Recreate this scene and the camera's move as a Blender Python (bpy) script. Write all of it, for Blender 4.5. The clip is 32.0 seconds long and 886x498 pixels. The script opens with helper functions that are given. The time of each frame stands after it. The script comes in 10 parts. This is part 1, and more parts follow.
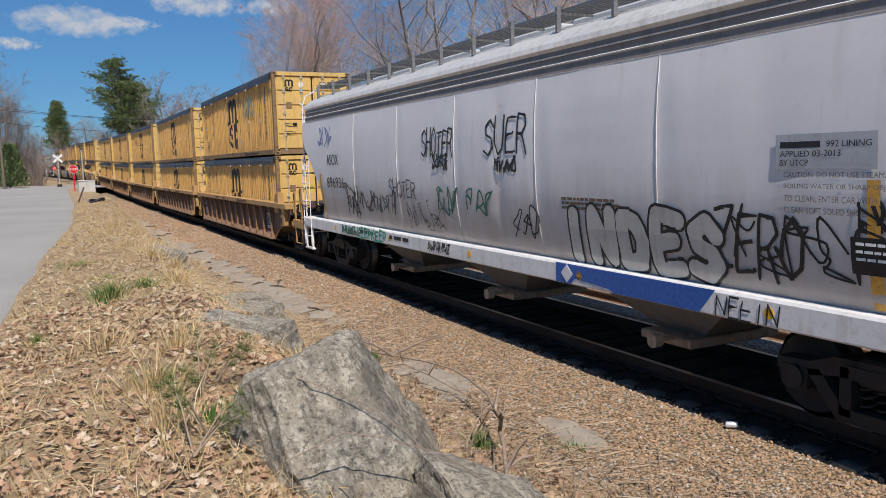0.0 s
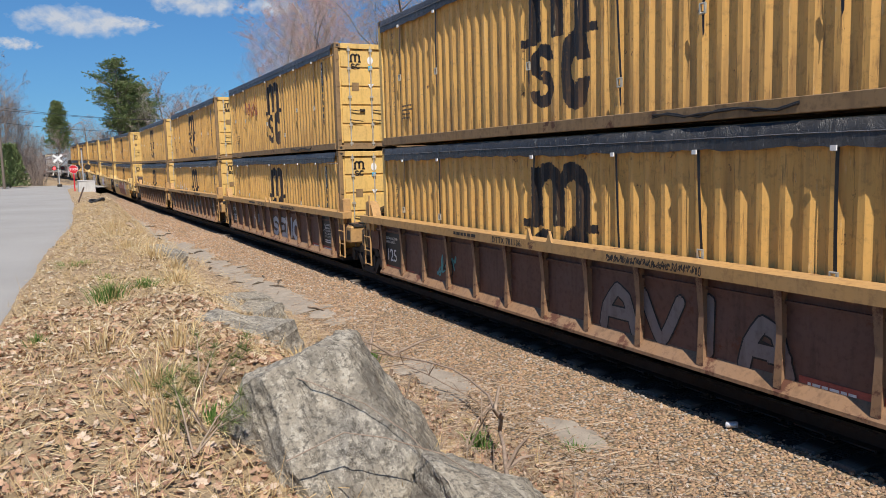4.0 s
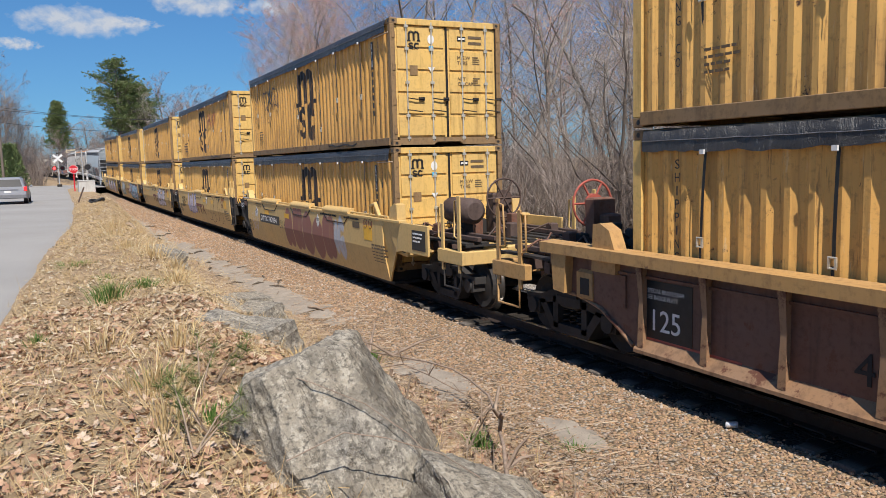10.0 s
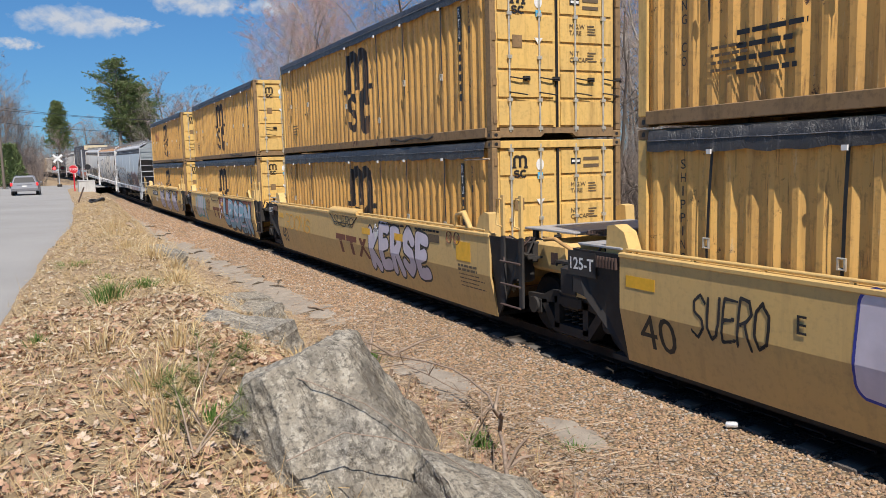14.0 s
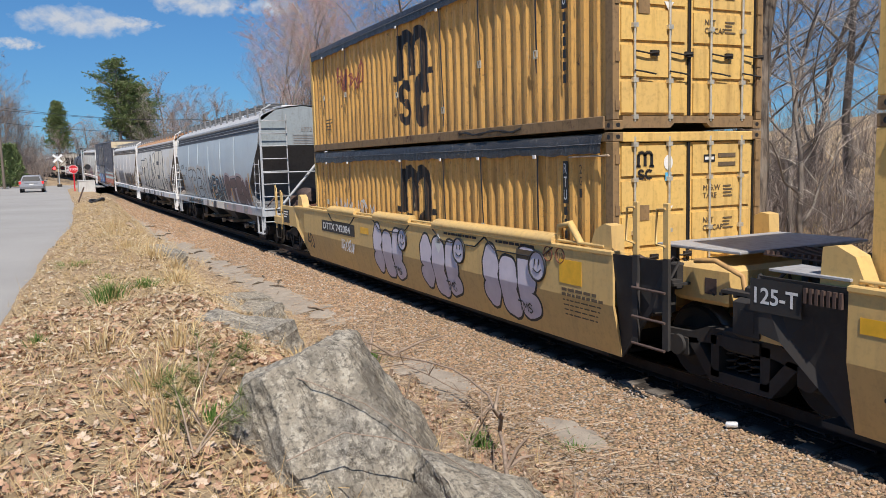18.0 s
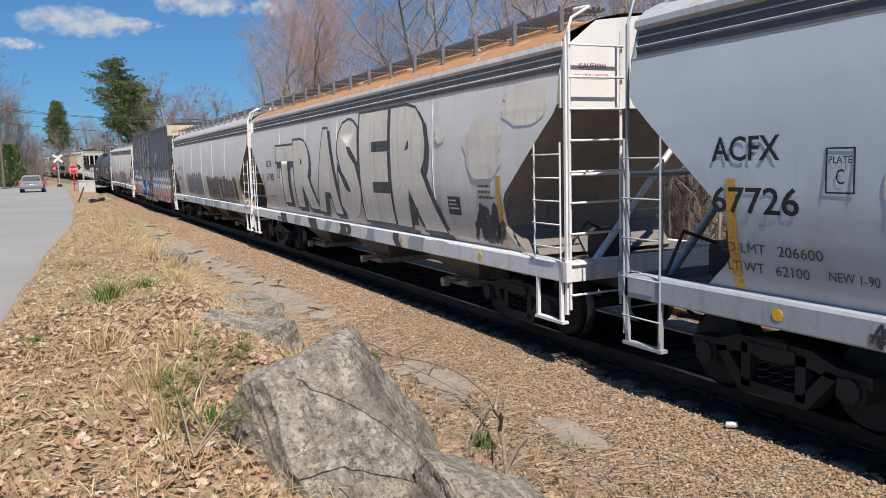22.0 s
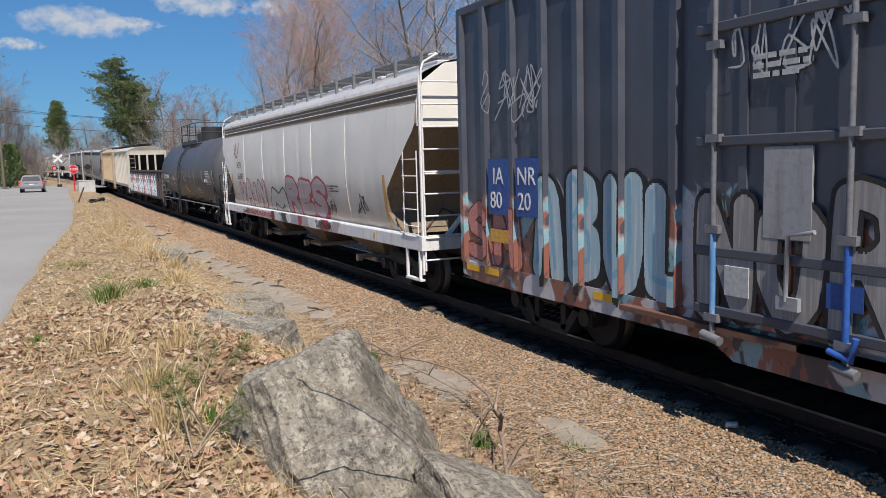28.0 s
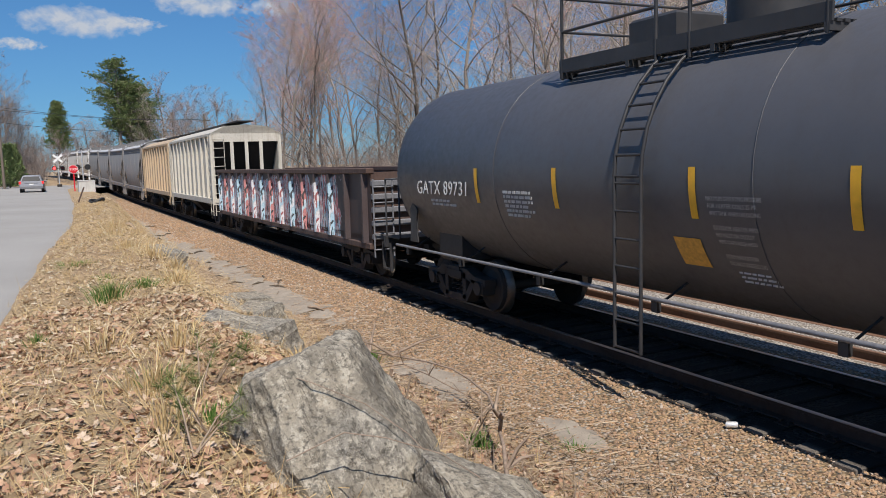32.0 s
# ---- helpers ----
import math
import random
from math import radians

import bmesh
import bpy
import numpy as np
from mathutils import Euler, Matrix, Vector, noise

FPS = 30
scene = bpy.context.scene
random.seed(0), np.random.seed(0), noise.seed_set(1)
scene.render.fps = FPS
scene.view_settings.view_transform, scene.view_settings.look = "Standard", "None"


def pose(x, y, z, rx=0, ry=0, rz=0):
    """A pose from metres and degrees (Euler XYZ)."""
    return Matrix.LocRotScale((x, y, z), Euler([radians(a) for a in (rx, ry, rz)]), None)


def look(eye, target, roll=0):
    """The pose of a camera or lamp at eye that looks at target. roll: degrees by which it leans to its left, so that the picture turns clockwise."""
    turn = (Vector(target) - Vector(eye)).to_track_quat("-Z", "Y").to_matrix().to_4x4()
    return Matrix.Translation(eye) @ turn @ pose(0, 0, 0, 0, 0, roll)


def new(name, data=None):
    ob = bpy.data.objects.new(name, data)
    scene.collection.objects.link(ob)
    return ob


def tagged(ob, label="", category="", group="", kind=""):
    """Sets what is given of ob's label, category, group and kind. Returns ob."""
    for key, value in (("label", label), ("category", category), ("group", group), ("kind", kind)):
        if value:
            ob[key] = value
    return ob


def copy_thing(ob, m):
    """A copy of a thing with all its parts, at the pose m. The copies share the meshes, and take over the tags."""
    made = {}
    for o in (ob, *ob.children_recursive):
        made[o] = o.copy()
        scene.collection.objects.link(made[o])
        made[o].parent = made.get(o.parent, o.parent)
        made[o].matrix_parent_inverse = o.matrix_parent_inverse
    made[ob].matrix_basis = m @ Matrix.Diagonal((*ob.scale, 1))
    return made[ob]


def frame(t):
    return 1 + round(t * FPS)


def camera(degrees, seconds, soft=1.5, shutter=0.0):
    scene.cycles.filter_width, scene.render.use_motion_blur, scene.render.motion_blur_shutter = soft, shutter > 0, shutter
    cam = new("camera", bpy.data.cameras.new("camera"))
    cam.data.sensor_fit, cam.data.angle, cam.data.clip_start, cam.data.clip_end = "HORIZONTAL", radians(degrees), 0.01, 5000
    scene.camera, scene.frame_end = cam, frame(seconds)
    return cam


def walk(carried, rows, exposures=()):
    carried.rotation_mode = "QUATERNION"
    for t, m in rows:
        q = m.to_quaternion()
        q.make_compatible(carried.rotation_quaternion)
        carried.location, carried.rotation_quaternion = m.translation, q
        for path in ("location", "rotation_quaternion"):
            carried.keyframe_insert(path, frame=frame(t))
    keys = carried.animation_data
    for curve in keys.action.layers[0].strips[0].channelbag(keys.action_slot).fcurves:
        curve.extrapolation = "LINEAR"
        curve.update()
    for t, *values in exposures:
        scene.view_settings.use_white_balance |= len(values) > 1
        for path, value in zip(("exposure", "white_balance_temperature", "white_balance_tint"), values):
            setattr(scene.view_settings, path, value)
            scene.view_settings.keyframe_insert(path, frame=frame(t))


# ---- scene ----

SECONDS = 32.0
EYE = Vector((0.0, -7.52, 2.65))
YAW, PITCH = radians(26.125), radians(6.416)
AHEAD = Vector((-math.cos(YAW) * math.cos(PITCH), math.sin(YAW) * math.cos(PITCH), -math.sin(PITCH)))
cam = camera(58.97, SECONDS, 0.6)
STAND = look(EYE, EYE + AHEAD, -1.563)
# the camera sets its exposure by what passes
walk(cam, [(0.0, STAND), (SECONDS, STAND)], [(0.0, 0.26), (2.0, 0.26), (3.2, 0.44), (6.0, 0.47), (20.0, 0.45), (23.0, 0.38), (SECONDS, 0.36)])

# ---- world, sun, exposure ----
SUN_EL, SUN_AZ = radians(54), radians(-13)
TO_SUN = Vector((math.cos(SUN_EL) * math.cos(SUN_AZ), math.cos(SUN_EL) * math.sin(SUN_AZ), math.sin(SUN_EL)))
world = bpy.data.worlds.new("world")
scene.world = world
world.use_nodes = True
wn = world.node_tree.nodes
sky = wn.new("ShaderNodeTexSky")
sky.sky_type, sky.sun_disc = "NISHITA", False
sky.sun_elevation, sky.sun_rotation = SUN_EL, radians(90) - SUN_AZ
sky.air_density, sky.dust_density, sky.ozone_density = 1.0, 0.0, 1.5
tint = wn.new("ShaderNodeMix")
tint.data_type, tint.blend_type = "RGBA", "MULTIPLY"
tint.inputs["Factor"].default_value = 1.0
tint.inputs[7].default_value = (0.53, 1.10, 1.80, 1)
flat = wn.new("ShaderNodeGamma")
flat.inputs["Gamma"].default_value = 0.72
world.node_tree.links.new(sky.outputs[0], flat.inputs[0])
world.node_tree.links.new(flat.outputs[0], tint.inputs[6])
world.node_tree.links.new(tint.outputs[2], wn["Background"].inputs[0])
wn["Background"].inputs[1].default_value = 0.064
sun = new("sun", bpy.data.lights.new("sun", "SUN"))
sun.data.energy, sun.data.angle, sun.data.color = 4.4, radians(0.53), (1.0, 0.935, 0.865)
sun.matrix_world = look(TO_SUN * 60, (0, 0, 0))


# ---- the way of the track and of the train ----
SPEEDS = [9.38, 9.15, 9.07, 9.14, 8.74, 9.03, 8.90, 8.55, 8.88]


def gone(t):
    """Metres that the train has gone at t seconds."""
    total, i = 0.0, 0
    while t > 4.0 * (i + 1):
        total += 2.0 * (SPEEDS[i] + SPEEDS[i + 1])
        i += 1
    f = t - 4.0 * i
    return total + SPEEDS[i] * f + (SPEEDS[min(i + 1, 8)] - SPEEDS[i]) * f * f / 8.0


def track_y(x):
    return -0.000205 * min(x + 15.0, 0.0) ** 2


def track_z(x):
    if x > -45.0:
        return 0.0
    if x > -104.0:
        return 0.0002 * (x + 45.0) ** 2
    return 0.696 + 0.9 * (1 - math.exp((x + 104.0) * 0.0236 / 0.9))


def on_track(x, dy=0.0, dz=0.0):
    """The pose of a thing whose middle is at x along the track."""
    a, b = x - 5.0, x + 5.0
    turn = math.degrees(math.atan2(track_y(b) - track_y(a), 10.0))
    tip = -math.degrees(math.atan2(track_z(b) - track_z(a), 10.0))
    return pose(x, track_y(x), track_z(x), 0, tip, turn) @ pose(0, dy, dz)


# ---- mesh helpers ----
class Geo:
    """Collects plain solids into one mesh."""

    def __init__(self):
        self.v, self.f, self.s, self.m = [], [], [], []

    def add(self, verts, faces, smooth=False, mat=0):
        n = len(self.v)
        self.v.extend(verts)
        self.f.extend([tuple(i + n for i in f) for f in faces])
        self.s.extend([smooth] * len(faces))
        self.m.extend([mat] * len(faces))
        return self

    def box(self, x0, x1, y0, y1, z0, z1, mat=0, m=None):
        vs = [(x, y, z) for x in (x0, x1) for y in (y0, y1) for z in (z0, z1)]
        if m is not None:
            vs = [tuple(m @ Vector(p)) for p in vs]
        return self.add(vs, [(0, 1, 3, 2), (4, 6, 7, 5), (0, 4, 5, 1), (2, 3, 7, 6), (0, 2, 6, 4), (1, 5, 7, 3)], False, mat)

    def bevbox(self, x0, x1, y0, y1, z0, z1, b=0.01, mat=0, m=None):
        vs, fs = [], []
        for z, i in ((z0, b), (z0 + b, 0), (z1 - b, 0), (z1, b)):
            for x, y in ((x0 + i, y0 + i), (x1 - i, y0 + i), (x1 - i, y1 - i), (x0 + i, y1 - i)):
                vs.append((x, y, z) if m is None else tuple(m @ Vector((x, y, z))))
        fs.append((3, 2, 1, 0))
        fs.append((12, 13, 14, 15))
        for k in range(3):
            for j in range(4):
                a, c = 4 * k + j, 4 * k + (j + 1) % 4
                fs.append((a, c, c + 4, a + 4))
        return self.add(vs, fs, False, mat)

    def tube(self, pts, r, n=8, mat=0, caps=True, smooth=True):
        """A round bar along points; r is a number or one for each point."""
        pts = [Vector(p) for p in pts]
        rs = [r] * len(pts) if isinstance(r, (int, float)) else list(r)
        vs, fs = [], []
        side = None
        for i, p in enumerate(pts):
            d = (pts[min(i + 1, len(pts) - 1)] - pts[max(i - 1, 0)])
            if d.length < 1e-9:
                d = Vector((0, 0, 1))
            d.normalize()
            if side is None:
                side = d.orthogonal().normalized()
            else:
                side = side - d * side.dot(d)
                side = side.normalized() if side.length > 1e-6 else d.orthogonal().normalized()
            up = d.cross(side)
            for k in range(n):
                a = 2 * math.pi * k / n
                vs.append(tuple(p + (side * math.cos(a) + up * math.sin(a)) * rs[i]))
        for i in range(len(pts) - 1):
            for k in range(n):
                a, b = i * n + k, i * n + (k + 1) % n
                fs.append((a, b, b + n, a + n))
        self.add(vs, fs, smooth, mat)
        if caps and n > 3:
            self.add(vs[:n], [tuple(reversed(range(n)))], False, mat)
            self.add(vs[-n:], [tuple(range(n))], False, mat)
        return self

    def prism(self, profile, a, b, axis="x", mat=0, smooth=False):
        """A closed outline swept from a to b along an axis; the outline runs in the other two axes, in order."""
        n = len(profile)
        put = {"x": lambda p, q, w: (w, p, q), "y": lambda p, q, w: (p, w, q), "z": lambda p, q, w: (p, q, w)}[axis]
        vs = [put(p, q, w) for w in (a, b) for p, q in profile]
        self.add(vs, [(k, (k + 1) % n, (k + 1) % n + n, k + n) for k in range(n)], smooth, mat)
        self.add(vs[:n], [tuple(reversed(range(n)))], False, mat)
        self.add(vs[n:], [tuple(range(n))], False, mat)
        return self

    def grid(self, rows, smooth=True, mat=0, flip=False):
        """A sheet through rows of points."""
        w = len(rows[0])
        vs = [tuple(p) for r in rows for p in r]
        fs = []
        for i in range(len(rows) - 1):
            for k in range(w - 1):
                a = i * w + k
                f = (a, a + 1, a + w + 1, a + w)
                fs.append(tuple(reversed(f)) if flip else f)
        return self.add(vs, fs, smooth, mat)

    def mesh(self, name, mats):
        me = bpy.data.meshes.new(name)
        me.from_pydata(self.v, [], self.f)
        for m in (mats if isinstance(mats, (list, tuple)) else [mats]):
            me.materials.append(m)
        me.polygons.foreach_set("use_smooth", self.s)
        if any(self.m):
            me.polygons.foreach_set("material_index", self.m)
        me.update()
        return me


def part(name, geo, material, parent, label="", m=None):
    ob = new(name, geo.mesh(name, material) if isinstance(geo, Geo) else geo)
    ob.parent = parent
    if m is not None:
        ob.matrix_basis = m
    if label:
        ob["label"] = label
    return ob


def thing(name, label, category, m=None, group="", kind=""):
    ob = new(name)
    ob.empty_display_size = 0.2
    tagged(ob, label, category, group, kind)
    if m is not None:
        ob.matrix_basis = m
    return ob


def solid(name, geo, material, label, category="", m=None, group="", kind=""):
    ob = new(name, geo.mesh(name, material) if isinstance(geo, Geo) else geo)
    tagged(ob, label, category, group, kind)
    if m is not None:
        ob.matrix_basis = m
    return ob


def lettering(text, size, depth=0.002, spacing=1.0, bold=0.0):
    """Letters lying in x and y, standing on the origin's line, as a mesh."""
    cu = bpy.data.curves.new("letters", "FONT")
    cu.body, cu.size, cu.extrude, cu.space_character, cu.offset = text, size, depth, spacing, bold
    cu.resolution_u = 3
    ob = new("letters", cu)
    me = bpy.data.meshes.new_from_object(ob)
    bpy.data.objects.remove(ob)
    bpy.data.curves.remove(cu)
    return me


def painted(name, text, size, x, y, z, material, parent, face="side", label="", spacing=1.0, bold=0.0, wide=1.0, tilt=0.0, depth=0.002):
    """Letters on a thing: on the side that looks to -y, or on the end that looks to +x."""
    me = lettering(text, size, depth, spacing, bold)
    me.materials.clear()
    me.materials.append(material)
    m = pose(x, y, z, 90 + tilt, 0, 0) if face == "side" else pose(x, y, z, 90, 0, 90)
    me.transform(Matrix.Diagonal((wide, 1, 1, 1)))
    return part(name, me, material, parent, label, m)


# ---- materials ----
class Nodes:
    """Short hand for a node tree."""

    def __init__(self, name):
        self.mat = bpy.data.materials.new(name)
        self.mat.use_nodes = True
        self.t = self.mat.node_tree
        self.bsdf = self.t.nodes["Principled BSDF"]
        self.co = self.t.nodes.new("ShaderNodeTexCoord").outputs["Object"]

    def link(self, a, b):
        self.t.links.new(a, b)

    def put(self, socket, v):
        if isinstance(v, bpy.types.NodeSocket):
            self.t.links.new(v, socket)
        elif isinstance(v, (tuple, list)) and len(v) == 3 and socket.type == "RGBA":
            socket.default_value = (*v, 1)
        else:
            socket.default_value = v

    def noise(self, scale, detail=4, rough=0.55, stretch=None, co=None, distort=0.0):
        n = self.t.nodes.new("ShaderNodeTexNoise")
        n.inputs["Scale"].default_value, n.inputs["Detail"].default_value = scale, detail
        n.inputs["Roughness"].default_value, n.inputs["Distortion"].default_value = rough, distort
        src = co or self.co
        if stretch:
            mp = self.t.nodes.new("ShaderNodeMapping")
            mp.inputs["Scale"].default_value = stretch
            self.link(src, mp.inputs["Vector"])
            src = mp.outputs[0]
        self.link(src, n.inputs["Vector"])
        return n.outputs["Fac"]

    def voronoi(self, scale, feature="F1", out="Distance", stretch=None):
        n = self.t.nodes.new("ShaderNodeTexVoronoi")
        n.feature = feature
        n.inputs["Scale"].default_value = scale
        src = self.co
        if stretch:
            mp = self.t.nodes.new("ShaderNodeMapping")
            mp.inputs["Scale"].default_value = stretch
            self.link(src, mp.inputs["Vector"])
            src = mp.outputs[0]
        self.link(src, n.inputs["Vector"])
        return n.outputs[out]

    def ramp(self, fac, a, b, lo=0.0, hi=1.0):
        n = self.t.nodes.new("ShaderNodeMapRange")
        n.clamp = True
        for k, v in (("Value", fac), ("From Min", a), ("From Max", b), ("To Min", lo), ("To Max", hi)):
            self.put(n.inputs[k], v)
        return n.outputs[0]

    def mix(self, fac, a, b, blend="MIX"):
        n = self.t.nodes.new("ShaderNodeMix")
        n.data_type, n.blend_type = "RGBA", blend
        self.put(n.inputs["Factor"], fac)
        self.put(n.inputs[6], a)
        self.put(n.inputs[7], b)
        return n.outputs[2]

    def math(self, op, a, b=0.0, c=None):
        n = self.t.nodes.new("ShaderNodeMath")
        n.operation = op
        self.put(n.inputs[0], a)
        self.put(n.inputs[1], b)
        if c is not None:
            self.put(n.inputs[2], c)
        return n.outputs[0]

    def xyz(self):
        n = self.t.nodes.new("ShaderNodeSeparateXYZ")
        self.link(self.co, n.inputs[0])
        return n.outputs[0], n.outputs[1], n.outputs[2]

    def chance(self):
        return self.t.nodes.new("ShaderNodeObjectInfo").outputs["Random"]

    def island(self):
        return self.t.nodes.new("ShaderNodeNewGeometry").outputs["Random Per Island"]

    def bump(self, height, strength=0.4, dist=0.01):
        n = self.t.nodes.new("ShaderNodeBump")
        n.inputs["Strength"].default_value, n.inputs["Distance"].default_value = strength, dist
        self.link(height, n.inputs["Height"])
        self.link(n.outputs[0], self.bsdf.inputs["Normal"])

    def done(self, color, rough=0.7, metal=0.0, spec=0.5):
        self.put(self.bsdf.inputs["Base Color"], color)
        self.put(self.bsdf.inputs["Roughness"], rough)
        self.put(self.bsdf.inputs["Metallic"], metal)
        self.bsdf.inputs["Specular IOR Level"].default_value = spec
        return self.mat


def worn(name, base, dirt=(0.09, 0.07, 0.055), amount=0.5, rough=0.55, metal=0.0, streak=0.5, rust=None, rust_at=0.66, scale=1.0, bump=0.15, spec=0.4):
    """Weathered paint: two scales of fading, streaks that run down, rust spots."""
    n = Nodes(name)
    big = n.noise(0.9 * scale, 5, 0.6)
    fine = n.noise(14 * scale, 6, 0.65)
    col = n.mix(n.ramp(big, 0.35, 0.7), base, tuple(c * 0.82 + 0.03 for c in base))
    run = n.noise(3.0 * scale, 4, 0.6, (2.2, 2.2, 0.22))
    col = n.mix(n.math("MULTIPLY", n.ramp(run, 0.52, 0.75), streak), col, dirt)
    col = n.mix(n.math("MULTIPLY", n.ramp(fine, 0.5, 0.8), amount), col, dirt)
    if rust:
        spots = n.noise(2.6 * scale, 8, 0.7)
        col = n.mix(n.ramp(spots, rust_at, rust_at + 0.05), col, rust)
    n.bump(fine, bump, 0.006)
    return n.done(col, n.ramp(fine, 0.2, 0.8, rough - 0.08, rough + 0.15), metal, spec)


def plain(name, base, rough=0.6, metal=0.0, var=0.25, scale=20.0, spec=0.4):
    n = Nodes(name)
    f = n.noise(scale, 5, 0.6)
    col = n.mix(n.ramp(f, 0.3, 0.75), tuple(c * (1 + var) for c in base), tuple(c * (1 - var) for c in base))
    n.bump(f, 0.15, 0.004)
    return n.done(col, rough, metal, spec)


def glow(name, color, strength):
    n = Nodes(name)
    n.put(n.bsdf.inputs["Emission Color"], color)
    n.bsdf.inputs["Emission Strength"].default_value = strength
    return n.done(color, 0.4)

M_GROUND = None


def ground_material():
    n = Nodes("leaf_litter_ground")
    big = n.noise(0.45, 5, 0.6)
    mid = n.noise(5.0, 6, 0.7)
    fine = n.noise(38.0, 6, 0.7)
    col = n.mix(n.ramp(mid, 0.35, 0.65), (0.42, 0.305, 0.185), (0.27, 0.19, 0.118))
    col = n.mix(n.ramp(big, 0.45, 0.7, 0, 0.7), col, (0.44, 0.34, 0.19))
    col = n.mix(n.ramp(fine, 0.5, 0.72, 0, 0.55), col, (0.16, 0.115, 0.075))
    n.bump(n.math("ADD", mid, fine), 0.7, 0.04)
    return n.done(col, 0.9, 0, 0.2)


def gravel_material(name, a, b, c, scale=26.0):
    n = Nodes(name)
    cells = n.voronoi(scale, "F1", "Color")
    dist = n.voronoi(scale, "F1", "Distance")
    sep = n.t.nodes.new("ShaderNodeSeparateColor")
    n.link(cells, sep.inputs[0])
    col = n.mix(sep.outputs[0], a, b)
    col = n.mix(n.ramp(sep.outputs[1], 0.7, 0.9), col, c)
    col = n.mix(n.ramp(n.noise(0.8, 5), 0.45, 0.7, 0, 0.5), col, tuple(v * 0.6 for v in a))
    col = n.mix(n.ramp(dist, 0.35, 0.7, 0, 0.75), col, (0.05, 0.04, 0.03))
    n.bump(n.math("MULTIPLY", dist, -1.0), 0.9, 0.03)
    return n.done(col, 0.85, 0, 0.3)


def road_material():
    n = Nodes("worn_asphalt")
    big = n.noise(0.25, 4, 0.6)
    fine = n.noise(60, 5, 0.8)
    speck = n.voronoi(90, "F1", "Distance")
    col = n.mix(n.ramp(big, 0.35, 0.7), (0.345, 0.33, 0.305), (0.285, 0.272, 0.25))
    col = n.mix(n.ramp(fine, 0.45, 0.75, 0, 0.5), col, (0.16, 0.155, 0.15))
    col = n.mix(n.ramp(speck, 0.0, 0.25, 0.5, 0.0), col, (0.45, 0.44, 0.42))
    n.bump(fine, 0.3, 0.01)
    return n.done(col, 0.85, 0, 0.3)


def stone_material(name, a, b, c, lo=0.75):
    """Loose stones, each with its own tone."""
    n = Nodes(name)
    r = n.island()
    col = n.mix(r, a, b)
    col = n.mix(n.ramp(n.math("FRACT", n.math("MULTIPLY", r, 7.31)), lo, lo + 0.05), col, c)
    col = n.mix(n.ramp(n.noise(45, 4), 0.4, 0.7, 0, 0.5), col, tuple(v * 0.5 for v in a))
    n.bump(n.noise(70, 4), 0.4, 0.006)
    return n.done(col, 0.85, 0, 0.3)


M_GROUND = ground_material()
M_BALLAST = gravel_material("ballast", (0.45, 0.30, 0.16), (0.28, 0.20, 0.125), (0.42, 0.37, 0.30))
M_BALLAST_FAR = gravel_material("grey_ballast", (0.50, 0.45, 0.38), (0.38, 0.33, 0.28), (0.55, 0.52, 0.48))
M_STONES = stone_material("ballast_stones", (0.47, 0.305, 0.175), (0.27, 0.18, 0.125), (0.47, 0.40, 0.33), 0.84)
M_ROAD = road_material()
# main rails and tie plates: rust, darkened with the shade under the train
M_RAIL = worn("rusty_rail", (0.045, 0.027, 0.019), (0.02, 0.014, 0.012), 0.6, 0.6, 0.3, 0.2)
M_SIDERAIL = worn("rust_brown_rail", (0.17, 0.09, 0.055), (0.07, 0.04, 0.03), 0.6, 0.8, 0.0, 0.2)
M_RAIL_TOP = plain("polished_rail_head", (0.55, 0.54, 0.52), 0.28, 1.0, 0.15, 6)
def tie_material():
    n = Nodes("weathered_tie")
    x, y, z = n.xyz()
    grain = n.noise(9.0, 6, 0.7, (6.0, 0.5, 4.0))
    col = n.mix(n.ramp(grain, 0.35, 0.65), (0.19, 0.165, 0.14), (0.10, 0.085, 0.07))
    # tie middles: oil, blackened further with the train's painted shade
    oil_shade = n.ramp(n.math("ADD", n.math("ABSOLUTE", y), n.ramp(grain, 0.3, 0.7, -0.06, 0.06)), 1.12, 1.24, 0.93, 0.0)
    col = n.mix(oil_shade, col, (0.02, 0.017, 0.014))
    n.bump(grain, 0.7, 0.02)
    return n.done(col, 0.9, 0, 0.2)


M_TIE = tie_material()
M_BARKBIT = plain("dark_rotten_bark", (0.10, 0.08, 0.06), 0.9, 0, 0.4, 12, 0.2)


def dirt_material():
    n = Nodes("packed_grey_dirt")
    mid, fine = n.noise(3.5, 6, 0.7), n.noise(55, 6, 0.75)
    col = n.mix(n.ramp(mid, 0.35, 0.65), (0.37, 0.32, 0.255), (0.27, 0.23, 0.185))
    col = n.mix(n.ramp(fine, 0.5, 0.7, 0, 0.65), col, (0.15, 0.125, 0.10))
    n.bump(n.math("ADD", mid, n.math("MULTIPLY", fine, 0.4)), 0.6, 0.02)
    return n.done(col, 0.9, 0, 0.2)


M_DIRT = dirt_material()


def smooth(a, b, v):
    k = min(max((v - a) / (b - a), 0.0), 1.0)
    return k * k * (3 - 2 * k)


ROAD_Z = 0.85


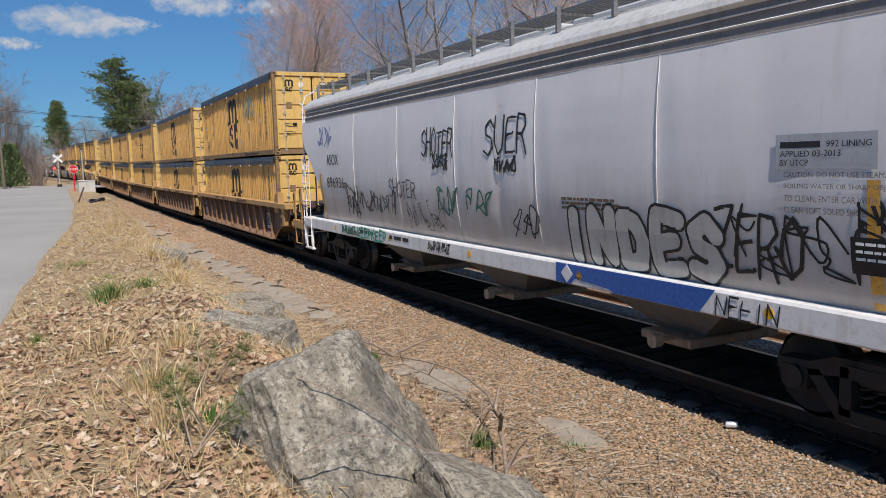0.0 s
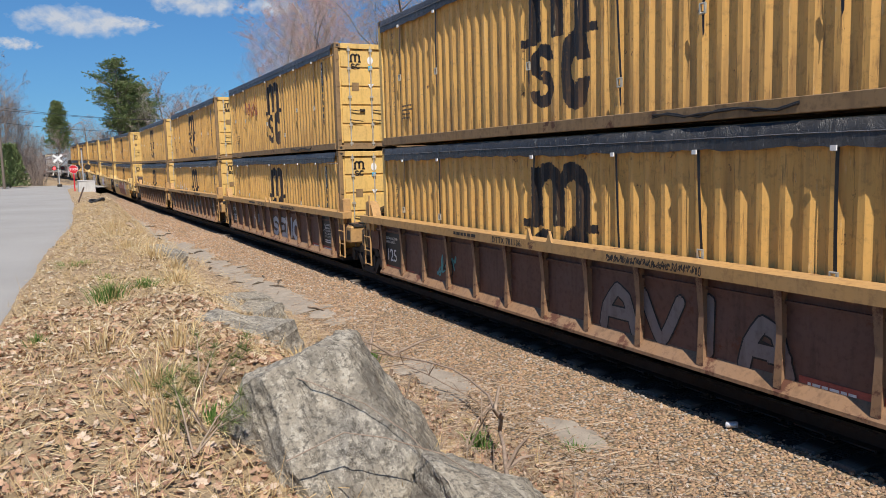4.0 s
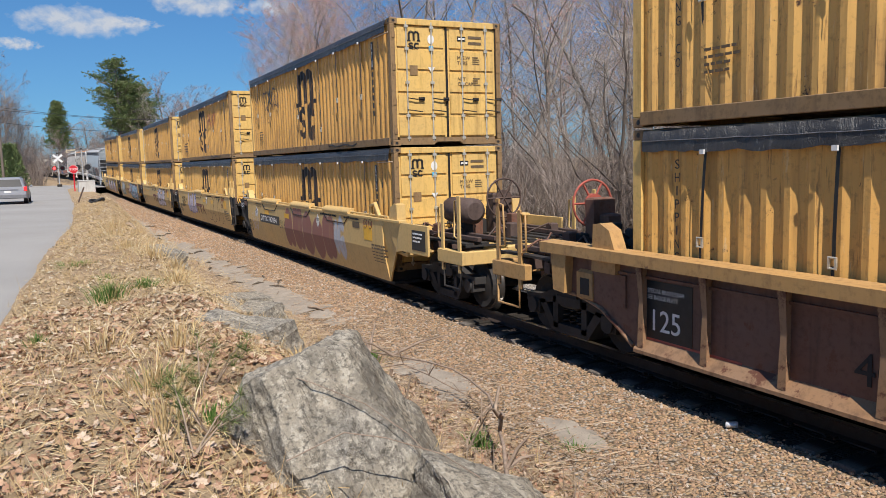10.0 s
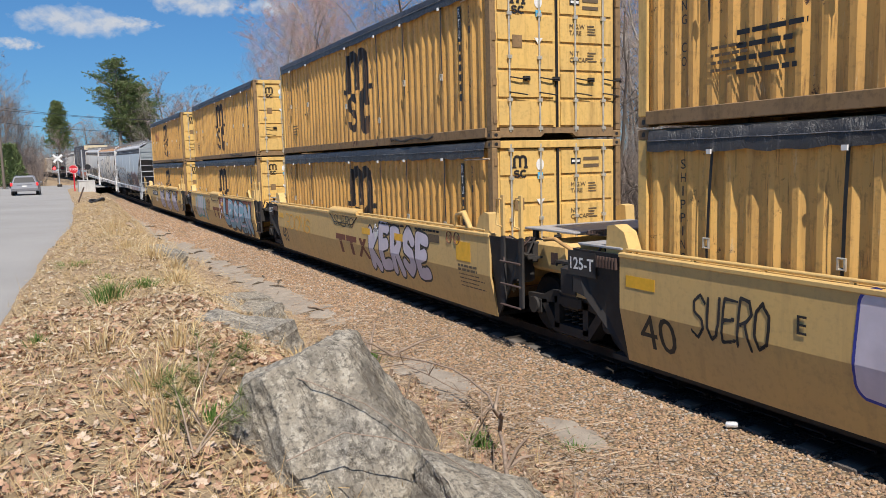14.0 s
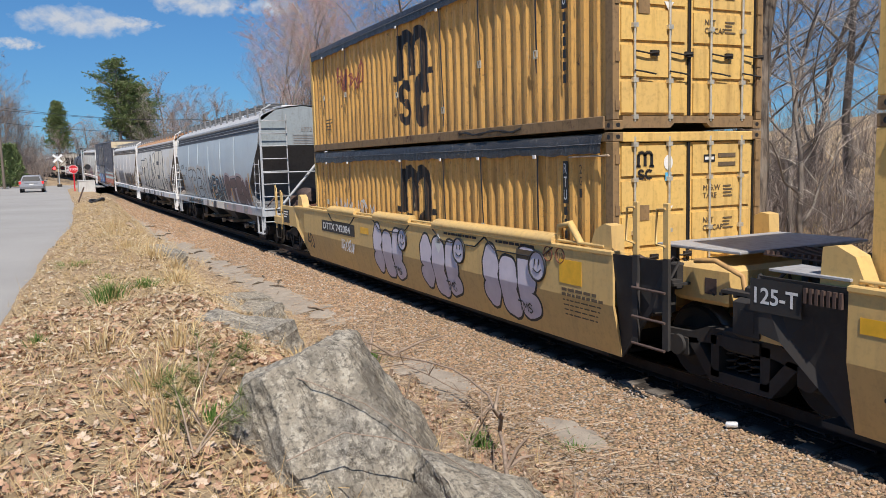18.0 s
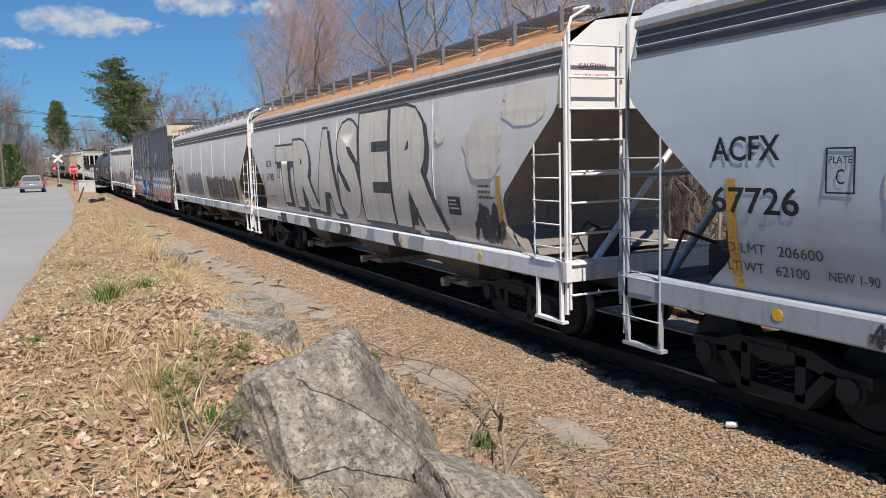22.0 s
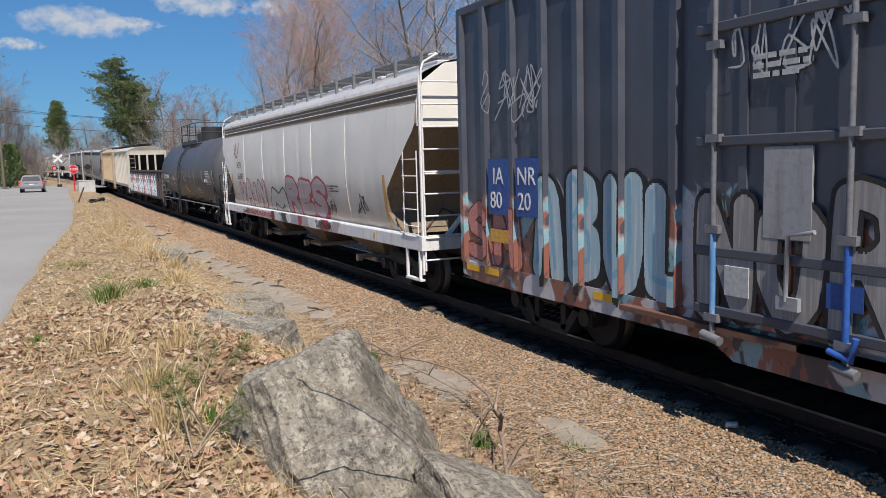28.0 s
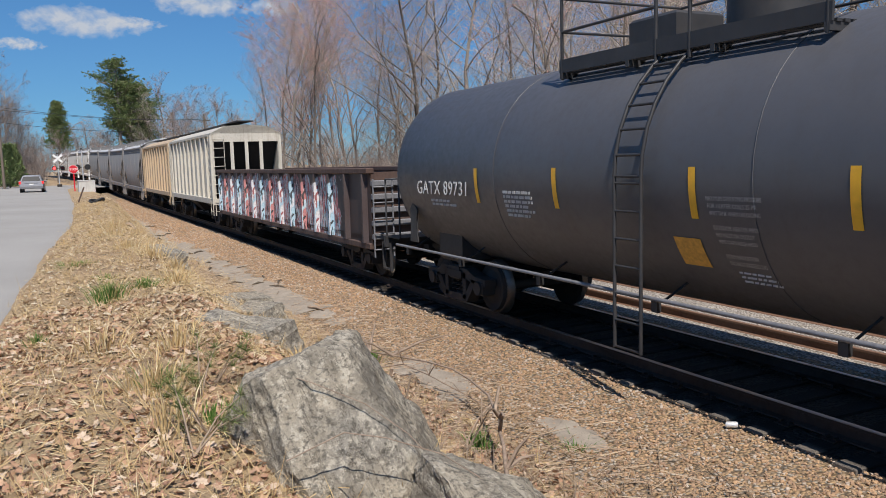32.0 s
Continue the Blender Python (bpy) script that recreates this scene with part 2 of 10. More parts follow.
def road_edge(x):
    """y of the verge's side of the road."""
    pts = [(-130, -6.4), (-80, -6.5), (-48, -6.65), (-30, -7.1), (-18, -7.87), (-10.5, -8.25), (0, -8.4), (40, -8.5)]
    for (xa, ya), (xb, yb) in zip(pts, pts[1:]):
        if x <= xb:
            k = max((x - xa) / (xb - xa), 0.0)
            k = k * k * (3 - 2 * k) * 0.5 + k * 0.5
            return ya + (yb - ya) * k
    return -8.5


def bumpy(x, y, size, seed=0.0):
    return noise.noise(Vector((x / size, y / size, seed)))


def ground_z(x, y):
    w = y - track_y(x)
    tz = track_z(x)
    if w > 0:
        bed = tz - 0.30
        rise = 0.15 * min(max(w - 15.0, 0), 62.0)
        return bed - 0.15 * smooth(5.5, 8.0, w) + rise * smooth(-110, -35, x) + 0.12 * bumpy(x, y, 3.0) * smooth(7, 9, w)
    flat = tz - 0.30 - 0.10 * smooth(-1.5, -3.0, w)
    far = smooth(-22.0, -62.0, x)
    k = smooth(-3.7 + 1.1 * far, -6.3 + 2.1 * far, w)
    low = flat + (ROAD_Z - 0.03 - flat) * k
    e = road_edge(x)
    rough = smooth(-3.2, -4.5, w) * smooth(e - 0.3, e + 0.8, y)
    low += rough * (0.10 * bumpy(x, y, 1.1) + 0.05 * bumpy(x, y, 0.35, 3.0) + 0.02)
    low += 0.08 * smooth(e + 0.3, e + 1.6, y) * k
    low -= 0.34 * math.exp(-((x + 3.7) / 0.9) ** 2 - ((y + 6.0) / 0.6) ** 2)
    return low


def lattice(xs, ys, zf):
    g = Geo()
    g.grid([[(x, y, zf(x, y)) for x in xs] for y in ys])
    return g


def steps(a, b, first, grow):
    out, v, st = [a], a, first
    while v < b:
        v = min(v + st, b)
        out.append(v)
        st *= grow
    return out


xs = [-v for v in reversed(steps(0.5, 2500, 0.11, 1.035))] + [0.0, 1, 2, 4, 8, 16, 40, 120, 500, 2500]
ys_near = [-v for v in reversed(steps(1.6, 12, 0.12, 1.018))]
ys = [-2500, -900, -300, -100, -50, -30, -20, -15, -12.5] + ys_near + [-1.4, -1.0, 0, 1.0, 1.4, 2, 3, 4, 5, 6, 7, 8, 9, 10, 12, 14, 17, 20, 25, 30, 40, 60, 100, 200, 500, 2500]
ground = solid("ground", lattice(xs, sorted(set(ys)), ground_z), M_GROUND, "verge of dry grass, fallen oak leaves and earth", "ground", kind="structure")

# road: one sheet with a ragged edge, turning over the track at the crossing
g = Geo()
rx = [20, 8, 2] + [-v for v in steps(0, 104, 0.6, 1.03)]
rows_r = []
for x in rx:
    e = road_edge(x) + 0.10 * bumpy(x, 5, 0.8) + 0.04 * bumpy(x, 5, 0.2)
    if x < -84:
        e += (x + 84) ** 2 * 0.008
    rows_r.append([(x, e + (-15.5 - e) * k, ROAD_Z + (0.0 if k > 0 else -0.03) + 0.05 * math.sin(math.pi * min(k * 1.2, 1))) for k in (0, 0.01, 0.04, 0.1, 0.25, 0.5, 0.75, 1)])
g.grid(rows_r)
g.grid([[(x, y, ROAD_Z + 0.006 + 0.0 * y) for y in (-40, -15.5, -6, -3.4, 0, 3.2, 6, 40)] for x in (-91, -97, -104, -112)])
solid("road", g, M_ROAD, "pale grey worn asphalt road with a ragged edge", "road", kind="structure")


# ---- tracks ----
def ribbon(offsets, xs_, dz=0.0):
    g = Geo()
    g.grid([[(x, track_y(x) + o, track_z(x) + z + dz) for x in xs_] for o, z in offsets])
    return g


tx = [-v for v in reversed(steps(-12, 420, 1.0, 1.05))]
bed = ribbon([(-3.25, -0.40), (-2.9, -0.345), (-2.2, -0.29), (-1.75, -0.24), (-1.4, -0.215), (0, -0.22), (1.4, -0.215), (1.9, -0.25), (2.3, -0.27), (3.1, -0.29), (4.8, -0.30), (5.6, -0.5)], tx)
solid("ballast_bed", bed, M_BALLAST, "tan crushed stone ballast bed under the tracks", "ballast", kind="structure")
# near-black strip: oil plus the train's shade, put into the gravel's colour
M_SHADED_BED = gravel_material("oily_shaded_track_bed", (0.026, 0.021, 0.017), (0.016, 0.013, 0.011), (0.05, 0.04, 0.032))
solid("track_bed", ribbon([(-1.36, -0.225), (-1.2, -0.205), (0, -0.21), (1.2, -0.205), (1.36, -0.225)], tx), M_SHADED_BED, "oily ballast between the rails, blackened with the train's shade", "ballast", kind="structure")


def rail_geo(off, zt, x0, x1, step=6.0):
    """A rail with foot, web and head, following the bend."""
    prof = [(-0.075, -0.17), (0.075, -0.17), (0.07, -0.155), (0.012, -0.135), (0.012, -0.045), (0.036, -0.035), (0.036, -0.006), (0.028, 0.0), (-0.028, 0.0), (-0.036, -0.006), (-0.036, -0.035), (-0.012, -0.045), (-0.012, -0.135), (-0.07, -0.155)]
    g = Geo()
    xs_ = list(np.arange(x0, x1 + 0.1, step))
    for i in range(len(prof)):
        a, b = prof[i], prof[(i + 1) % len(prof)]
        g.grid([[(x, track_y(x) + off + p[0], track_z(x) + zt + p[1]) for x in xs_] for p in (a, b)], False, 1 if i in (6, 7, 8) else 0)
    return g


main_track = thing("main_track", "railway track with polished rails on weathered ties", "track", kind="structure")
for off in (-0.754, 0.754):
    part("rail", rail_geo(off, 0, -300, 24), [M_RAIL, M_RAIL_TOP], main_track, "rail with polished head")
solid("siding_bed", ribbon([(1.7, -0.24), (1.95, -0.236), (2.3, -0.245), (3.1, -0.25), (4.5, -0.255), (4.9, -0.30), (5.6, -0.48)], tx), M_BALLAST_FAR, "pale grey ballast under the siding", "ballast", kind="structure")
side_track = thing("side_track", "rusty unused second railway track in grey ballast", "track", kind="structure")
SIDE = 3.08
for off in (-0.754, 0.754):
    part("rail", rail_geo(SIDE + off, -0.09, -140, 24), [M_SIDERAIL, M_SIDERAIL], side_track, "rusty brown rail")
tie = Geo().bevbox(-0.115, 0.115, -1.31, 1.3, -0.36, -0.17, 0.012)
plate = Geo()
for s in (-1, 1):
    plate.box(-0.09, 0.09, s * 0.754 - 0.18, s * 0.754 + 0.18, -0.18, -0.166)
    for dx in (-0.05, 0.05):
        for dy in (-0.1, 0.1):
            plate.box(dx - 0.012, dx + 0.012, s * 0.754 + dy - 0.03, s * 0.754 + dy + 0.03, -0.166, -0.14)
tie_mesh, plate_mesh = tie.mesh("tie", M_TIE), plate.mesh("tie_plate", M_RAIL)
rnd = random.Random(5)
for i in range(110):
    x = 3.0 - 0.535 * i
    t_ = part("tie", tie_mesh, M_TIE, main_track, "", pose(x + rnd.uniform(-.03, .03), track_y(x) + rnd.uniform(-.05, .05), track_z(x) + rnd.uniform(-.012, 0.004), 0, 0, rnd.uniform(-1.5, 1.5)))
    if i < 60:
        part("tie_plate", plate_mesh, M_RAIL, main_track, "", pose(x, track_y(x), track_z(x)))
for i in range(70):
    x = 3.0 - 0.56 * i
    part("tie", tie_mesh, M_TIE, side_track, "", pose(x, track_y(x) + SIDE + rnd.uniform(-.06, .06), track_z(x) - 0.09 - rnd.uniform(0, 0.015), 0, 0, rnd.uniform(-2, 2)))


# ---- the train ----
def logo_paint(name, base, dark=(0.016, 0.015, 0.016)):
    """Yellow container paint with its large dark side mark of bars and rings, dirt and rust."""
    n = Nodes(name)
    x, y, z = n.xyz()

    def bar(cx, cz, hx, hz):
        dx = n.math("SUBTRACT", n.math("ABSOLUTE", n.math("SUBTRACT", x, cx)), hx)
        dz = n.math("SUBTRACT", n.math("ABSOLUTE", n.math("SUBTRACT", z, cz)), hz)
        return n.math("MAXIMUM", dx, dz)

    def ring(cx, cz, r, w, squash=1.0):
        dx = n.math("SUBTRACT", x, cx)
        dz = n.math("MULTIPLY", n.math("SUBTRACT", z, cz), squash)
        d = n.math("SQRT", n.math("ADD", n.math("MULTIPLY", dx, dx), n.math("MULTIPLY", dz, dz)))
        return n.math("SUBTRACT", n.math("ABSOLUTE", n.math("SUBTRACT", d, r)), w)

    def both(a, b):
        return n.math("MAXIMUM", a, b)

    def arch(cx):
        return both(ring(cx, 1.87, 0.225, 0.125, 0.95), n.math("SUBTRACT", 1.86, z))

    shapes = [bar(-0.335, 1.74, 0.155, 0.43), bar(0.215, 1.66, 0.155, 0.34), bar(0.775, 1.64, 0.165, 0.32), bar(-0.52, 1.34, 0.2, 0.065), bar(0.86, 1.34, 0.21, 0.065),
              arch(-0.06), arch(0.515),
              both(ring(-0.17, 1.02, 0.19, 0.105, 1.15), n.math("MULTIPLY", bar(0.08, 0.93, 0.26, 0.1), -1.0)), both(ring(-0.17, 0.64, 0.20, 0.105, 1.15), n.math("MULTIPLY", bar(-0.42, 0.74, 0.26, 0.1), -1.0)),
              both(ring(0.61, 0.83, 0.235, 0.125, 0.66), n.math("MULTIPLY", bar(0.9, 0.83, 0.28, 0.11), -1.0))]
    d = shapes[0]
    for s in shapes[1:]:
        d = n.math("MINIMUM", d, s)
    chip = n.noise(16, 6, 0.7)
    mark = n.ramp(n.math("ADD", d, n.ramp(chip, 0.3, 0.8, -0.015, 0.035)), -0.004, 0.004, 1, 0)
    big = n.noise(0.7, 5, 0.6)
    fine = n.noise(11, 7, 0.68)
    rand = n.chance()
    col = n.mix(rand, base, tuple(c * f for c, f in zip(base, (0.92, 0.82, 0.72))))
    col = n.mix(n.ramp(big, 0.35, 0.7, 0, 0.6), col, tuple(c * f for c, f in zip(base, (0.93, 0.88, 0.95))))
    col = n.mix(mark, col, dark)
    run = n.noise(2.4, 5, 0.62, (2.6, 2.6, 0.2))
    col = n.mix(n.ramp(run, 0.50, 0.70, 0, 0.55), col, (0.23, 0.115, 0.04))
    low = n.math("MULTIPLY", n.ramp(z, 0.1, 0.9, 1, 0), n.ramp(run, 0.36, 0.6))
    col = n.mix(n.math("MULTIPLY", low, 0.55), col, (0.20, 0.11, 0.05))
    col = n.mix(n.ramp(fine, 0.53, 0.78, 0, 0.6), col, (0.16, 0.085, 0.035))
    drip = n.noise(5.0, 6, 0.7, (4.0, 4.0, 0.35))
    col = n.mix(n.ramp(drip, 0.57, 0.68, 0, 0.75), col, (0.15, 0.075, 0.03))
    pale = n.noise(4.0, 6, 0.7, (3.0, 3.0, 0.5))
    col = n.mix(n.ramp(pale, 0.62, 0.70, 0, 0.5), col, (0.70, 0.58, 0.36))
    scab = n.noise(4.3, 9, 0.78)
    col = n.mix(n.ramp(scab, 0.625, 0.665), col, (0.065, 0.032, 0.018))
    dent = n.noise(2.2, 4, 0.6)
    n.bump(n.math("ADD", n.math("MULTIPLY", fine, 0.3), n.ramp(dent, 0.55, 0.75, 0, 0.25)), 0.3, 0.012)
    return n.done(col, n.ramp(fine, 0.2, 0.8, 0.45, 0.7), 0, 0.4)


YEL = (0.73, 0.435, 0.125)
M_BOX = logo_paint("yellow_container_paint", YEL)
M_BOXPLAIN = worn("yellow_door_paint", (0.71, 0.46, 0.14), (0.22, 0.12, 0.04), 0.45, 0.5, 0, 0.55, (0.08, 0.035, 0.02), 0.68, 1.2)
M_BOXRAIL = worn("brown_container_rail", (0.26, 0.16, 0.07), (0.05, 0.035, 0.025), 0.7, 0.7, 0, 0.5, (0.1, 0.045, 0.025), 0.6)
def tarp_material():
    n = Nodes("black_vinyl_tarp")
    crease = n.noise(5.0, 7, 0.72, (1.0, 1.0, 0.5), None, 1.2)
    scuff = n.noise(3.0, 6, 0.7, (3.2, 1.0, 0.4))
    big = n.noise(0.35, 3)
    col = n.mix(n.ramp(big, 0.4, 0.62), (0.022, 0.022, 0.024), (0.05, 0.048, 0.047))
    col = n.mix(n.ramp(scuff, 0.56, 0.68, 0, 0.5), col, (0.15, 0.145, 0.14))
    col = n.mix(n.ramp(n.noise(16, 6, 0.7, (2.0, 1.0, 0.5)), 0.62, 0.7, 0, 0.7), col, (0.42, 0.40, 0.37))
    n.bump(crease, 0.9, 0.05)
    return n.done(col, 0.42, 0, 0.5)


M_TARP = tarp_material()
M_GREYCAR = plain("grey_rail_paint", (0.16, 0.16, 0.17), 0.5)
M_BLACK = plain("black_paint", (0.018, 0.018, 0.019), 0.5, 0, 0.3, 12)
M_DARK = worn("dark_running_gear", (0.025, 0.022, 0.02), (0.07, 0.05, 0.036), 0.6, 0.75, 0.2, 0.2)
M_STEEL = plain("bare_wheel_steel", (0.13, 0.115, 0.10), 0.4, 0.8, 0.3, 6)
M_ZINC = plain("galvanised_bar", (0.62, 0.58, 0.48), 0.45, 0.6, 0.25, 10)
M_WHITE = worn("white_marking_paint", (0.78, 0.77, 0.74), (0.3, 0.28, 0.26), 0.35, 0.55, 0, 0.2)
M_STICKER = plain("blue_sticker_paint", (0.10, 0.38, 0.60), 0.5)
M_YMARK = plain("reflective_yellow", (0.80, 0.43, 0.03), 0.4, 0, 0.12, 8)
M_BROWNCAR = worn("brown_red_car_paint", (0.165, 0.075, 0.046), (0.055, 0.032, 0.022), 0.6, 0.65, 0, 0.6, (0.14, 0.055, 0.03), 0.6)
M_RIB = worn("rusty_rib_paint", (0.30, 0.17, 0.085), (0.09, 0.05, 0.03), 0.7, 0.65, 0, 0.6, (0.12, 0.05, 0.03), 0.55)
M_OCHRE = worn("ochre_sill_paint", (0.47, 0.27, 0.095), (0.16, 0.085, 0.04), 0.6, 0.6, 0, 0.5, (0.13, 0.055, 0.03), 0.62)
M_TTYEL = worn("yellow_well_car_paint", (0.66, 0.44, 0.16), (0.30, 0.18, 0.09), 0.4, 0.5, 0, 0.35, (0.16, 0.08, 0.035), 0.72)
M_BROWNMARK = plain("maroon_marking", (0.17, 0.055, 0.03), 0.6)
M_RED = plain("sun_bleached_red", (0.36, 0.085, 0.06), 0.6)


def corrugated(x0, x1, y, z0, z1, depth, out):
    """A folded steel wall along x that looks to the side given by out."""
    pts, x, i = [], x0, 0
    steps_ = [(0.072, 0), (0.068, 1), (0.070, 1), (0.068, 0)]
    lvl = 0
    pts.append((x0, 0.0))
    while x < x1 - 0.01:
        w, nxt = steps_[i % 4]
        x = min(x + w, x1)
        pts.append((x, depth * nxt))
        i += 1
    g = Geo()
    rows = [[(px, y + out * (d - depth), z) for px, d in pts] for z in (z0, z1)]
    g.grid(rows, False, 0, out > 0)
    return g


CL, CW, CH = 12.60, 2.58, 2.591


def make_container():
    """An open-topped 40-foot box under a strapped tarp; doors at +x; origin under its middle."""
    ob = thing("shipping_container", "yellow corrugated steel shipping container with strapped black tarp", "container", group="stacked shipping containers")
    hx, hy = CL / 2, CW / 2
    for s in (-1, 1):
        part("side_panel", corrugated(-hx + 0.11, hx - 0.11, s * (hy - 0.012), 0.16, CH - 0.1, 0.036, s), M_BOX, ob, "corrugated yellow side with large black mark")
        part("bottom_rail", Geo().bevbox(-hx + 0.16, hx - 0.16, s * hy - 0.03, s * hy + 0.03 - 0.03 * (1 + s) / 1 * 0, 0.02, 0.18, 0.008) if s < 0 else Geo().bevbox(-hx + 0.16, hx - 0.16, hy - 0.06, hy, 0.02, 0.18, 0.008), M_BOXRAIL, ob)
        part("top_rail", Geo().bevbox(-hx + 0.16, hx - 0.16, min(s * hy, s * (hy - 0.06)), max(s * hy, s * (hy - 0.06)), CH - 0.12, CH - 0.01, 0.01), M_BOXRAIL, ob)
    cast = Geo()
    cast.bevbox(-0.089, 0.089, -0.081, 0.081, -0.059, 0.059, 0.008)
    cast.prism([(0.04 * math.cos(a) * 0.8, 0.032 * math.sin(a)) for a in [k * math.pi / 5 for k in range(10)]], -0.0825, -0.081, "y", 1)
    cast.add([(0.0905, 0.035 * math.cos(k * math.pi / 4), 0.03 * math.sin(k * math.pi / 4)) for k in range(8)], [tuple(range(8))], False, 1)
    cast_mesh = cast.mesh("corner_casting", [M_BOXRAIL, M_BLACK])
    for sx in (-1, 1):
        for sy in (-1, 1):
            part("corner_post", Geo().bevbox(min(sx * hx, sx * (hx - 0.14)), max(sx * hx, sx * (hx - 0.14)), min(sy * hy, sy * (hy - 0.1)), max(sy * hy, sy * (hy - 0.1)), 0.118, CH - 0.118, 0.012), M_BOXRAIL if sx > 0 else M_BOXPLAIN, ob)
            for z in (0.059, CH - 0.059):
                part("corner_casting", cast_mesh, M_BOXRAIL, ob, "", pose(sx * (hx - 0.089), sy * (hy - 0.081), z))
    # closed front wall at the far end, and floor
    end = Geo()
    rows = [[(-hx + 0.03 + (0.04 if (i // 2) % 2 else 0.0), -hy + 0.1 + (CW - 0.2) * i / 24, z) for i in range(25)] for z in (0.16, CH - 0.1)]
    end.grid(rows, False)
    end.box(-hx, -hx + 0.1, -hy + 0.1, hy - 0.1, 0.02, 0.18)
    end.box(-hx, -hx + 0.1, -hy + 0.1, hy - 0.1, CH - 0.12, CH - 0.01)
    part("end_wall", end, M_BOXPLAIN, ob)
    part("floor", Geo().box(-hx + 0.05, hx - 0.1, -hy + 0.05, hy - 0.05, 0.12, 0.17), M_BOXRAIL, ob)
    # door end
    part("door_sill", Geo().prism([(-hy + 0.16, 0.02), (-0.35, 0.02), (-0.28, 0.08), (0.28, 0.08), (0.35, 0.02), (hy - 0.16, 0.02), (hy - 0.16, 0.17), (-hy + 0.16, 0.17)], hx - 0.1, hx - 0.005, "x"), M_BOXRAIL, ob)
    part("door_header", Geo().bevbox(hx - 0.1, hx - 0.005, -hy + 0.16, hy - 0.16, CH - 0.13, CH - 0.005, 0.01), M_BOXPLAIN, ob)
    for s in (-1, 1):
        y0, y1 = sorted((s * 0.012, s * (hy - 0.105)))
        d = Geo()
        z0, z1 = 0.18, CH - 0.14
        d.box(hx - 0.10, hx - 0.06, y0, y1, z0, z1)
        bands, pans = 5, []
        hb = (z1 - z0) / bands
        for k in range(bands):
            a, b = z0 + k * hb + 0.035, z0 + (k + 1) * hb - 0.035
            pans.append(Geo().prism([(y0 + 0.06, a), (y1 - 0.06, a), (y1 - 0.06, b), (y0 + 0.06, b)], hx - 0.06, hx - 0.035, "x"))
        door = part("door", d, M_BOXPLAIN, ob, "yellow container door")
        for q in pans:
            part("door_panel", q, M_BOXPLAIN, door)
        for fy in (0.30, 0.80):
            y = s * (0.012 + fy * (hy - 0.12) * 0.98)
            b = Geo().tube([(hx - 0.012, y, 0.10), (hx - 0.012, y, CH - 0.06)], 0.017, 8)
            for z in (0.16, 0.62, 1.30, 1.98, CH - 0.16):
                b.box(hx - 0.035, hx + 0.012, y - 0.04, y + 0.04, z - 0.028, z + 0.028)
            part("locking_bar", b, M_ZINC, door, "galvanised locking bar")
            hnd = Geo().tube([(hx + 0.012, y, 0.98), (hx + 0.018, y + 0.20, 0.955), (hx + 0.014, y + 0.36, 0.97)], 0.012, 6)
            hnd.box(hx - 0.03, hx + 0.01, y + 0.26, y + 0.38, 0.93, 1.0)
            part("door_handle", hnd, M_DARK, door, "dark latch handle")
            hnd2 = Geo().tube([(hx + 0.012, y - 0.02, 0.74), (hx + 0.02, y + 0.16, 0.72), (hx + 0.014, y + 0.32, 0.70)], 0.012, 6)
            part("door_handle", hnd2, M_DARK, door)
        for q in (y0, y1):
            part("door_gasket", Geo().box(hx - 0.058, hx - 0.03, q - 0.008, q + 0.008, z0, z1), M_BLACK, door, "black rubber seal")
        for z in (0.3, 0.9, 1.6, 2.25):
            yy = s * (hy - 0.07)
            part("hinge", Geo().box(hx - 0.02, hx + 0.012, yy - 0.035, yy + 0.035, z - 0.06, z + 0.06), M_BOXRAIL, door)
    # marks on the doors: a small dark mark of bars and rings, tables of small writing
    mk = Geo()
    X = hx - 0.030

    def line(pts, half):
        for (ya, za), (yb, zb) in zip(pts, pts[1:]):
            d = math.hypot(yb - ya, zb - za)
            ny, nz = -(zb - za) / d * half, (yb - ya) / d * half
            mk.add([(X + 0.004, ya + ny, za + nz), (X + 0.004, ya - ny, za - nz), (X + 0.004, yb - ny, zb - nz), (X + 0.004, yb + ny, zb + nz)], [(0, 3, 2, 1)])

    def curl(cy, cz, ry, rz, a0, a1):
        return [(cy + ry * math.cos(radians(a0 + (a1 - a0) * k / 10)), cz + rz * math.sin(radians(a0 + (a1 - a0) * k / 10))) for k in range(11)]
    for yy in (-0.86, -0.75, -0.64):
        line([(yy, 2.15), (yy, 2.30)], 0.024)
    for cy in (-0.805, -0.695):
        line(curl(cy, 2.28, 0.055, 0.05, 180, 0), 0.022)
    line([(-0.90, 2.15), (-0.82, 2.15)], 0.014)
    line([(-0.68, 2.15), (-0.60, 2.15)], 0.014)
    line(curl(-0.815, 2.07, 0.045, 0.028, 20, 270) + curl(-0.815, 2.015, 0.045, 0.028, 90, -160), 0.016)
    line(curl(-0.685, 2.043, 0.055, 0.056, 40, 320), 0.018)
    part("door_mark", mk, M_BLACK, ob, "dark round mark on the door")
    part("data_sticker", Geo().prism([(-0.36 + 0.075 * math.cos(k * math.pi / 8), 2.19 + 0.1 * math.sin(k * math.pi / 8)) for k in range(16)], X, X + 0.004, "x"), M_WHITE, ob, "white round sticker")
    part("warning_sticker", Geo().prism([(-0.44, 1.62), (-0.36, 1.50), (-0.28, 1.62)], X, X + 0.004, "x"), M_WHITE, ob)
    part("blue_sticker", Geo().box(X, X + 0.004, -0.41, -0.31, 1.95, 2.06), M_STICKER, ob, "small blue and white sticker")
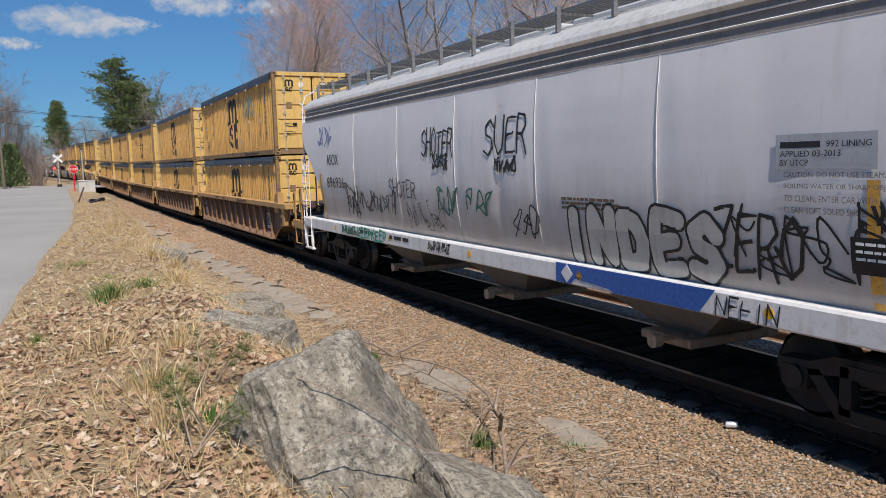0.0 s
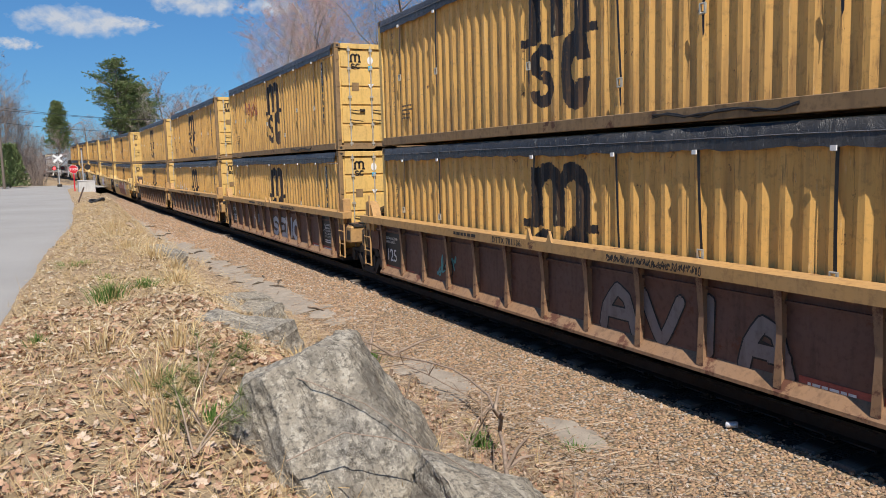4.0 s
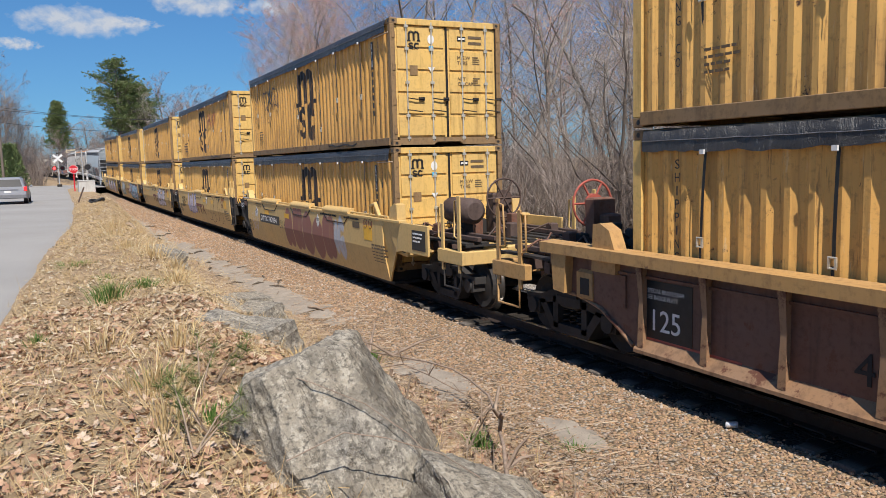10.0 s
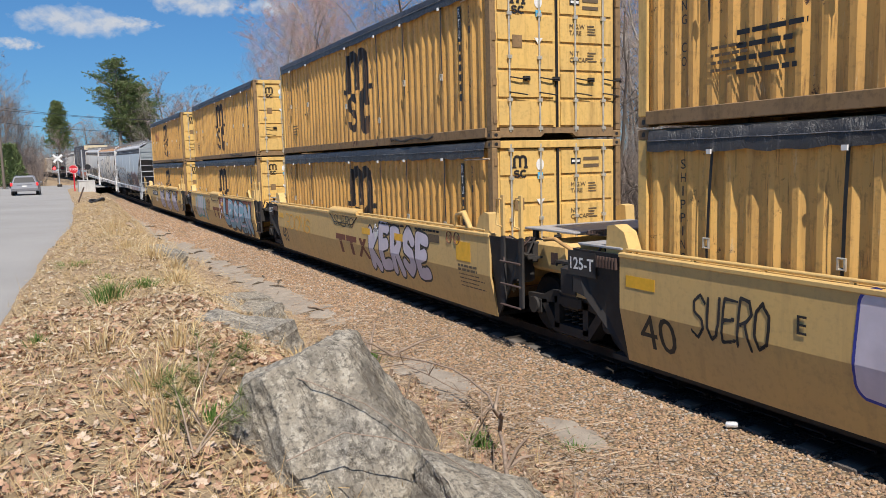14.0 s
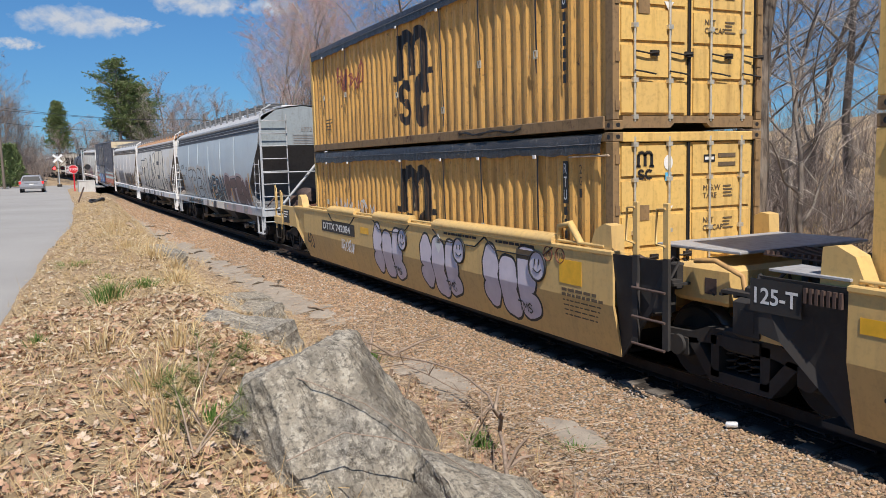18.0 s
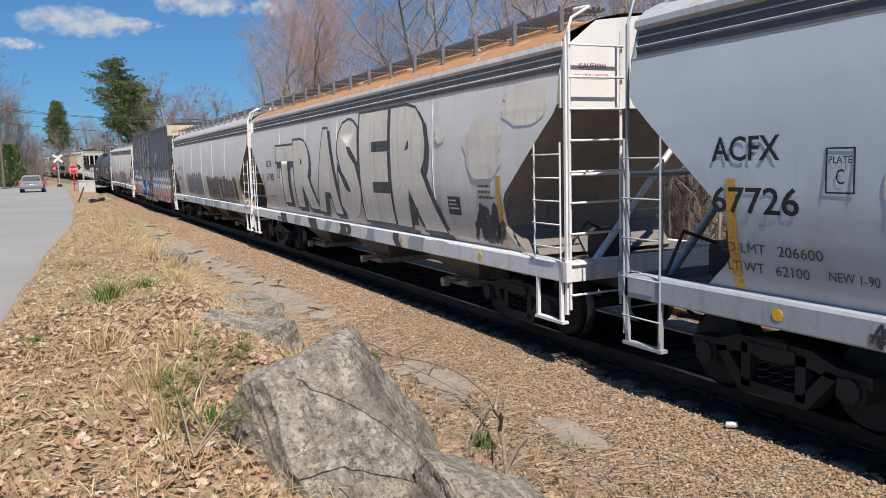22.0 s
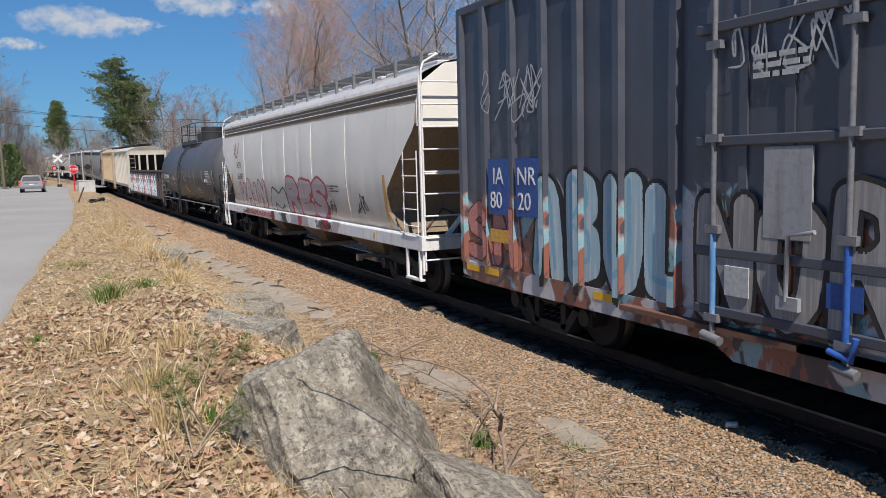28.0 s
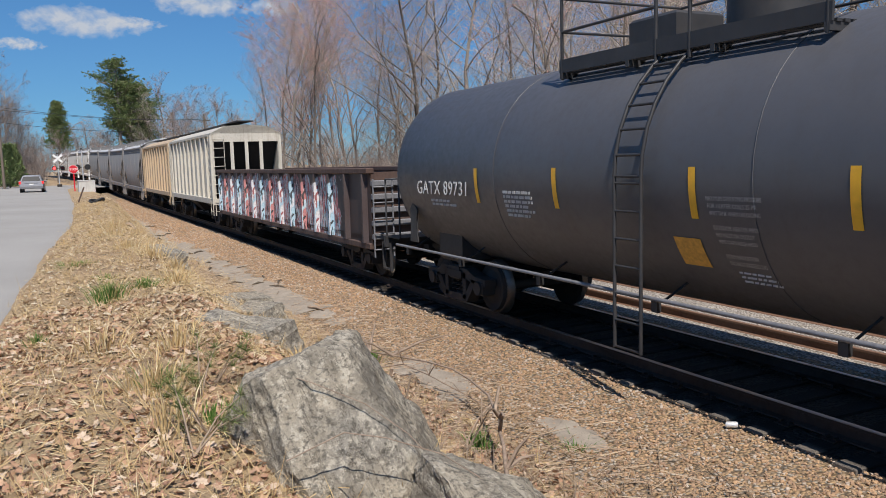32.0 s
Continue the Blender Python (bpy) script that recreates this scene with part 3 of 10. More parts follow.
    part("inspection_plate", Geo().box(X, X + 0.005, -0.86, -0.68, 1.45, 1.65), M_BOXRAIL, ob, "faded grey plate")
    tr = random.Random(3)
    for z in (2.24, 2.12):
        part("door_writing", Geo().box(X, X + 0.004, 0.52, 0.84, z, z + 0.055), plain_dark, ob, "dark lettering as a bar")
    part("owner_code", Geo().box(X, X + 0.003, 0.26, 0.46, 2.18, 2.28), M_BLACK, ob, "dark plate with white bars")
    part("owner_code_bar", Geo().box(X + 0.0035, X + 0.006, 0.28, 0.44, 2.21, 2.25), M_WHITE, ob)
    for word, z in (("M.G.W\nTARE", 1.80), ("NET\nCU.CAP", 1.36)):
        painted("door_word", word, 0.105, X + 0.003, 0.25, z, plain_dark, ob, "end", "dark stencilled words")
    for k in range(8):
        z = 1.84 - 0.045 * k if k < 4 else 1.40 - 0.045 * (k - 4)
        part("door_writing", Geo().box(X, X + 0.004, 0.62, 0.62 + tr.uniform(0.12, 0.2), z, z + 0.02), plain_dark, ob)
    # writing that runs down near the corner of the side
    part("side_code", Geo().box(hx - 1.08, hx - 0.97, -hy - 0.003, -hy + 0.004, 1.66, 2.24), M_BLACK, ob, "black strip with white letters running down")
    for k, letter in enumerate("RTU"):
        fitted_letters(ob, "side_letter", letter, hx - 1.06, 2.07 - 0.18 * k, 0.07, 0.14, M_WHITE, "white stencilled letter", lambda q: -hy - 0.003)
    for k in range(6):
        z = 1.50 - 0.165 * k
        part("side_code_bar", Geo().box(hx - 1.055, hx - 0.995, -hy - 0.004, -hy + 0.004, z, z + 0.115), M_BLACK, ob, "black lettering as a bar")
    for k, letter in enumerate("2G1"):
        fitted_letters(ob, "side_letter", letter, hx - 0.70, 2.07 - 0.16 * k, 0.055, 0.12, M_BLACK, "black stencilled letter", lambda q: -hy - 0.002)
    for k, letter in enumerate("SHIPPING CO"):
        if letter != " ":
            fitted_letters(ob, "side_letter", letter, -hx + (0.745 if letter == "I" else 0.72), 2.13 - 0.15 * k, 0.02 if letter == "I" else 0.075, 0.105, M_BLACK, "black stencilled letter", lambda q: -hy - 0.002)
    bars(ob, -5.15, 0.75, 0.5, 4, -hy - 0.004, plain_dark, 5, 0.03, 2.6)
    # tarp over the top, hanging down, with folds
    tg = Geo()
    rt = random.Random(8)
    n = 150
    rows = []
    for j, (fy, fz) in enumerate(((-hy - 0.05, CH - 0.27), (-hy - 0.045, CH - 0.14), (-hy - 0.02, CH - 0.02), (-hy + 0.2, CH + 0.005), (0, CH + 0.022), (hy - 0.2, CH + 0.005), (hy + 0.012, CH - 0.02), (hy + 0.022, CH - 0.12), (hy + 0.016, CH - 0.25))):
        row = []
        for i in range(n + 1):
            x = -hx + 0.2 + (CL - 0.4) * i / n
            wob = 0.035 * noise.noise(Vector((x * 0.9, fy, 2.0))) + 0.03 * noise.noise(Vector((x * 3.1, fy * 3, 5.0))) + 0.016 * noise.noise(Vector((x * 9, fy * 5, 1.0)))
            row.append((x, fy + (wob * 0.5 if abs(fy) > hy else 0), fz + (wob if j in (0, 8) else wob * 0.2)))
        rows.append(row)
    tg.grid(rows, True)
    part("tarp", tg, M_TARP, ob, "black vinyl tarp folded over the top edge")
    part("tarp_seam", Geo().tube([(p[0], p[1] - 0.004, p[2]) for p in rows[1]], 0.006, 4), M_GREYCAR, ob, "stitched hem along the tarp")
    part("tarp_bar", Geo().tube([(hx - 0.9, -hy - 0.03, CH - 0.30), (hx - 0.04, -hy - 0.03, CH - 0.29)], 0.013, 8), M_GATE, ob)
    rs = random.Random(4)
    for x in (-5.1, -3.5, -0.35, 1.5, 2.9, 4.6):
        lean = rs.uniform(-0.12, 0.12)
        l = rs.uniform(0.9, 2.0)
        st = Geo()
        y = -hy - 0.012
        st.grid([[(x + lean * k + dx, y - 0.01 * math.sin(k * 3), CH - 0.2 - l * k) for k in (0, 0.25, 0.5, 0.75, 1.0)] for dx in (-0.02, 0.02)], True)
        strap = part("tie_down_strap", st, M_BLACK, ob, "black tie-down strap")
        bx, bz = x + lean, CH - 0.2 - l
        part("buckle", Geo().box(bx - 0.045, bx - 0.025, y - 0.03, y - 0.008, bz - 0.1, bz).box(bx + 0.025, bx + 0.045, y - 0.03, y - 0.008, bz - 0.1, bz).tube([(bx - 0.045, y - 0.02, bz), (bx + 0.045, y - 0.02, bz)], 0.012, 6).tube([(bx - 0.045, y - 0.02, bz - 0.1), (bx + 0.045, y - 0.02, bz - 0.1)], 0.012, 6), M_ZINC, strap, "steel ratchet buckle")
        part("strap_tail", Geo().add([(bx - 0.02, y - 0.012, bz - 0.08), (bx + 0.02, y - 0.012, bz - 0.08), (bx + 0.03, y - 0.02, bz - 0.3), (bx + 0.005, y - 0.02, bz - 0.36)], [(0, 1, 2, 3)]), M_BLACK, strap)
        part("tarp_tab", Geo().box(x - 0.03, x + 0.03, -hy - 0.08, -hy - 0.06, CH - 0.305, CH - 0.255), M_WHITE, ob, "small white tab on the tarp's edge")
    rp = Geo()
    pts = [(2.2 + 0.25 * k, -hy - 0.03 - 0.012 * math.sin(k * 2.3), 0.10 + 0.035 * math.sin(k * 1.7)) for k in range(9)]
    rp.tube(pts, 0.014, 6)
    rp.tube([(p[0], p[1] - 0.01, p[2] + 0.03 * math.cos(i * 2.1)) for i, p in enumerate(pts)], 0.012, 6)
    part("rope", rp, M_BLACK, ob, "dark coiled tie rope")
    return ob


WHEEL_PARTS = []


def wheelset_geo():
    """Two wheels on an axle along y; the origin is on the axle."""
    g = Geo()
    n = 28
    for s in (-1, 1):
        prof = [(0.10, 0.83), (0.12, 0.90), (0.30, 0.86), (0.40, 0.88), (0.42, 0.82), (0.457, 0.82), (0.462, 0.735), (0.485, 0.715), (0.485, 0.69), (0.44, 0.685), (0.40, 0.70), (0.30, 0.74), (0.12, 0.72), (0.09, 0.70)]
        disc, tread = Geo(), Geo()
        disc.grid([[(r * math.cos(2 * math.pi * k / n), s * y, r * math.sin(2 * math.pi * k / n)) for k in range(n + 1)] for r, y in prof], False, 0, s < 0)
        tread.grid([[((r + 0.002) * math.cos(2 * math.pi * k / n), s * y, (r + 0.002) * math.sin(2 * math.pi * k / n)) for k in range(n + 1)] for r, y in prof[4:9]], True, 0, s < 0)
        WHEEL_PARTS.append(("wheel", disc.mesh("wheel", M_DARK), M_DARK))
        WHEEL_PARTS.append(("wheel_tread", tread.mesh("wheel_tread", M_STEEL), M_STEEL))
    g.tube([(0, -1.05, 0), (0, -0.97, 0), (0, -0.96, 0), (0, -0.7, 0), (0, -0.69, 0), (0, 0.69, 0), (0, 0.7, 0), (0, 0.96, 0), (0, 0.97, 0), (0, 1.05, 0)], [0.10, 0.11, 0.10, 0.10, 0.085, 0.085, 0.10, 0.10, 0.11, 0.10], 14)
    return g


plain_dark = plain("faded_dark_lettering", (0.12, 0.085, 0.05), 0.7)
WHEEL_R = 0.457
wheel_mesh = wheelset_geo().mesh("wheelset", [M_DARK, M_STEEL])


def sideframe(y):
    """Cast truck side with its springs; axles at +-0.89."""
    g = Geo()
    w = 0.11
    top = [(-1.10, 0.62), (-0.72, 0.64), (-0.45, 0.74), (0.45, 0.74), (0.72, 0.64), (1.10, 0.62), (1.10, 0.50), (0.74, 0.50), (0.44, 0.56), (-0.44, 0.56), (-0.74, 0.50), (-1.10, 0.50)]
    low = [(-0.78, 0.56), (-0.62, 0.58), (-0.36, 0.27), (0.36, 0.27), (0.62, 0.58), (0.78, 0.56), (0.42, 0.14), (-0.42, 0.14)]
    g.prism([(a, b) for a, b in top], y - w, y + w, "y")
    g.prism([(a, b) for a, b in low], y - w, y + w, "y")
    for x in (-0.34, 0.34):
        g.box(x - 0.06, x + 0.06, y - w, y + w, 0.2, 0.66)
    for x in (-0.89, 0.89):
        g.bevbox(x - 0.15, x + 0.15, y - 0.12, y + 0.12, 0.33, 0.58, 0.03)
        g.tube([(x, y - 0.16, 0.457), (x, y + 0.16, 0.457)], 0.12, 14)
    return g


def spring_nest(y):
    g = Geo()
    for x in (-0.17, 0.0, 0.17):
        pts = [(x + 0.065 * math.cos(k * 0.9), y + 0.065 * math.sin(k * 0.9), 0.27 + 0.0115 * k) for k in range(26)]
        g.tube(pts, 0.013, 5, smooth=True)
    g.box(-0.29, 0.29, y - 0.13, y + 0.13, 0.565, 0.69)
    return g


side_meshes = {s: sideframe(s * 1.02).mesh("side_frame", M_DARK) for s in (-1, 1)}
spring_meshes = {s: spring_nest(s * 1.03).mesh("spring_nest", M_DARK) for s in (-1, 1)}
bolster_mesh = Geo().bevbox(-0.2, 0.2, -1.15, 1.15, 0.52, 0.78, 0.03).box(-0.9, 0.9, -0.06, 0.06, 0.40, 0.46).mesh("bolster", M_DARK)
TURNING = []


def truck(car, x):
    for s in (-1, 1):
        sf = part("truck_side_frame", side_meshes[s], M_DARK, car, "cast steel truck side frame", pose(x, 0, 0))
        part("spring_nest", spring_meshes[s], M_DARK, sf)
    part("truck_bolster", bolster_mesh, M_DARK, car, "", pose(x, 0, 0))
    for dx in (-0.89, 0.89):
        w = part("wheelset", wheel_mesh, M_DARK, car, "steel wheels on an axle", pose(x + dx, 0, WHEEL_R))
        for name, me, mt in WHEEL_PARTS:
            part(name, me, mt, w)
        TURNING.append((w, car, x + dx))


def coupler(car, x, s):
    g = Geo().bevbox(min(x, x + s * 0.75), max(x, x + s * 0.75), -0.09, 0.09, 0.74, 0.94, 0.02)
    g.bevbox(min(x + s * 0.55, x + s * 0.9), max(x + s * 0.55, x + s * 0.9), -0.17, 0.12, 0.68, 1.0, 0.04)
    g.tube([(x, 0.35, 0.75), (x + s * 0.4, 0.3, 0.45), (x + s * 0.85, 0.12, 0.42)], 0.03, 6)
    part("coupler", g, M_DARK, car, "dark knuckle coupler and air hose")


def ladder_geo(x0, x1, y, z0, z1, rungs, r=0.014):
    """Rungs between two stiles; x0 != x1 for a ladder on a side."""
    g = Geo()
    for x in (x0, x1):
        g.tube([(x, y, z0), (x, y, z1)], r * 1.3, 6)
    for k in range(rungs):
        z = z0 + (z1 - z0) * (k + 0.5) / rungs
        g.tube([(x0, y, z), (x0, y - 0.03, z), (x1, y - 0.03, z), (x1, y, z)], r, 6)
    return g


def end_ladder_geo(x, y0, y1, z0, z1, rungs, r=0.014, out=0.04):
    g = Geo()
    for y in (y0, y1):
        g.tube([(x, y, z0), (x, y, z1)], r * 1.3, 6)
    for k in range(rungs):
        z = z0 + (z1 - z0) * (k + 0.5) / rungs
        g.tube([(x, y0, z), (x + out, y0, z), (x + out, y1, z), (x, y1, z)], r, 6)
    return g


CARS = []


def paint_shape(g, lines, half, surf, lift, row=0.02, floor_z=-9.0, cuts=()):
    """One flat skin of paint on a side: the union of broad round-ended lines, in rows of strips."""
    step = max(half * 0.3, 0.004)
    xs_, zs_ = [], []
    for pts in lines:
        for (a, b), (c, d) in zip(pts, pts[1:]):
            n = max(int(math.dist((a, b), (c, d)) / step), 1)
            for i in range(n):
                xs_.append(a + (c - a) * i / n)
                zs_.append(b + (d - b) * i / n)
        xs_.append(pts[-1][0])
        zs_.append(pts[-1][1])
    X, Z = np.array(xs_), np.array(zs_)
    lo, hi = max(Z.min() - half, floor_z), Z.max() + half
    n = max(int((hi - lo) / row), 2)
    levels = np.linspace(lo + 1e-4, hi - 1e-4, n + 1)

    def runs(z):
        d = half * half - (Z - z) ** 2
        k = d > 0
        if not k.any():
            return []
        w = np.sqrt(d[k])
        iv = sorted(zip(X[k] - w, X[k] + w))
        out = [list(iv[0])]
        for p, q in iv[1:]:
            if p <= out[-1][1]:
                out[-1][1] = max(out[-1][1], q)
            else:
                out.append([p, q])
        return out
    rows = [runs(z) for z in levels]
    for i in range(n):
        za, zb = float(levels[i]), float(levels[i + 1])
        ra, rb = rows[i], rows[i + 1]
        if len(ra) != len(rb) or any(p[1] < q[0] or q[1] < p[0] for p, q in zip(ra, rb)):
            m = runs((za + zb) / 2)
            ra = rb = m
        ya, yb = surf(za) - lift, surf(zb) - lift
        if cuts:
            for p, q in runs((za + zb) / 2):
                for c0, c1, dy in cuts:
                    a, b = max(p, c0), min(q, c1)
                    if b > a:
                        g.add([(a, ya + dy, za), (b, ya + dy, za), (b, yb + dy, zb), (a, yb + dy, zb)], [(0, 1, 2, 3)])
            continue
        for (p, q), (t, u) in zip(ra, rb):
            g.add([(p, ya, za), (q, ya, za), (u, yb, zb), (t, yb, zb)], [(0, 1, 2, 3)])


def scrawl(parent, x, z, w, h, y, mat, seed, thick=0.012, surf=None):
    """A handwritten tag: one looping line."""
    r = random.Random(seed)
    g = Geo()
    n = max(int(w / h * 2.4), 3)
    for k in range(n):
        x0 = x + w * k / n
        pts = []
        px, pz = x0, z + r.uniform(0, 0.3) * h
        for j in range(7):
            pts.append((px, pz))
            px = x0 + w / n * r.uniform(-0.1, 1.15)
            pz = z + h * r.uniform(0.0, 1.0)
        sm = []
        for j in range(len(pts) - 1):
            p0, p1, p2, p3 = pts[max(j - 1, 0)], pts[j], pts[j + 1], pts[min(j + 2, len(pts) - 1)]
            for q in (0.0, 0.25, 0.5, 0.75):
                sm.append(tuple(0.5 * (2 * b + (c - a) * q + (2 * a - 5 * b + 4 * c - d) * q * q + (3 * b - a - 3 * c + d) * q ** 3) for a, b, c, d in zip(p0, p1, p2, p3)))
        paint_shape(g, [sm], thick, surf or (lambda q: y), 0.0015 + 0.0003 * k, max(thick * 0.8, 0.012))
    part("graffiti_tag", g, mat, parent, "looping spray-paint tag")


def bars(parent, x, z, w, rows, y, mat, seed, size=0.05, gap=1.7, surf=None, name="stencil_writing"):
    """Small unreadable stencil writing as rows of bars."""
    r = random.Random(seed)
    g = Geo()
    for k in range(rows):
        zz = z - k * size * gap
        xx = x
        end = x + w * r.uniform(0.7, 1.0)
        while xx < end:
            l = r.uniform(1.2, 4.0) * size
            yy = surf(zz) if surf else y
            g.box(xx, min(xx + l, end), yy - 0.004, yy + 0.001, zz, zz + size)
            xx += l + size * 0.7
    part(name, g, mat, parent, "stencilled writing as bars")


def arch_side(hx, z0, z1, first, last):
    """Outline in x and z of a well car side, cut up at the ends over the trucks and drawn out over an outer truck."""
    def end(s, outer):
        if outer:
            return [(s * 8.05, z1), (s * 8.05, 1.2), (s * 7.78, 0.86), (s * 7.3, 0.84), (s * 6.9, 0.74), (s * 6.55, 0.55), (s * 6.25, z0)]
        return [(s * hx, z1), (s * hx, z0 + 0.75), (s * (hx - 0.35), z0 + 0.70), (s * (hx - 0.85), z0)]
    return end(-1, last) + end(1, first)[::-1]


def well_truss(ob, hx, pitch, first, last, mat, mat2, truck_at_front):
    """End decks, centre beams and couplings of one well unit."""
    for s, outer in ((1, first), (-1, last)):
        e = hx + ((2.8 if mat is M_TTYEL else 2.6) if outer else pitch / 2 - hx - 0.32)
        g = Geo().bevbox(min(s * (hx - 0.25), s * e), max(s * (hx - 0.25), s * e), -0.55, 0.55, 0.72, 1.16, 0.03)
        g.box(min(s * (hx - 0.55), s * (hx + 0.1)), max(s * (hx - 0.55), s * (hx + 0.1)), -1.4, 1.4, 0.80, 1.20)
        part("end_beam", g, mat, ob)
        deck = Geo()
        x0, x1 = sorted((s * (hx - 0.1), s * (e - 0.05)))
        for k in range(9):
            y = -1.28 + 2.56 * k / 8
            deck.box(x0, x1, y - 0.07, y + 0.07, 1.20, 1.235)
        for x in np.linspace(x0, x1, 5):
            deck.box(x - 0.02, x + 0.02, -1.35, 1.35, 1.17, 1.20)
        part("walkway_grating", deck, M_DARK, ob, "dark steel walkway grating")
        yellow_joint = mat is M_TTYEL and not outer
        gx = hx if not yellow_joint else (6.72 if s > 0 else 6.40)
        for sy in (-1, 1):
            post = Geo().prism([(s * (gx - 0.42), 1.47), (s * (gx - 0.30), 1.74), (s * (gx - 0.12), 1.82), (s * (gx + 0.02), 1.80), (s * (gx + 0.06), 1.2), (s * (gx - 0.42), 1.2)][:: -1 if s > 0 else 1], min(sy * 1.26, sy * 1.45), max(sy * 1.26, sy * 1.45), "y")
            part("container_guide", post, mat2, ob, "yellow container guide")
            blk = Geo().bevbox(min(s * (hx + 0.08), s * (hx + 0.42)), max(s * (hx + 0.08), s * (hx + 0.42)), min(sy * 1.08, sy * 1.42), max(sy * 1.08, sy * 1.42), 0.78, 1.19, 0.04)
            part("end_block", blk, M_DARK if yellow_joint else mat2, ob, "scuffed end casting")
            part("end_block_recess", Geo().box(min(s * (hx + 0.15), s * (hx + 0.34)), max(s * (hx + 0.15), s * (hx + 0.34)), min(sy * 1.42, sy * 1.424), max(sy * 1.42, sy * 1.424), 0.86, 1.08), M_DARK, ob)
        if outer:
            for y in (-1.42, 1.42):
                for xx in (e - 0.15, e - 0.78):
                    part("rail_post", Geo().bevbox(s * xx - 0.045, s * xx + 0.045, y - 0.015, y + 0.015, 0.72, 2.05 if xx > e - 0.5 else 1.9, 0.006), mat2, ob, "flat yellow handrail post")
                hold = Geo().tube([(s * (e - 0.15), y, 1.98), (s * (e - 0.30), y, 1.96), (s * (e - 0.34), y, 1.35), (s * (e - 0.15), y, 1.3)], 0.016, 6)
                part("grab_rail", hold, mat2, ob, "bent yellow hand hold")
                part("grab_rail", Geo().tube([(s * (e - 0.78), y, 1.85), (s * (e - 0.93), y, 1.83), (s * (e - 0.95), y, 1.3), (s * (e - 0.78), y, 1.25)], 0.016, 6), mat2, ob)
                step = Geo().tube([(s * (e - 0.12), y, 0.85), (s * (e - 0.12), y, 0.44), (s * (e - 0.75), y, 0.44), (s * (e - 0.75), y, 0.85)], 0.02, 6)
                part("sill_step", step, M_DARK if mat is M_TTYEL else mat2, ob, "bent bar sill step")
            sill = Geo().bevbox(min(s * (e - 0.95), s * e), max(s * (e - 0.95), s * e), -1.45, -1.33, 0.86, 1.10, 0.015)
            part("end_side_sill", sill, mat2, ob, "short yellow side sill by the steps")
            part("end_cross_sill", Geo().bevbox(min(s * (e - 0.2), s * e), max(s * (e - 0.2), s * e), -1.33, 1.45, 0.86, 1.10, 0.015), mat2, ob)
            for q in range(3):
                xx = s * (hx + 0.75 + 0.55 * q)
                part("cross_beam", Geo().bevbox(xx - 0.07, xx + 0.07, -1.3, 1.3, 1.0, 1.17, 0.01), M_DARKRUST, ob, "rusty cross beam")
            for y in (-1.05, -0.72, 0.72, 1.05):
                part("long_beam", Geo().bevbox(min(s * (hx + 0.2), s * (e - 0.1)), max(s * (hx + 0.2), s * (e - 0.1)), y - 0.04, y + 0.04, 1.24, 1.32, 0.01), M_DARKRUST, ob, "rusty long beam")
            bx = 8.33 if mat is M_TTYEL else 9.3
            by = 0.3
            stand = Geo().bevbox(min(s * (bx - 0.3), s * (bx - 0.08)), max(s * (bx - 0.3), s * (bx - 0.08)), by - 0.2, by + 0.22, 1.2, 2.0, 0.03)
            stand.bevbox(min(s * (bx - 0.55), s * (bx - 0.32)), max(s * (bx - 0.55), s * (bx - 0.32)), by - 0.1, by + 0.14, 1.2, 1.75, 0.03)
            part("brake_stand", stand, M_DARKRUST if mat is M_TTYEL else M_BROWNCAR, ob, "rusty hand brake stand")
            br = Geo().tube([(s * (bx - 0.08), by, 1.9), (s * bx, by, 1.9)], 0.16, 14)
            n = 24
            br.tube([(s * bx, by + 0.38 * math.cos(2 * math.pi * k / n), 1.9 + 0.38 * math.sin(2 * math.pi * k / n)) for k in range(n + 1)], 0.02, 6)
            for k in range(6):
                a = 2 * math.pi * k / 6
                br.tube([(s * bx, by, 1.9), (s * bx, by + 0.38 * math.cos(a), 1.9 + 0.38 * math.sin(a))], 0.018, 5)
            part("brake_wheel", br, M_DARKRUST if mat is M_TTYEL else M_RED, ob, "spoked hand brake wheel")
            part("air_reservoir", Geo().tube([(s * (hx + 1.0), -0.72, 1.72), (s * (hx + 1.06), -0.72, 1.72), (s * (hx + 1.9), -0.72, 1.72), (s * (hx + 1.96), -0.72, 1.72)], [0.16, 0.24, 0.24, 0.16], 16) if mat is M_TTYEL else Geo().tube([(s * (hx + 0.5), 0.75, 1.5), (s * (hx + 0.56), 0.75, 1.5), (s * (hx + 1.3), 0.75, 1.5), (s * (hx + 1.36), 0.75, 1.5)], [0.12, 0.2, 0.2, 0.12], 16), M_DARKRUST, ob, "rusty round air tank")
            rg = random.Random(int(hx * 10) + 3 * s)
            for q in range(12):
                gx, gy = s * rg.uniform(hx + 0.5, e - 0.4), rg.uniform(-1.1, 0.9)
                z = 1.32 + rg.uniform(0.0, 0.05)
                gear = Geo().bevbox(gx - 0.09, gx + 0.09, gy - 0.08, gy + 0.08, 1.2, z + rg.uniform(0.05, 0.3), 0.02)
                gear.tube([(gx, gy, z), (gx + rg.uniform(-0.3, 0.3), gy - 0.2, z + 0.12), (gx + rg.uniform(-0.5, 0.5), gy - 0.45, 1.25)], 0.018, 6)
                part("brake_gear", gear, (M_DARK, M_DARKRUST, M_BROWNCAR)[q % 3], ob, "grimy brake valve and pipe")
            coupler(ob, s * e, s)
            truck(ob, s * (8.6 if mat is M_TTYEL else 7.95))
        elif yellow_joint:
            rg = random.Random(31 + s)
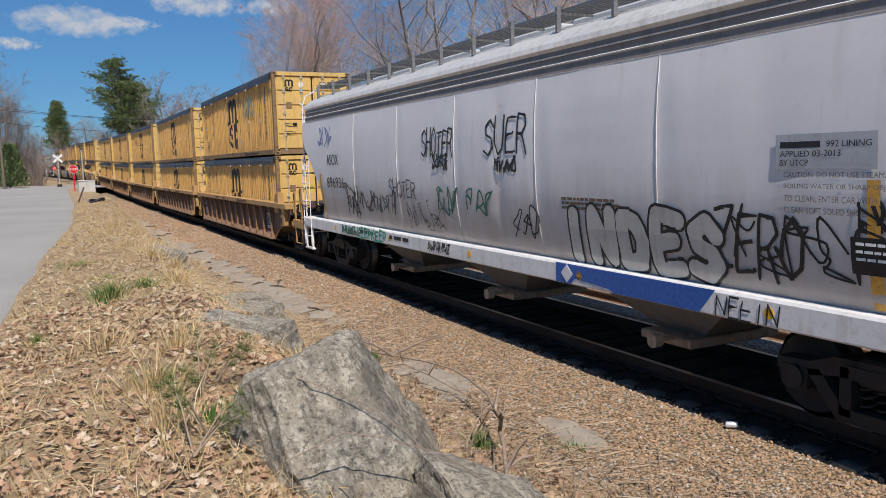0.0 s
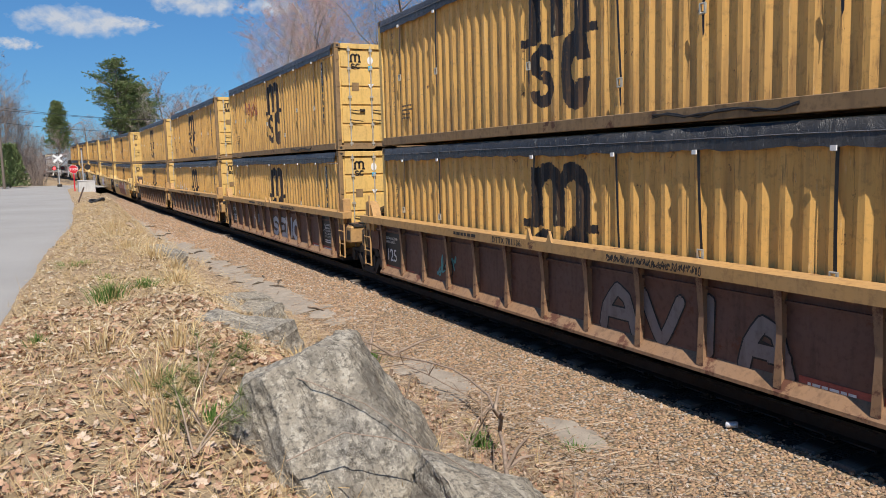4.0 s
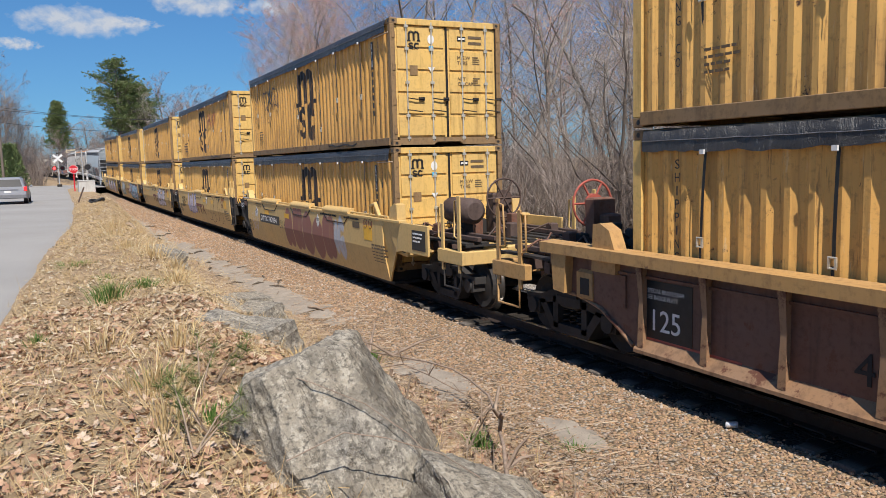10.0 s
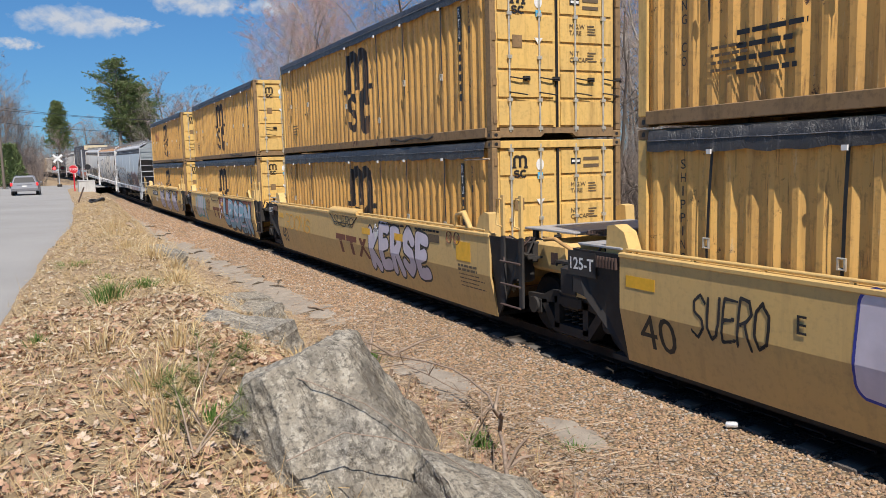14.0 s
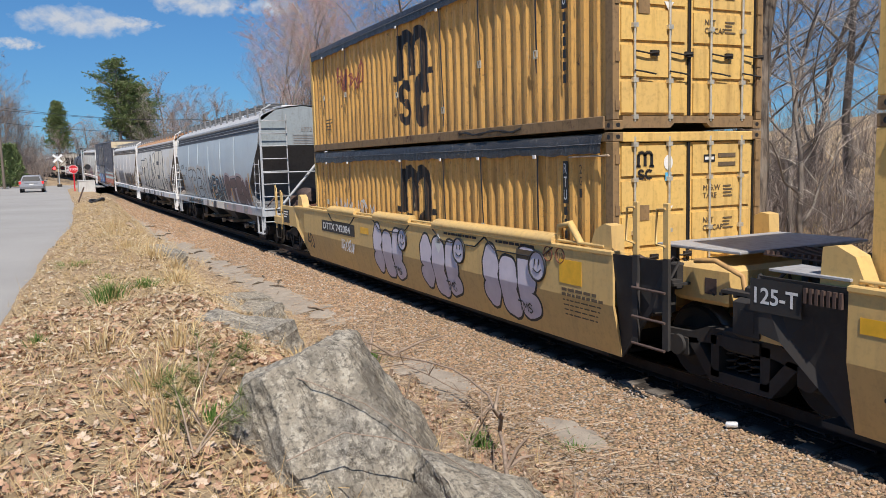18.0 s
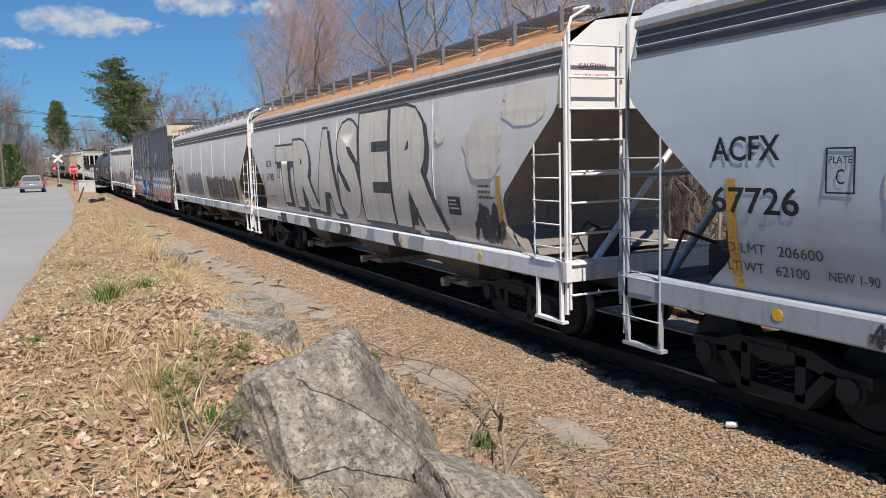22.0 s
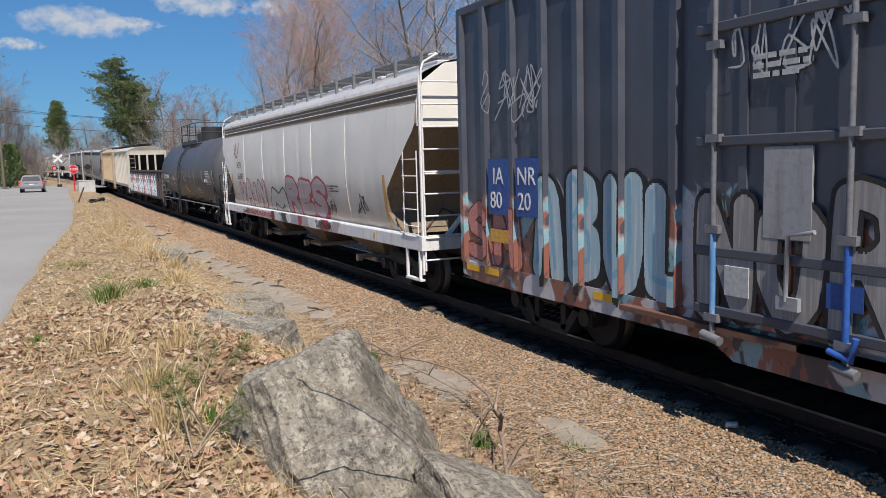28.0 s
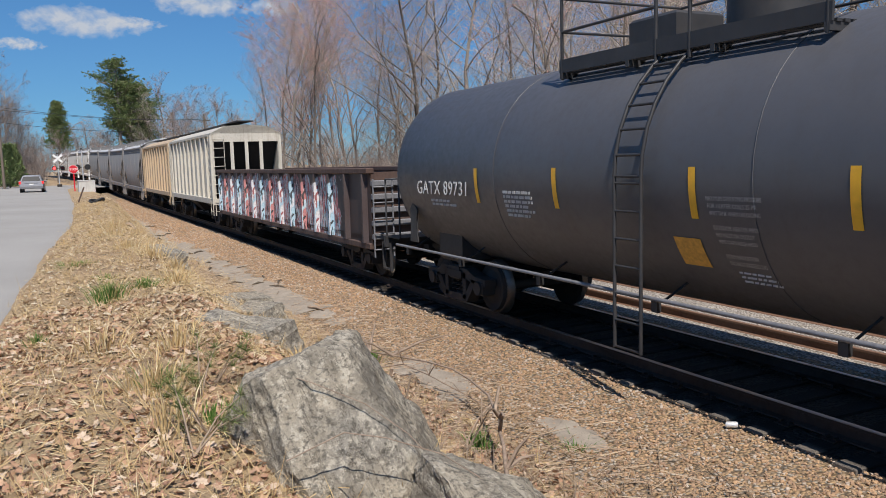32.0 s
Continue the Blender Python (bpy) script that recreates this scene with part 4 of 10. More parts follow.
            if s > 0:
                for xx in (7.27, 7.78):
                    part("ladder_post", Geo().bevbox(xx - 0.045, xx + 0.045, -1.525, -1.485, 0.46, 1.50, 0.008), M_DARK, ob, "black flat ladder post")
                    part("hand_post", Geo().bevbox(xx - 0.04, xx + 0.04, -1.523, -1.487, 1.50, 2.12, 0.008), mat, ob, "yellow flat hand post")
                    part("grab_rail", Geo().tube([(xx, -1.53, 2.06), (xx - 0.13, -1.53, 2.05), (xx - 0.15, -1.53, 1.66), (xx, -1.53, 1.64)], 0.014, 6), mat, ob, "bent yellow hand hold")
                for z in (0.46, 0.78, 1.12):
                    part("rung", Geo().tube([(7.25, -1.55, z), (7.80, -1.55, z)], 0.018, 6), M_DARKRUST, ob)
                part("walkway_plate", Geo().bevbox(7.0, 8.3, -0.95, 1.15, 1.55, 1.585, 0.008), M_GREYPLATE, ob, "grey galvanised walkway plate over the joint")
                for y in (-0.9, 1.0):
                    part("walkway_leg", Geo().box(7.2, 7.3, y - 0.03, y + 0.03, 1.2, 1.55), M_DARK, ob)
                part("bolster_box", Geo().bevbox(7.45, 8.30, -1.10, 1.10, 0.98, 1.42, 0.05), mat, ob, "yellow bolster casing with scuffed edges")
                part("bolster_recess", Geo().box(7.95, 8.12, -1.104, -1.10, 1.10, 1.28), M_DARKRUST, ob)
                part("brake_hose", Geo().tube([(7.85, -1.15, 1.46), (8.2, -1.2, 1.50), (8.5, -1.12, 1.36), (8.55, -1.1, 1.05), (8.7, -1.0, 0.9)], 0.03, 7), M_OCHRE, ob, "thick ochre brake hose")
            else:
                part("walkway_plate", Geo().bevbox(-6.98, -6.12, -1.48, -1.02, 1.52, 1.55, 0.006), M_GREYPLATE, ob, "grey step plate beside the joint")
                tread = Geo()
                for q in range(12):
                    tread.box(-7.5 + 0.075 * q, -7.47 + 0.075 * q, -0.95, -0.35, 1.60, 1.635)
                for y in (-0.95, -0.65, -0.36):
                    tread.box(-7.5, -6.62, y - 0.015, y + 0.015, 1.585, 1.60)
                part("tread_grating", tread, M_DARKRUST, ob, "rusty raised tread grating")
                for y in (-0.85, -0.45):
                    part("walkway_leg", Geo().box(-7.1, -7.02, y - 0.03, y + 0.03, 1.2, 1.585), M_DARK, ob)
                for q in range(7):
                    part("louvre_bar", Geo().box(-6.55 + 0.06 * q, -6.52 + 0.06 * q, -1.53, -1.502, 1.28, 1.42), M_DARKRUST, ob)
            for q in range(9):
                gx, gy = s * rg.uniform(6.95, 7.75), rg.uniform(-1.35, 0.9)
                gear = Geo().bevbox(gx - 0.08, gx + 0.08, gy - 0.07, gy + 0.07, 1.1, 1.24 + rg.uniform(0.05, 0.28), 0.02)
                gear.tube([(gx, gy, 1.32), (gx + rg.uniform(-0.25, 0.25), gy - 0.12, 1.44), (gx + rg.uniform(-0.4, 0.4), gy - 0.2, 1.1)], 0.018, 6)
                part("brake_gear", gear, M_DARKRUST if q % 3 == 0 else M_DARK, ob, "grimy brake valve and pipe")
        else:
            tk = Geo().tube([(s * (hx + 0.15), -0.45, 1.42), (s * (e - 0.1), -0.45, 1.42)], [0.19, 0.19], 14)
            part("air_reservoir", tk, mat2, ob, "yellow round air tank")
            rg = random.Random(int(hx * 10) + s)
            for q in range(5):
                gx, gy = s * (hx + rg.uniform(0.1, 0.8)), rg.uniform(-1.0, 0.6)
                gear = Geo().bevbox(gx - 0.1, gx + 0.1, gy - 0.09, gy + 0.09, 1.235, 1.235 + rg.uniform(0.12, 0.36), 0.02)
                gear.tube([(gx, gy, 1.35), (gx + 0.15, gy - 0.25, 1.42), (gx + 0.2, gy - 0.5, 1.24)], 0.02, 6)
                part("brake_gear", gear, M_DARK if q % 2 else M_BROWNCAR, ob, "grimy brake valve and pipe")
            lad = Geo()
            xx = s * (hx - 0.25)
            for dx in (0.0, 0.34):
                lad.tube([(xx + s * dx, -1.47, 0.42), (xx + s * dx, -1.47, 1.95 if dx == 0 else 1.5)], 0.02, 6)
            for z in (0.45, 0.75, 1.05, 1.35):
                lad.tube([(xx, -1.49, z), (xx + s * 0.34, -1.49, z)], 0.014, 6)
            part("ladder", lad, mat2 if mat is M_BROWNCAR else M_DARK, ob, "steel side ladder")
    if truck_at_front is not None:
        truck(ob, truck_at_front)


def well_car_brown(k, first, last):
    """Older well unit with a ribbed rust-brown side under an ochre top chord."""
    ob = thing("well_car", "rust-brown ribbed well car unit with ochre top sill", "rail car", group="train cars")
    hx = 7.05
    for s in (-1, 1):
        g = Geo()
        y = s * 1.36
        g.prism(arch_side(hx, 0.36, 1.40, first, last), y - 0.012, y + 0.012, "y")
        part("side_plate", g, M_BROWNCAR, ob, "faded brown side plate with grime")
        part("top_chord", Geo().prism([(s * 1.30, 1.36), (s * 1.53, 1.36), (s * 1.53, 1.50), (s * 1.30, 1.52)], -8.08 if last else -hx - 0.1, 8.08 if first else hx + 0.1, "x"), M_OCHRE, ob, "ochre top sill with scratched tags")
        part("under_chord", Geo().box(-hx, hx, min(s * 1.37, s * 1.41), max(s * 1.37, s * 1.41), 1.22, 1.25), M_BROWNCAR, ob)
        part("bottom_flange", Geo().prism([(s * 1.30, 0.33), (s * 1.49, 0.33), (s * 1.49, 0.37), (s * 1.372, 0.50)], -hx + 0.9, hx - 0.9, "x"), M_RIB, ob)
        rib = Geo().prism([(s * 1.37, 1.36), (s * 1.50, 1.36), (s * 1.455, 0.95), (s * 1.47, 0.40), (s * 1.37, 0.37)], -0.012, 0.012, "x")
        rib.add([(-0.05, s * 1.502, 1.36), (0.05, s * 1.502, 1.36), (0.035, s * 1.457, 0.95), (0.05, s * 1.473, 0.40), (-0.05, s * 1.473, 0.40), (-0.035, s * 1.457, 0.95)], [(0, 1, 2, 5), (5, 2, 3, 4)])
        rm = rib.mesh("rib", M_RIB)
        for i in range(13):
            part("rib", rm, M_RIB, ob, "", pose(-6.05 + 12.1 * i / 12, 0, 0))
    for e, outer in ((-1, last), (1, first)):
        if outer:
            q = [(7.85, 1.36), (7.8, 0.86), (7.55, 0.84), (7.5, 1.36)]
            part("end_rib", Geo().prism([(e * a, b) for a, b in q][::-e], -1.50, -1.375, "y"), M_OCHRE, ob, "broad ochre end rib")
            pts = [(7.6, 0.83), (7.3, 0.82), (6.9, 0.72), (6.55, 0.53), (6.28, 0.36)]
            part("arch_edge", Geo().tube([(e * a, -1.38, b) for a, b in pts], 0.028, 6), M_RIB, ob, "rolled edge of the wheel arch")
    part("well_floor", Geo().box(-6.4, 6.4, -1.3, 1.3, 0.28, 0.345), M_DARK, ob)
    well_truss(ob, hx - 0.1, 15.5, first, last, M_BROWNCAR, M_OCHRE, None if last else -7.75)
    y = -1.376
    part("stencil_panel", Geo().box(5.09, 6.02, y - 0.003, y, 0.56, 1.34), M_BLACK, ob, "black stencil panel")
    for q, word in enumerate(("SPECIAL BRAKE BEAM", "SEE BADGE PLATE", "2 INCH TREAD COND. SHOES", "DO NOT LUBRICATE", "ARTIC COUPLING")):
        fitted_letters(ob, "stencil_line", word, 5.54 - 0.0165 * len(word), 1.08 - 0.075 * q, 0.033 * len(word), 0.05, M_WHITE, "white stencilled words", lambda v: y - 0.002)
    bars(ob, 5.3, 0.70, 0.5, 2, y - 0.003, M_WHITE, k, 0.03)
    bars(ob, 5.2, 0.49, 0.6, 2, y - 0.004, M_WHITE, k + 50, 0.025)
    bars(ob, 4.3, 0.49, 0.5, 2, y - 0.004, M_WHITE, k + 51, 0.025)
    part("stencil_panel", Geo().box(-6.1, -5.3, y - 0.003, y, 0.45, 1.2), M_BLACK, ob, "black stencil panel")
    painted("capacity_number", "125", 0.36, -6.0, y - 0.006, 0.62, M_WHITE, ob, label="white stencilled number")
    for q, word in enumerate(("SPECIAL BRAKE BEAM", "SEE BADGE PLATE")):
        fitted_letters(ob, "stencil_line", word, -6.02, 1.06 - 0.075 * q, 0.033 * len(word), 0.05, M_WHITE, "white stencilled words", lambda v: y - 0.002)
    part("red_band", Geo().box(4.2, 6.1, y - 0.004, y, 0.40, 0.56), M_RED, ob, "faded red strip")
    part("red_band", Geo().box(-6.2, -4.6, y - 0.004, y, 0.40, 0.52), M_RED, ob)
    painted("length_number", "40", 0.42, -3.35, y - 0.006, 0.62, M_DARK, ob, label="dark stencilled number")
    painted("car_mark", "DTTX 781136", 0.13, -1.3, -1.532, 1.385, M_BLACK, ob, label="dark stencilled car number", spacing=1.1)
    bars(ob, -2.6, 1.41, 1.0, 1, -1.53, M_DARK, k + 3, 0.05)
    scrawl(ob, 1.5, 1.385, 1.6, 0.09, -1.53, M_DARK, 40 + k, 0.006)
    if k in (1, 2, 3):
        throwup(ob, ("AVIA", "SENO", "SOYK")[k - 1], (1.2, 0.0, -0.6)[k - 1], 0.46, 3.0, 0.66, M_SILVER if k == 2 else M_WASHED, M_BLACK, lambda q: y - 0.002, 0.075, 0.02, 70 + k)
    scrawl(ob, -4.6 + k, 0.6, 0.8, 0.45, y, M_TEAL if k % 2 else M_SILVER, 70 + k, 0.016)
    part("latch_bracket", Geo().prism([(-0.32, 1.5), (-0.26, 1.66), (-0.2, 1.5)], -1.53, -1.49, "y").prism([(0.2, 1.5), (0.26, 1.66), (0.32, 1.5)], -1.53, -1.49, "y"), M_OCHRE, ob)
    return ob


def well_car_yellow(k, first, last):
    """Newer well unit with a smooth yellow side that folds inward low down."""
    ob = thing("well_car", "yellow smooth-sided well car unit with painted graffiti", "rail car", group="train cars")
    hx = 7.35
    ends = {1: 6.40 if first else 6.83, -1: 6.40 if last else 6.12}

    def sy(z):
        return -1.50 if z > 0.82 else -1.50 + (0.82 - z) * 0.22

    for s in (-1, 1):
        g = Geo()
        out = [(z, s * -sy(z)) for z in (1.47, 0.82, 0.16)]
        prof = [(s * 1.50, 1.47), (s * 1.50, 0.82), (s * 1.355, 0.16), (s * 1.32, 0.16), (s * 1.465, 0.82), (s * 1.465, 1.47)]
        g.prism(prof, -ends[-1], ends[1], "x")
        part("side_plate", g, M_TTYEL, ob, "smooth yellow side")
        for e in (-1, 1):
            g = Geo()
            xa = ends[e]
            q = [(e * xa, 1.47), (e * xa, 0.16), (e * (xa + 0.70), 0.86), (e * (xa + 0.95), 0.90), (e * (xa + 0.95), 1.47)]
            vs = [(x, s * (1.50 if z > 0.8 else 1.355), z) for x, z in q]
            vi = [(x, y - s * 0.035, z) for x, y, z in vs]
            g.add(vs + vi, [(0, 1, 2, 3, 4), (9, 8, 7, 6, 5), (1, 2, 7, 6), (2, 3, 8, 7), (3, 4, 9, 8), (4, 0, 5, 9)])
            if (first and e > 0) or (last and e < 0):
                part("end_side_plate", Geo().bevbox(min(e * hx, e * 8.6), max(e * hx, e * 8.6), min(s * 1.46, s * 1.50), max(s * 1.46, s * 1.50), 0.90, 1.47, 0.01), M_TTYEL, ob, "yellow side plate at the car's end")
                if s < 0:
                    part("end_sign", Geo().box(min(e * 7.9, e * 8.5), max(e * 7.9, e * 8.5), -1.506, -1.502, 0.98, 1.36), M_BLACK, ob, "black stencil plate with white lines")
                    bars(ob, min(e * 7.95, e * 8.45), 1.28, 0.45, 3, -1.507, M_WHITE, 77, 0.03, 2.4)
            part("side_end", g, M_DARK if (e > 0) == (not first) or (e < 0 and not last) else M_TTYEL, ob, "dark end plate over the truck" if not (first and e > 0) else "")
        part("top_sill", Geo().bevbox(-hx if last else -ends[-1], hx if first else ends[1], min(s * 1.36, s * 1.52), max(s * 1.36, s * 1.52), 1.44, 1.50, 0.012), M_TTYEL, ob)
        pipe = Geo().tube([(-6.05, s * 1.44, 1.535), (6.6, s * 1.44, 1.535)], 0.022, 8)
        for i in range(14):
            pipe.box(-5.9 + i * 0.94 - 0.02, -5.9 + i * 0.94 + 0.02, s * 1.44 - 0.02, s * 1.44 + 0.02, 1.495, 1.53)
        part("top_pipe", pipe, M_TTYEL, ob)
    spots = (-3.3, -0.25, 2.7, 4.6) if last else ((-3.05, 0.35, 3.4) if first else (-0.1,))
    for x in spots:
        g = Geo()
        w = 0.95
        arc = [(-1.36 - 0.17 * math.sin(a), 1.50 + 0.10 * math.cos(a) + 0.02) for a in [math.pi * i / 8 for i in range(9)]]
        g.prism([(p, q) for p, q in arc] + [(-1.36, 1.46)], x - w, x + w, "x", 0, True)
        part("fork_guard", g, M_TTYEL, ob, "rounded yellow top guard")
        g = Geo()
        y = -1.506
        zz = [(x - w, 1.44), (x - w + 0.32, 1.26), (x + w - 0.32, 1.26), (x + w, 1.44)]
        for (xa, za), (xb, zb) in zip(zz, zz[1:]):
            g.tube([(xa, y, za), (xb, y, zb)], 0.012, 4)
        part("guard_edge", g, M_DARK, ob)
    part("well_floor", Geo().box(-6.5, 6.5, -1.3, 1.3, 0.10, 0.16), M_DARK, ob)
    part("well_seat", Geo().box(-6.3, -5.6, -1.25, 1.25, 0.16, 0.345), M_DARK, ob)
    part("well_seat", Geo().box(5.6, 6.3, -1.25, 1.25, 0.16, 0.345), M_DARK, ob)
    well_truss(ob, hx - 0.3, 16.15, first, last, M_TTYEL, M_TTYEL, None if last else -7.65)
    y = -1.503
    for x in ((5.7, -6.0, 1.14, 3.0) if not (first or last) else ((5.3, -1.3, -3.69, 2.6) if first else (5.7, -2.0))):
        part("yellow_reflector", Geo().box(x, x + 0.5, y - 0.003, y, 0.98 if x > 5 else 1.10, 1.30 if x > 5 else 1.24), M_YMARK, ob, "yellow reflective patch")
    if first or last:
        x, z = (-4.8, 0.98) if last else (-4.33, 0.83)
        part("number_panel", Geo().box(x, x + 2.42, y - 0.004, y, z, z + 0.27), M_BLACK, ob, "black number panel")
        fitted_letters(ob, "car_mark", "DTTX 742084", x + 0.12, z + 0.05, 2.0, 0.17, M_WHITE, "white lettered car number", lambda q: y - 0.004, 0.02)
        if first:
            for a, b, c, d in ((-1.86, -1.58, 0.775, 0.787), (-1.86, -1.58, 0.983, 0.995), (-1.86, -1.848, 0.787, 0.983), (-1.592, -1.58, 0.787, 0.983)):
                part("plate_frame", Geo().box(a, b, y - 0.004, y - 0.001, c, d), M_BLACK, ob)
            fitted_letters(ob, "plate_word", "PLATE", -1.83, 0.91, 0.22, 0.05, M_BLACK, "dark stencilled word", sy)
            fitted_letters(ob, "plate_letter", "H", -1.745, 0.80, 0.05, 0.08, M_BLACK, "dark stencilled letter", sy)
            fitted_letters(ob, "unit_letter", "A", -1.43, 0.78, 0.15, 0.25, M_BLACK, "dark stencilled letter", sy)
            fitted_letters(ob, "load_line", "52900 LBS MAX GROSS WEIGHT", -4.95, 1.37, 0.85, 0.05, M_DARK, "dark stencilled words", sy)
            fitted_letters(ob, "load_line", "FOR 20 FT CONTAINERS", -4.85, 1.29, 0.65, 0.05, M_DARK, "dark stencilled words", sy)
            part("diamond_mark", Geo().prism([(-4.98, 1.12), (-4.80, 1.30), (-4.62, 1.12), (-4.80, 0.94)], y - 0.004, y - 0.001, "y"), M_WHITE, ob, "white striped diamond mark")
            fitted_letters(ob, "diamond_number", "3077", -4.92, 1.08, 0.24, 0.09, M_BLACK, "black stencilled number", lambda q: y - 0.004)
            for q in range(5):
                part("diamond_stripe", Geo().box(-4.89 + 0.04 * q, -4.87 + 0.04 * q, y - 0.007, y - 0.005, 1.18, 1.25 - 0.02 * abs(q - 2)), M_BLACK, ob)
            scrawl(ob, -5.45, 0.5, 0.8, 0.75, y, M_LILAC, 131, 0.011, sy)
        fitted_letters(ob, "length_number", "40", -6.25, 0.42, 0.55, 0.42, M_BLACK, "dark stencilled number", sy)
    else:
        mk = Geo()
        for x in (-0.66, 0.08):
            mk.box(x, x + 0.68, y - 0.004, y - 0.001, 0.86, 0.99)
            mk.box(x + 0.24, x + 0.42, y - 0.004, y - 0.001, 0.83, 0.86)
            mk.add([(x + 0.24, sy(0.82) - 0.004, 0.82), (x + 0.42, sy(0.82) - 0.004, 0.82), (x + 0.42, sy(0.55) - 0.004, 0.55), (x + 0.24, sy(0.55) - 0.004, 0.55)], [(0, 1, 2, 3)])
        for d in (-1, 1):
            xa, xb, xc = 1.15 - d * 0.16, 1.15 - d * 0.02, 1.15 + d * 0.30
            mk.add([(xa - 0.08, y - 0.004, 0.99), (xa + 0.08, y - 0.004, 0.99), (xb + 0.08, y - 0.004, 0.83), (xb - 0.08, y - 0.004, 0.83)], [(0, 1, 2, 3)])
            mk.add([(xb - 0.08, sy(0.82) - 0.004, 0.82), (xb + 0.08, sy(0.82) - 0.004, 0.82), (xc + 0.08, sy(0.55) - 0.004, 0.55), (xc - 0.08, sy(0.55) - 0.004, 0.55)], [(0, 1, 2, 3)])
        part("maroon_mark", mk, M_BROWNMARK, ob, "large maroon painted mark of bars")
        part("end_plate_sign", Geo().box(-7.17, -6.58, y - 0.006, y - 0.002, 1.12, 1.44), M_DARK, ob, "dark plate with white number")
        fitted_letters(ob, "capacity_number", "125-T", -7.12, 1.20, 0.50, 0.16, M_WHITE, "white stencilled number", lambda q: y - 0.006, 0.02)
        fitted_letters(ob, "length_number", "40", -5.8, 0.40, 0.6, 0.42, M_BLACK, "dark stencilled number", sy)
    if first:
        part("end_plate_sign", Geo().box(-7.17, -6.58, y - 0.006, y - 0.002, 1.12, 1.44), M_DARK, ob, "dark plate with white number")
        fitted_letters(ob, "capacity_number", "125-T", -7.12, 1.20, 0.50, 0.16, M_WHITE, "white stencilled number", lambda q: y - 0.006, 0.02)
    bars(ob, 2.2, 1.38, 1.3, 1, y, M_DARK, 20 + k, 0.04)
    bars(ob, 5.75, 0.88, 0.9, 6, y, plain_dark, 30 + k, 0.04, surf=sy)
    bars(ob, 4.0, 1.38, 1.2, 1, y, M_DARK, 33 + k, 0.04)
    part("builder_plate", Geo().box(4.6, 5.05, y - 0.003, y, 1.2, 1.34), plain_dark, ob, "small dark plate of writing")
    for x, num in ((5.43, "20"), (5.72, "110")):
        g = Geo()
        n = 16
        g.tube([(x + 0.1 * math.cos(2 * math.pi * i / n), y - 0.003, 1.34 + 0.1 * math.sin(2 * math.pi * i / n)) for i in range(n + 1)], 0.008, 4)
        part("round_stencil", g, M_BROWNMARK, ob)
        fitted_letters(ob, "round_number", num, x - 0.06, 1.30, 0.12, 0.08, M_BROWNMARK, "", lambda q: y)
    if k != 3:
        part("diamond_mark", Geo().prism([(1.82, 1.2), (1.97, 1.38), (2.12, 1.2), (1.97, 1.02)], y - 0.004, y - 0.001, "y"), M_WHITE, ob, "white striped diamond mark")
        for q in range(4):
            part("diamond_stripe", Geo().box(1.885 + 0.05 * q, 1.905 + 0.05 * q, y - 0.007, y - 0.005, 1.2, 1.28), M_BLACK, ob)
    lid = Geo().tube([(5.6, -1.42, 1.50), (5.6, -1.42, 1.72), (5.85, -1.42, 1.78), (6.1, -1.42, 1.50)], 0.05, 5)
    part("yellow_latch", lid, M_TTYEL, ob)
    if k == 0:
        throwup(ob, "ANSON", -1.35, 0.24, 4.6, 1.16, M_FADERED, M_FADEPINK, sy, 0.24, 0.03, 81)
        throwup(ob, "UNG", 2.5, 0.4, 1.5, 0.95, M_SILVER, M_FADEPINK2, sy, 0.09, 0.03, 82)
    if k == 1:
        throwup(ob, "LOLE", -3.0, 0.5, 2.3, 0.9, M_LILAC, M_BLUEPAINT, sy, 0.13, 0.03, 83)
        tag_word(ob, "SUERO", -4.95, 0.72, 1.05, 0.5, M_DARK, sy)
        painted("unit_letter", "E", 0.26, -3.6, y - 0.006, 0.98, M_DARK, ob, label="dark stencilled letter")
        throwup(ob, "LEGO", 1.95, 0.34, 3.4, 1.02, M_TTYEL, M_BROWNMARK, sy, 0.17, 0.022, 88)
        painted("marker_number", "23", 0.24, 5.3, y - 0.006, 1.0, M_BROWNMARK, ob, label="maroon marker number")
    if k == 2:
        throwup(ob, "KERSE", 1.5, 0.4, 3.1, 0.95, M_LILAC, M_BLACK, sy, 0.12, 0.04, 84)
        tag_word(ob, "GOONS", -5.4, 0.8, 2.6, 0.45, M_YMARK, sy)
        tag_word(ob, "SUERO", -0.8, 1.18, 1.4, 0.24, M_BLACK, sy)
    if k == 3:
        part("graffiti_ground", Geo().prism([(0.9, 1.42), (0.75, 1.2), (1.1, 1.05), (0.95, 0.83), (6.4, 0.83), (6.5, 1.42)], y - 0.002, y, "y"), M_REDPAINT, ob, "red spray-painted background")
        throwup(ob, "LESEN", 1.6, 0.28, 4.7, 1.12, M_SKYPAINT, M_BLACK, sy, 0.19, 0.05, 85, 0, None, (0.07, -0.05), 0.008, shine=M_LILAC)
        throwup(ob, "LUMPI", -4.9, 0.45, 2.6, 0.92, M_SILVER, M_TEAL, sy, 0.12, 0.035, 86, 0, None, (0.07, -0.07))
        for q in range(4):
            c, d = 1.0 + 0.3 * (q % 2), 0.62 + 0.22 * q
            part("graffiti_star", Geo().prism([(c + (0.13 if i % 2 else 0.05) * math.sin(i * math.pi / 5), d + (0.13 if i % 2 else 0.05) * math.cos(i * math.pi / 5)) for i in range(10)], y - 0.016, y - 0.012, "y"), M_LILAC, ob)
        tag_word(ob, "CASATA", -2.3, 0.78, 1.0, 0.5, M_BROWNMARK, sy)
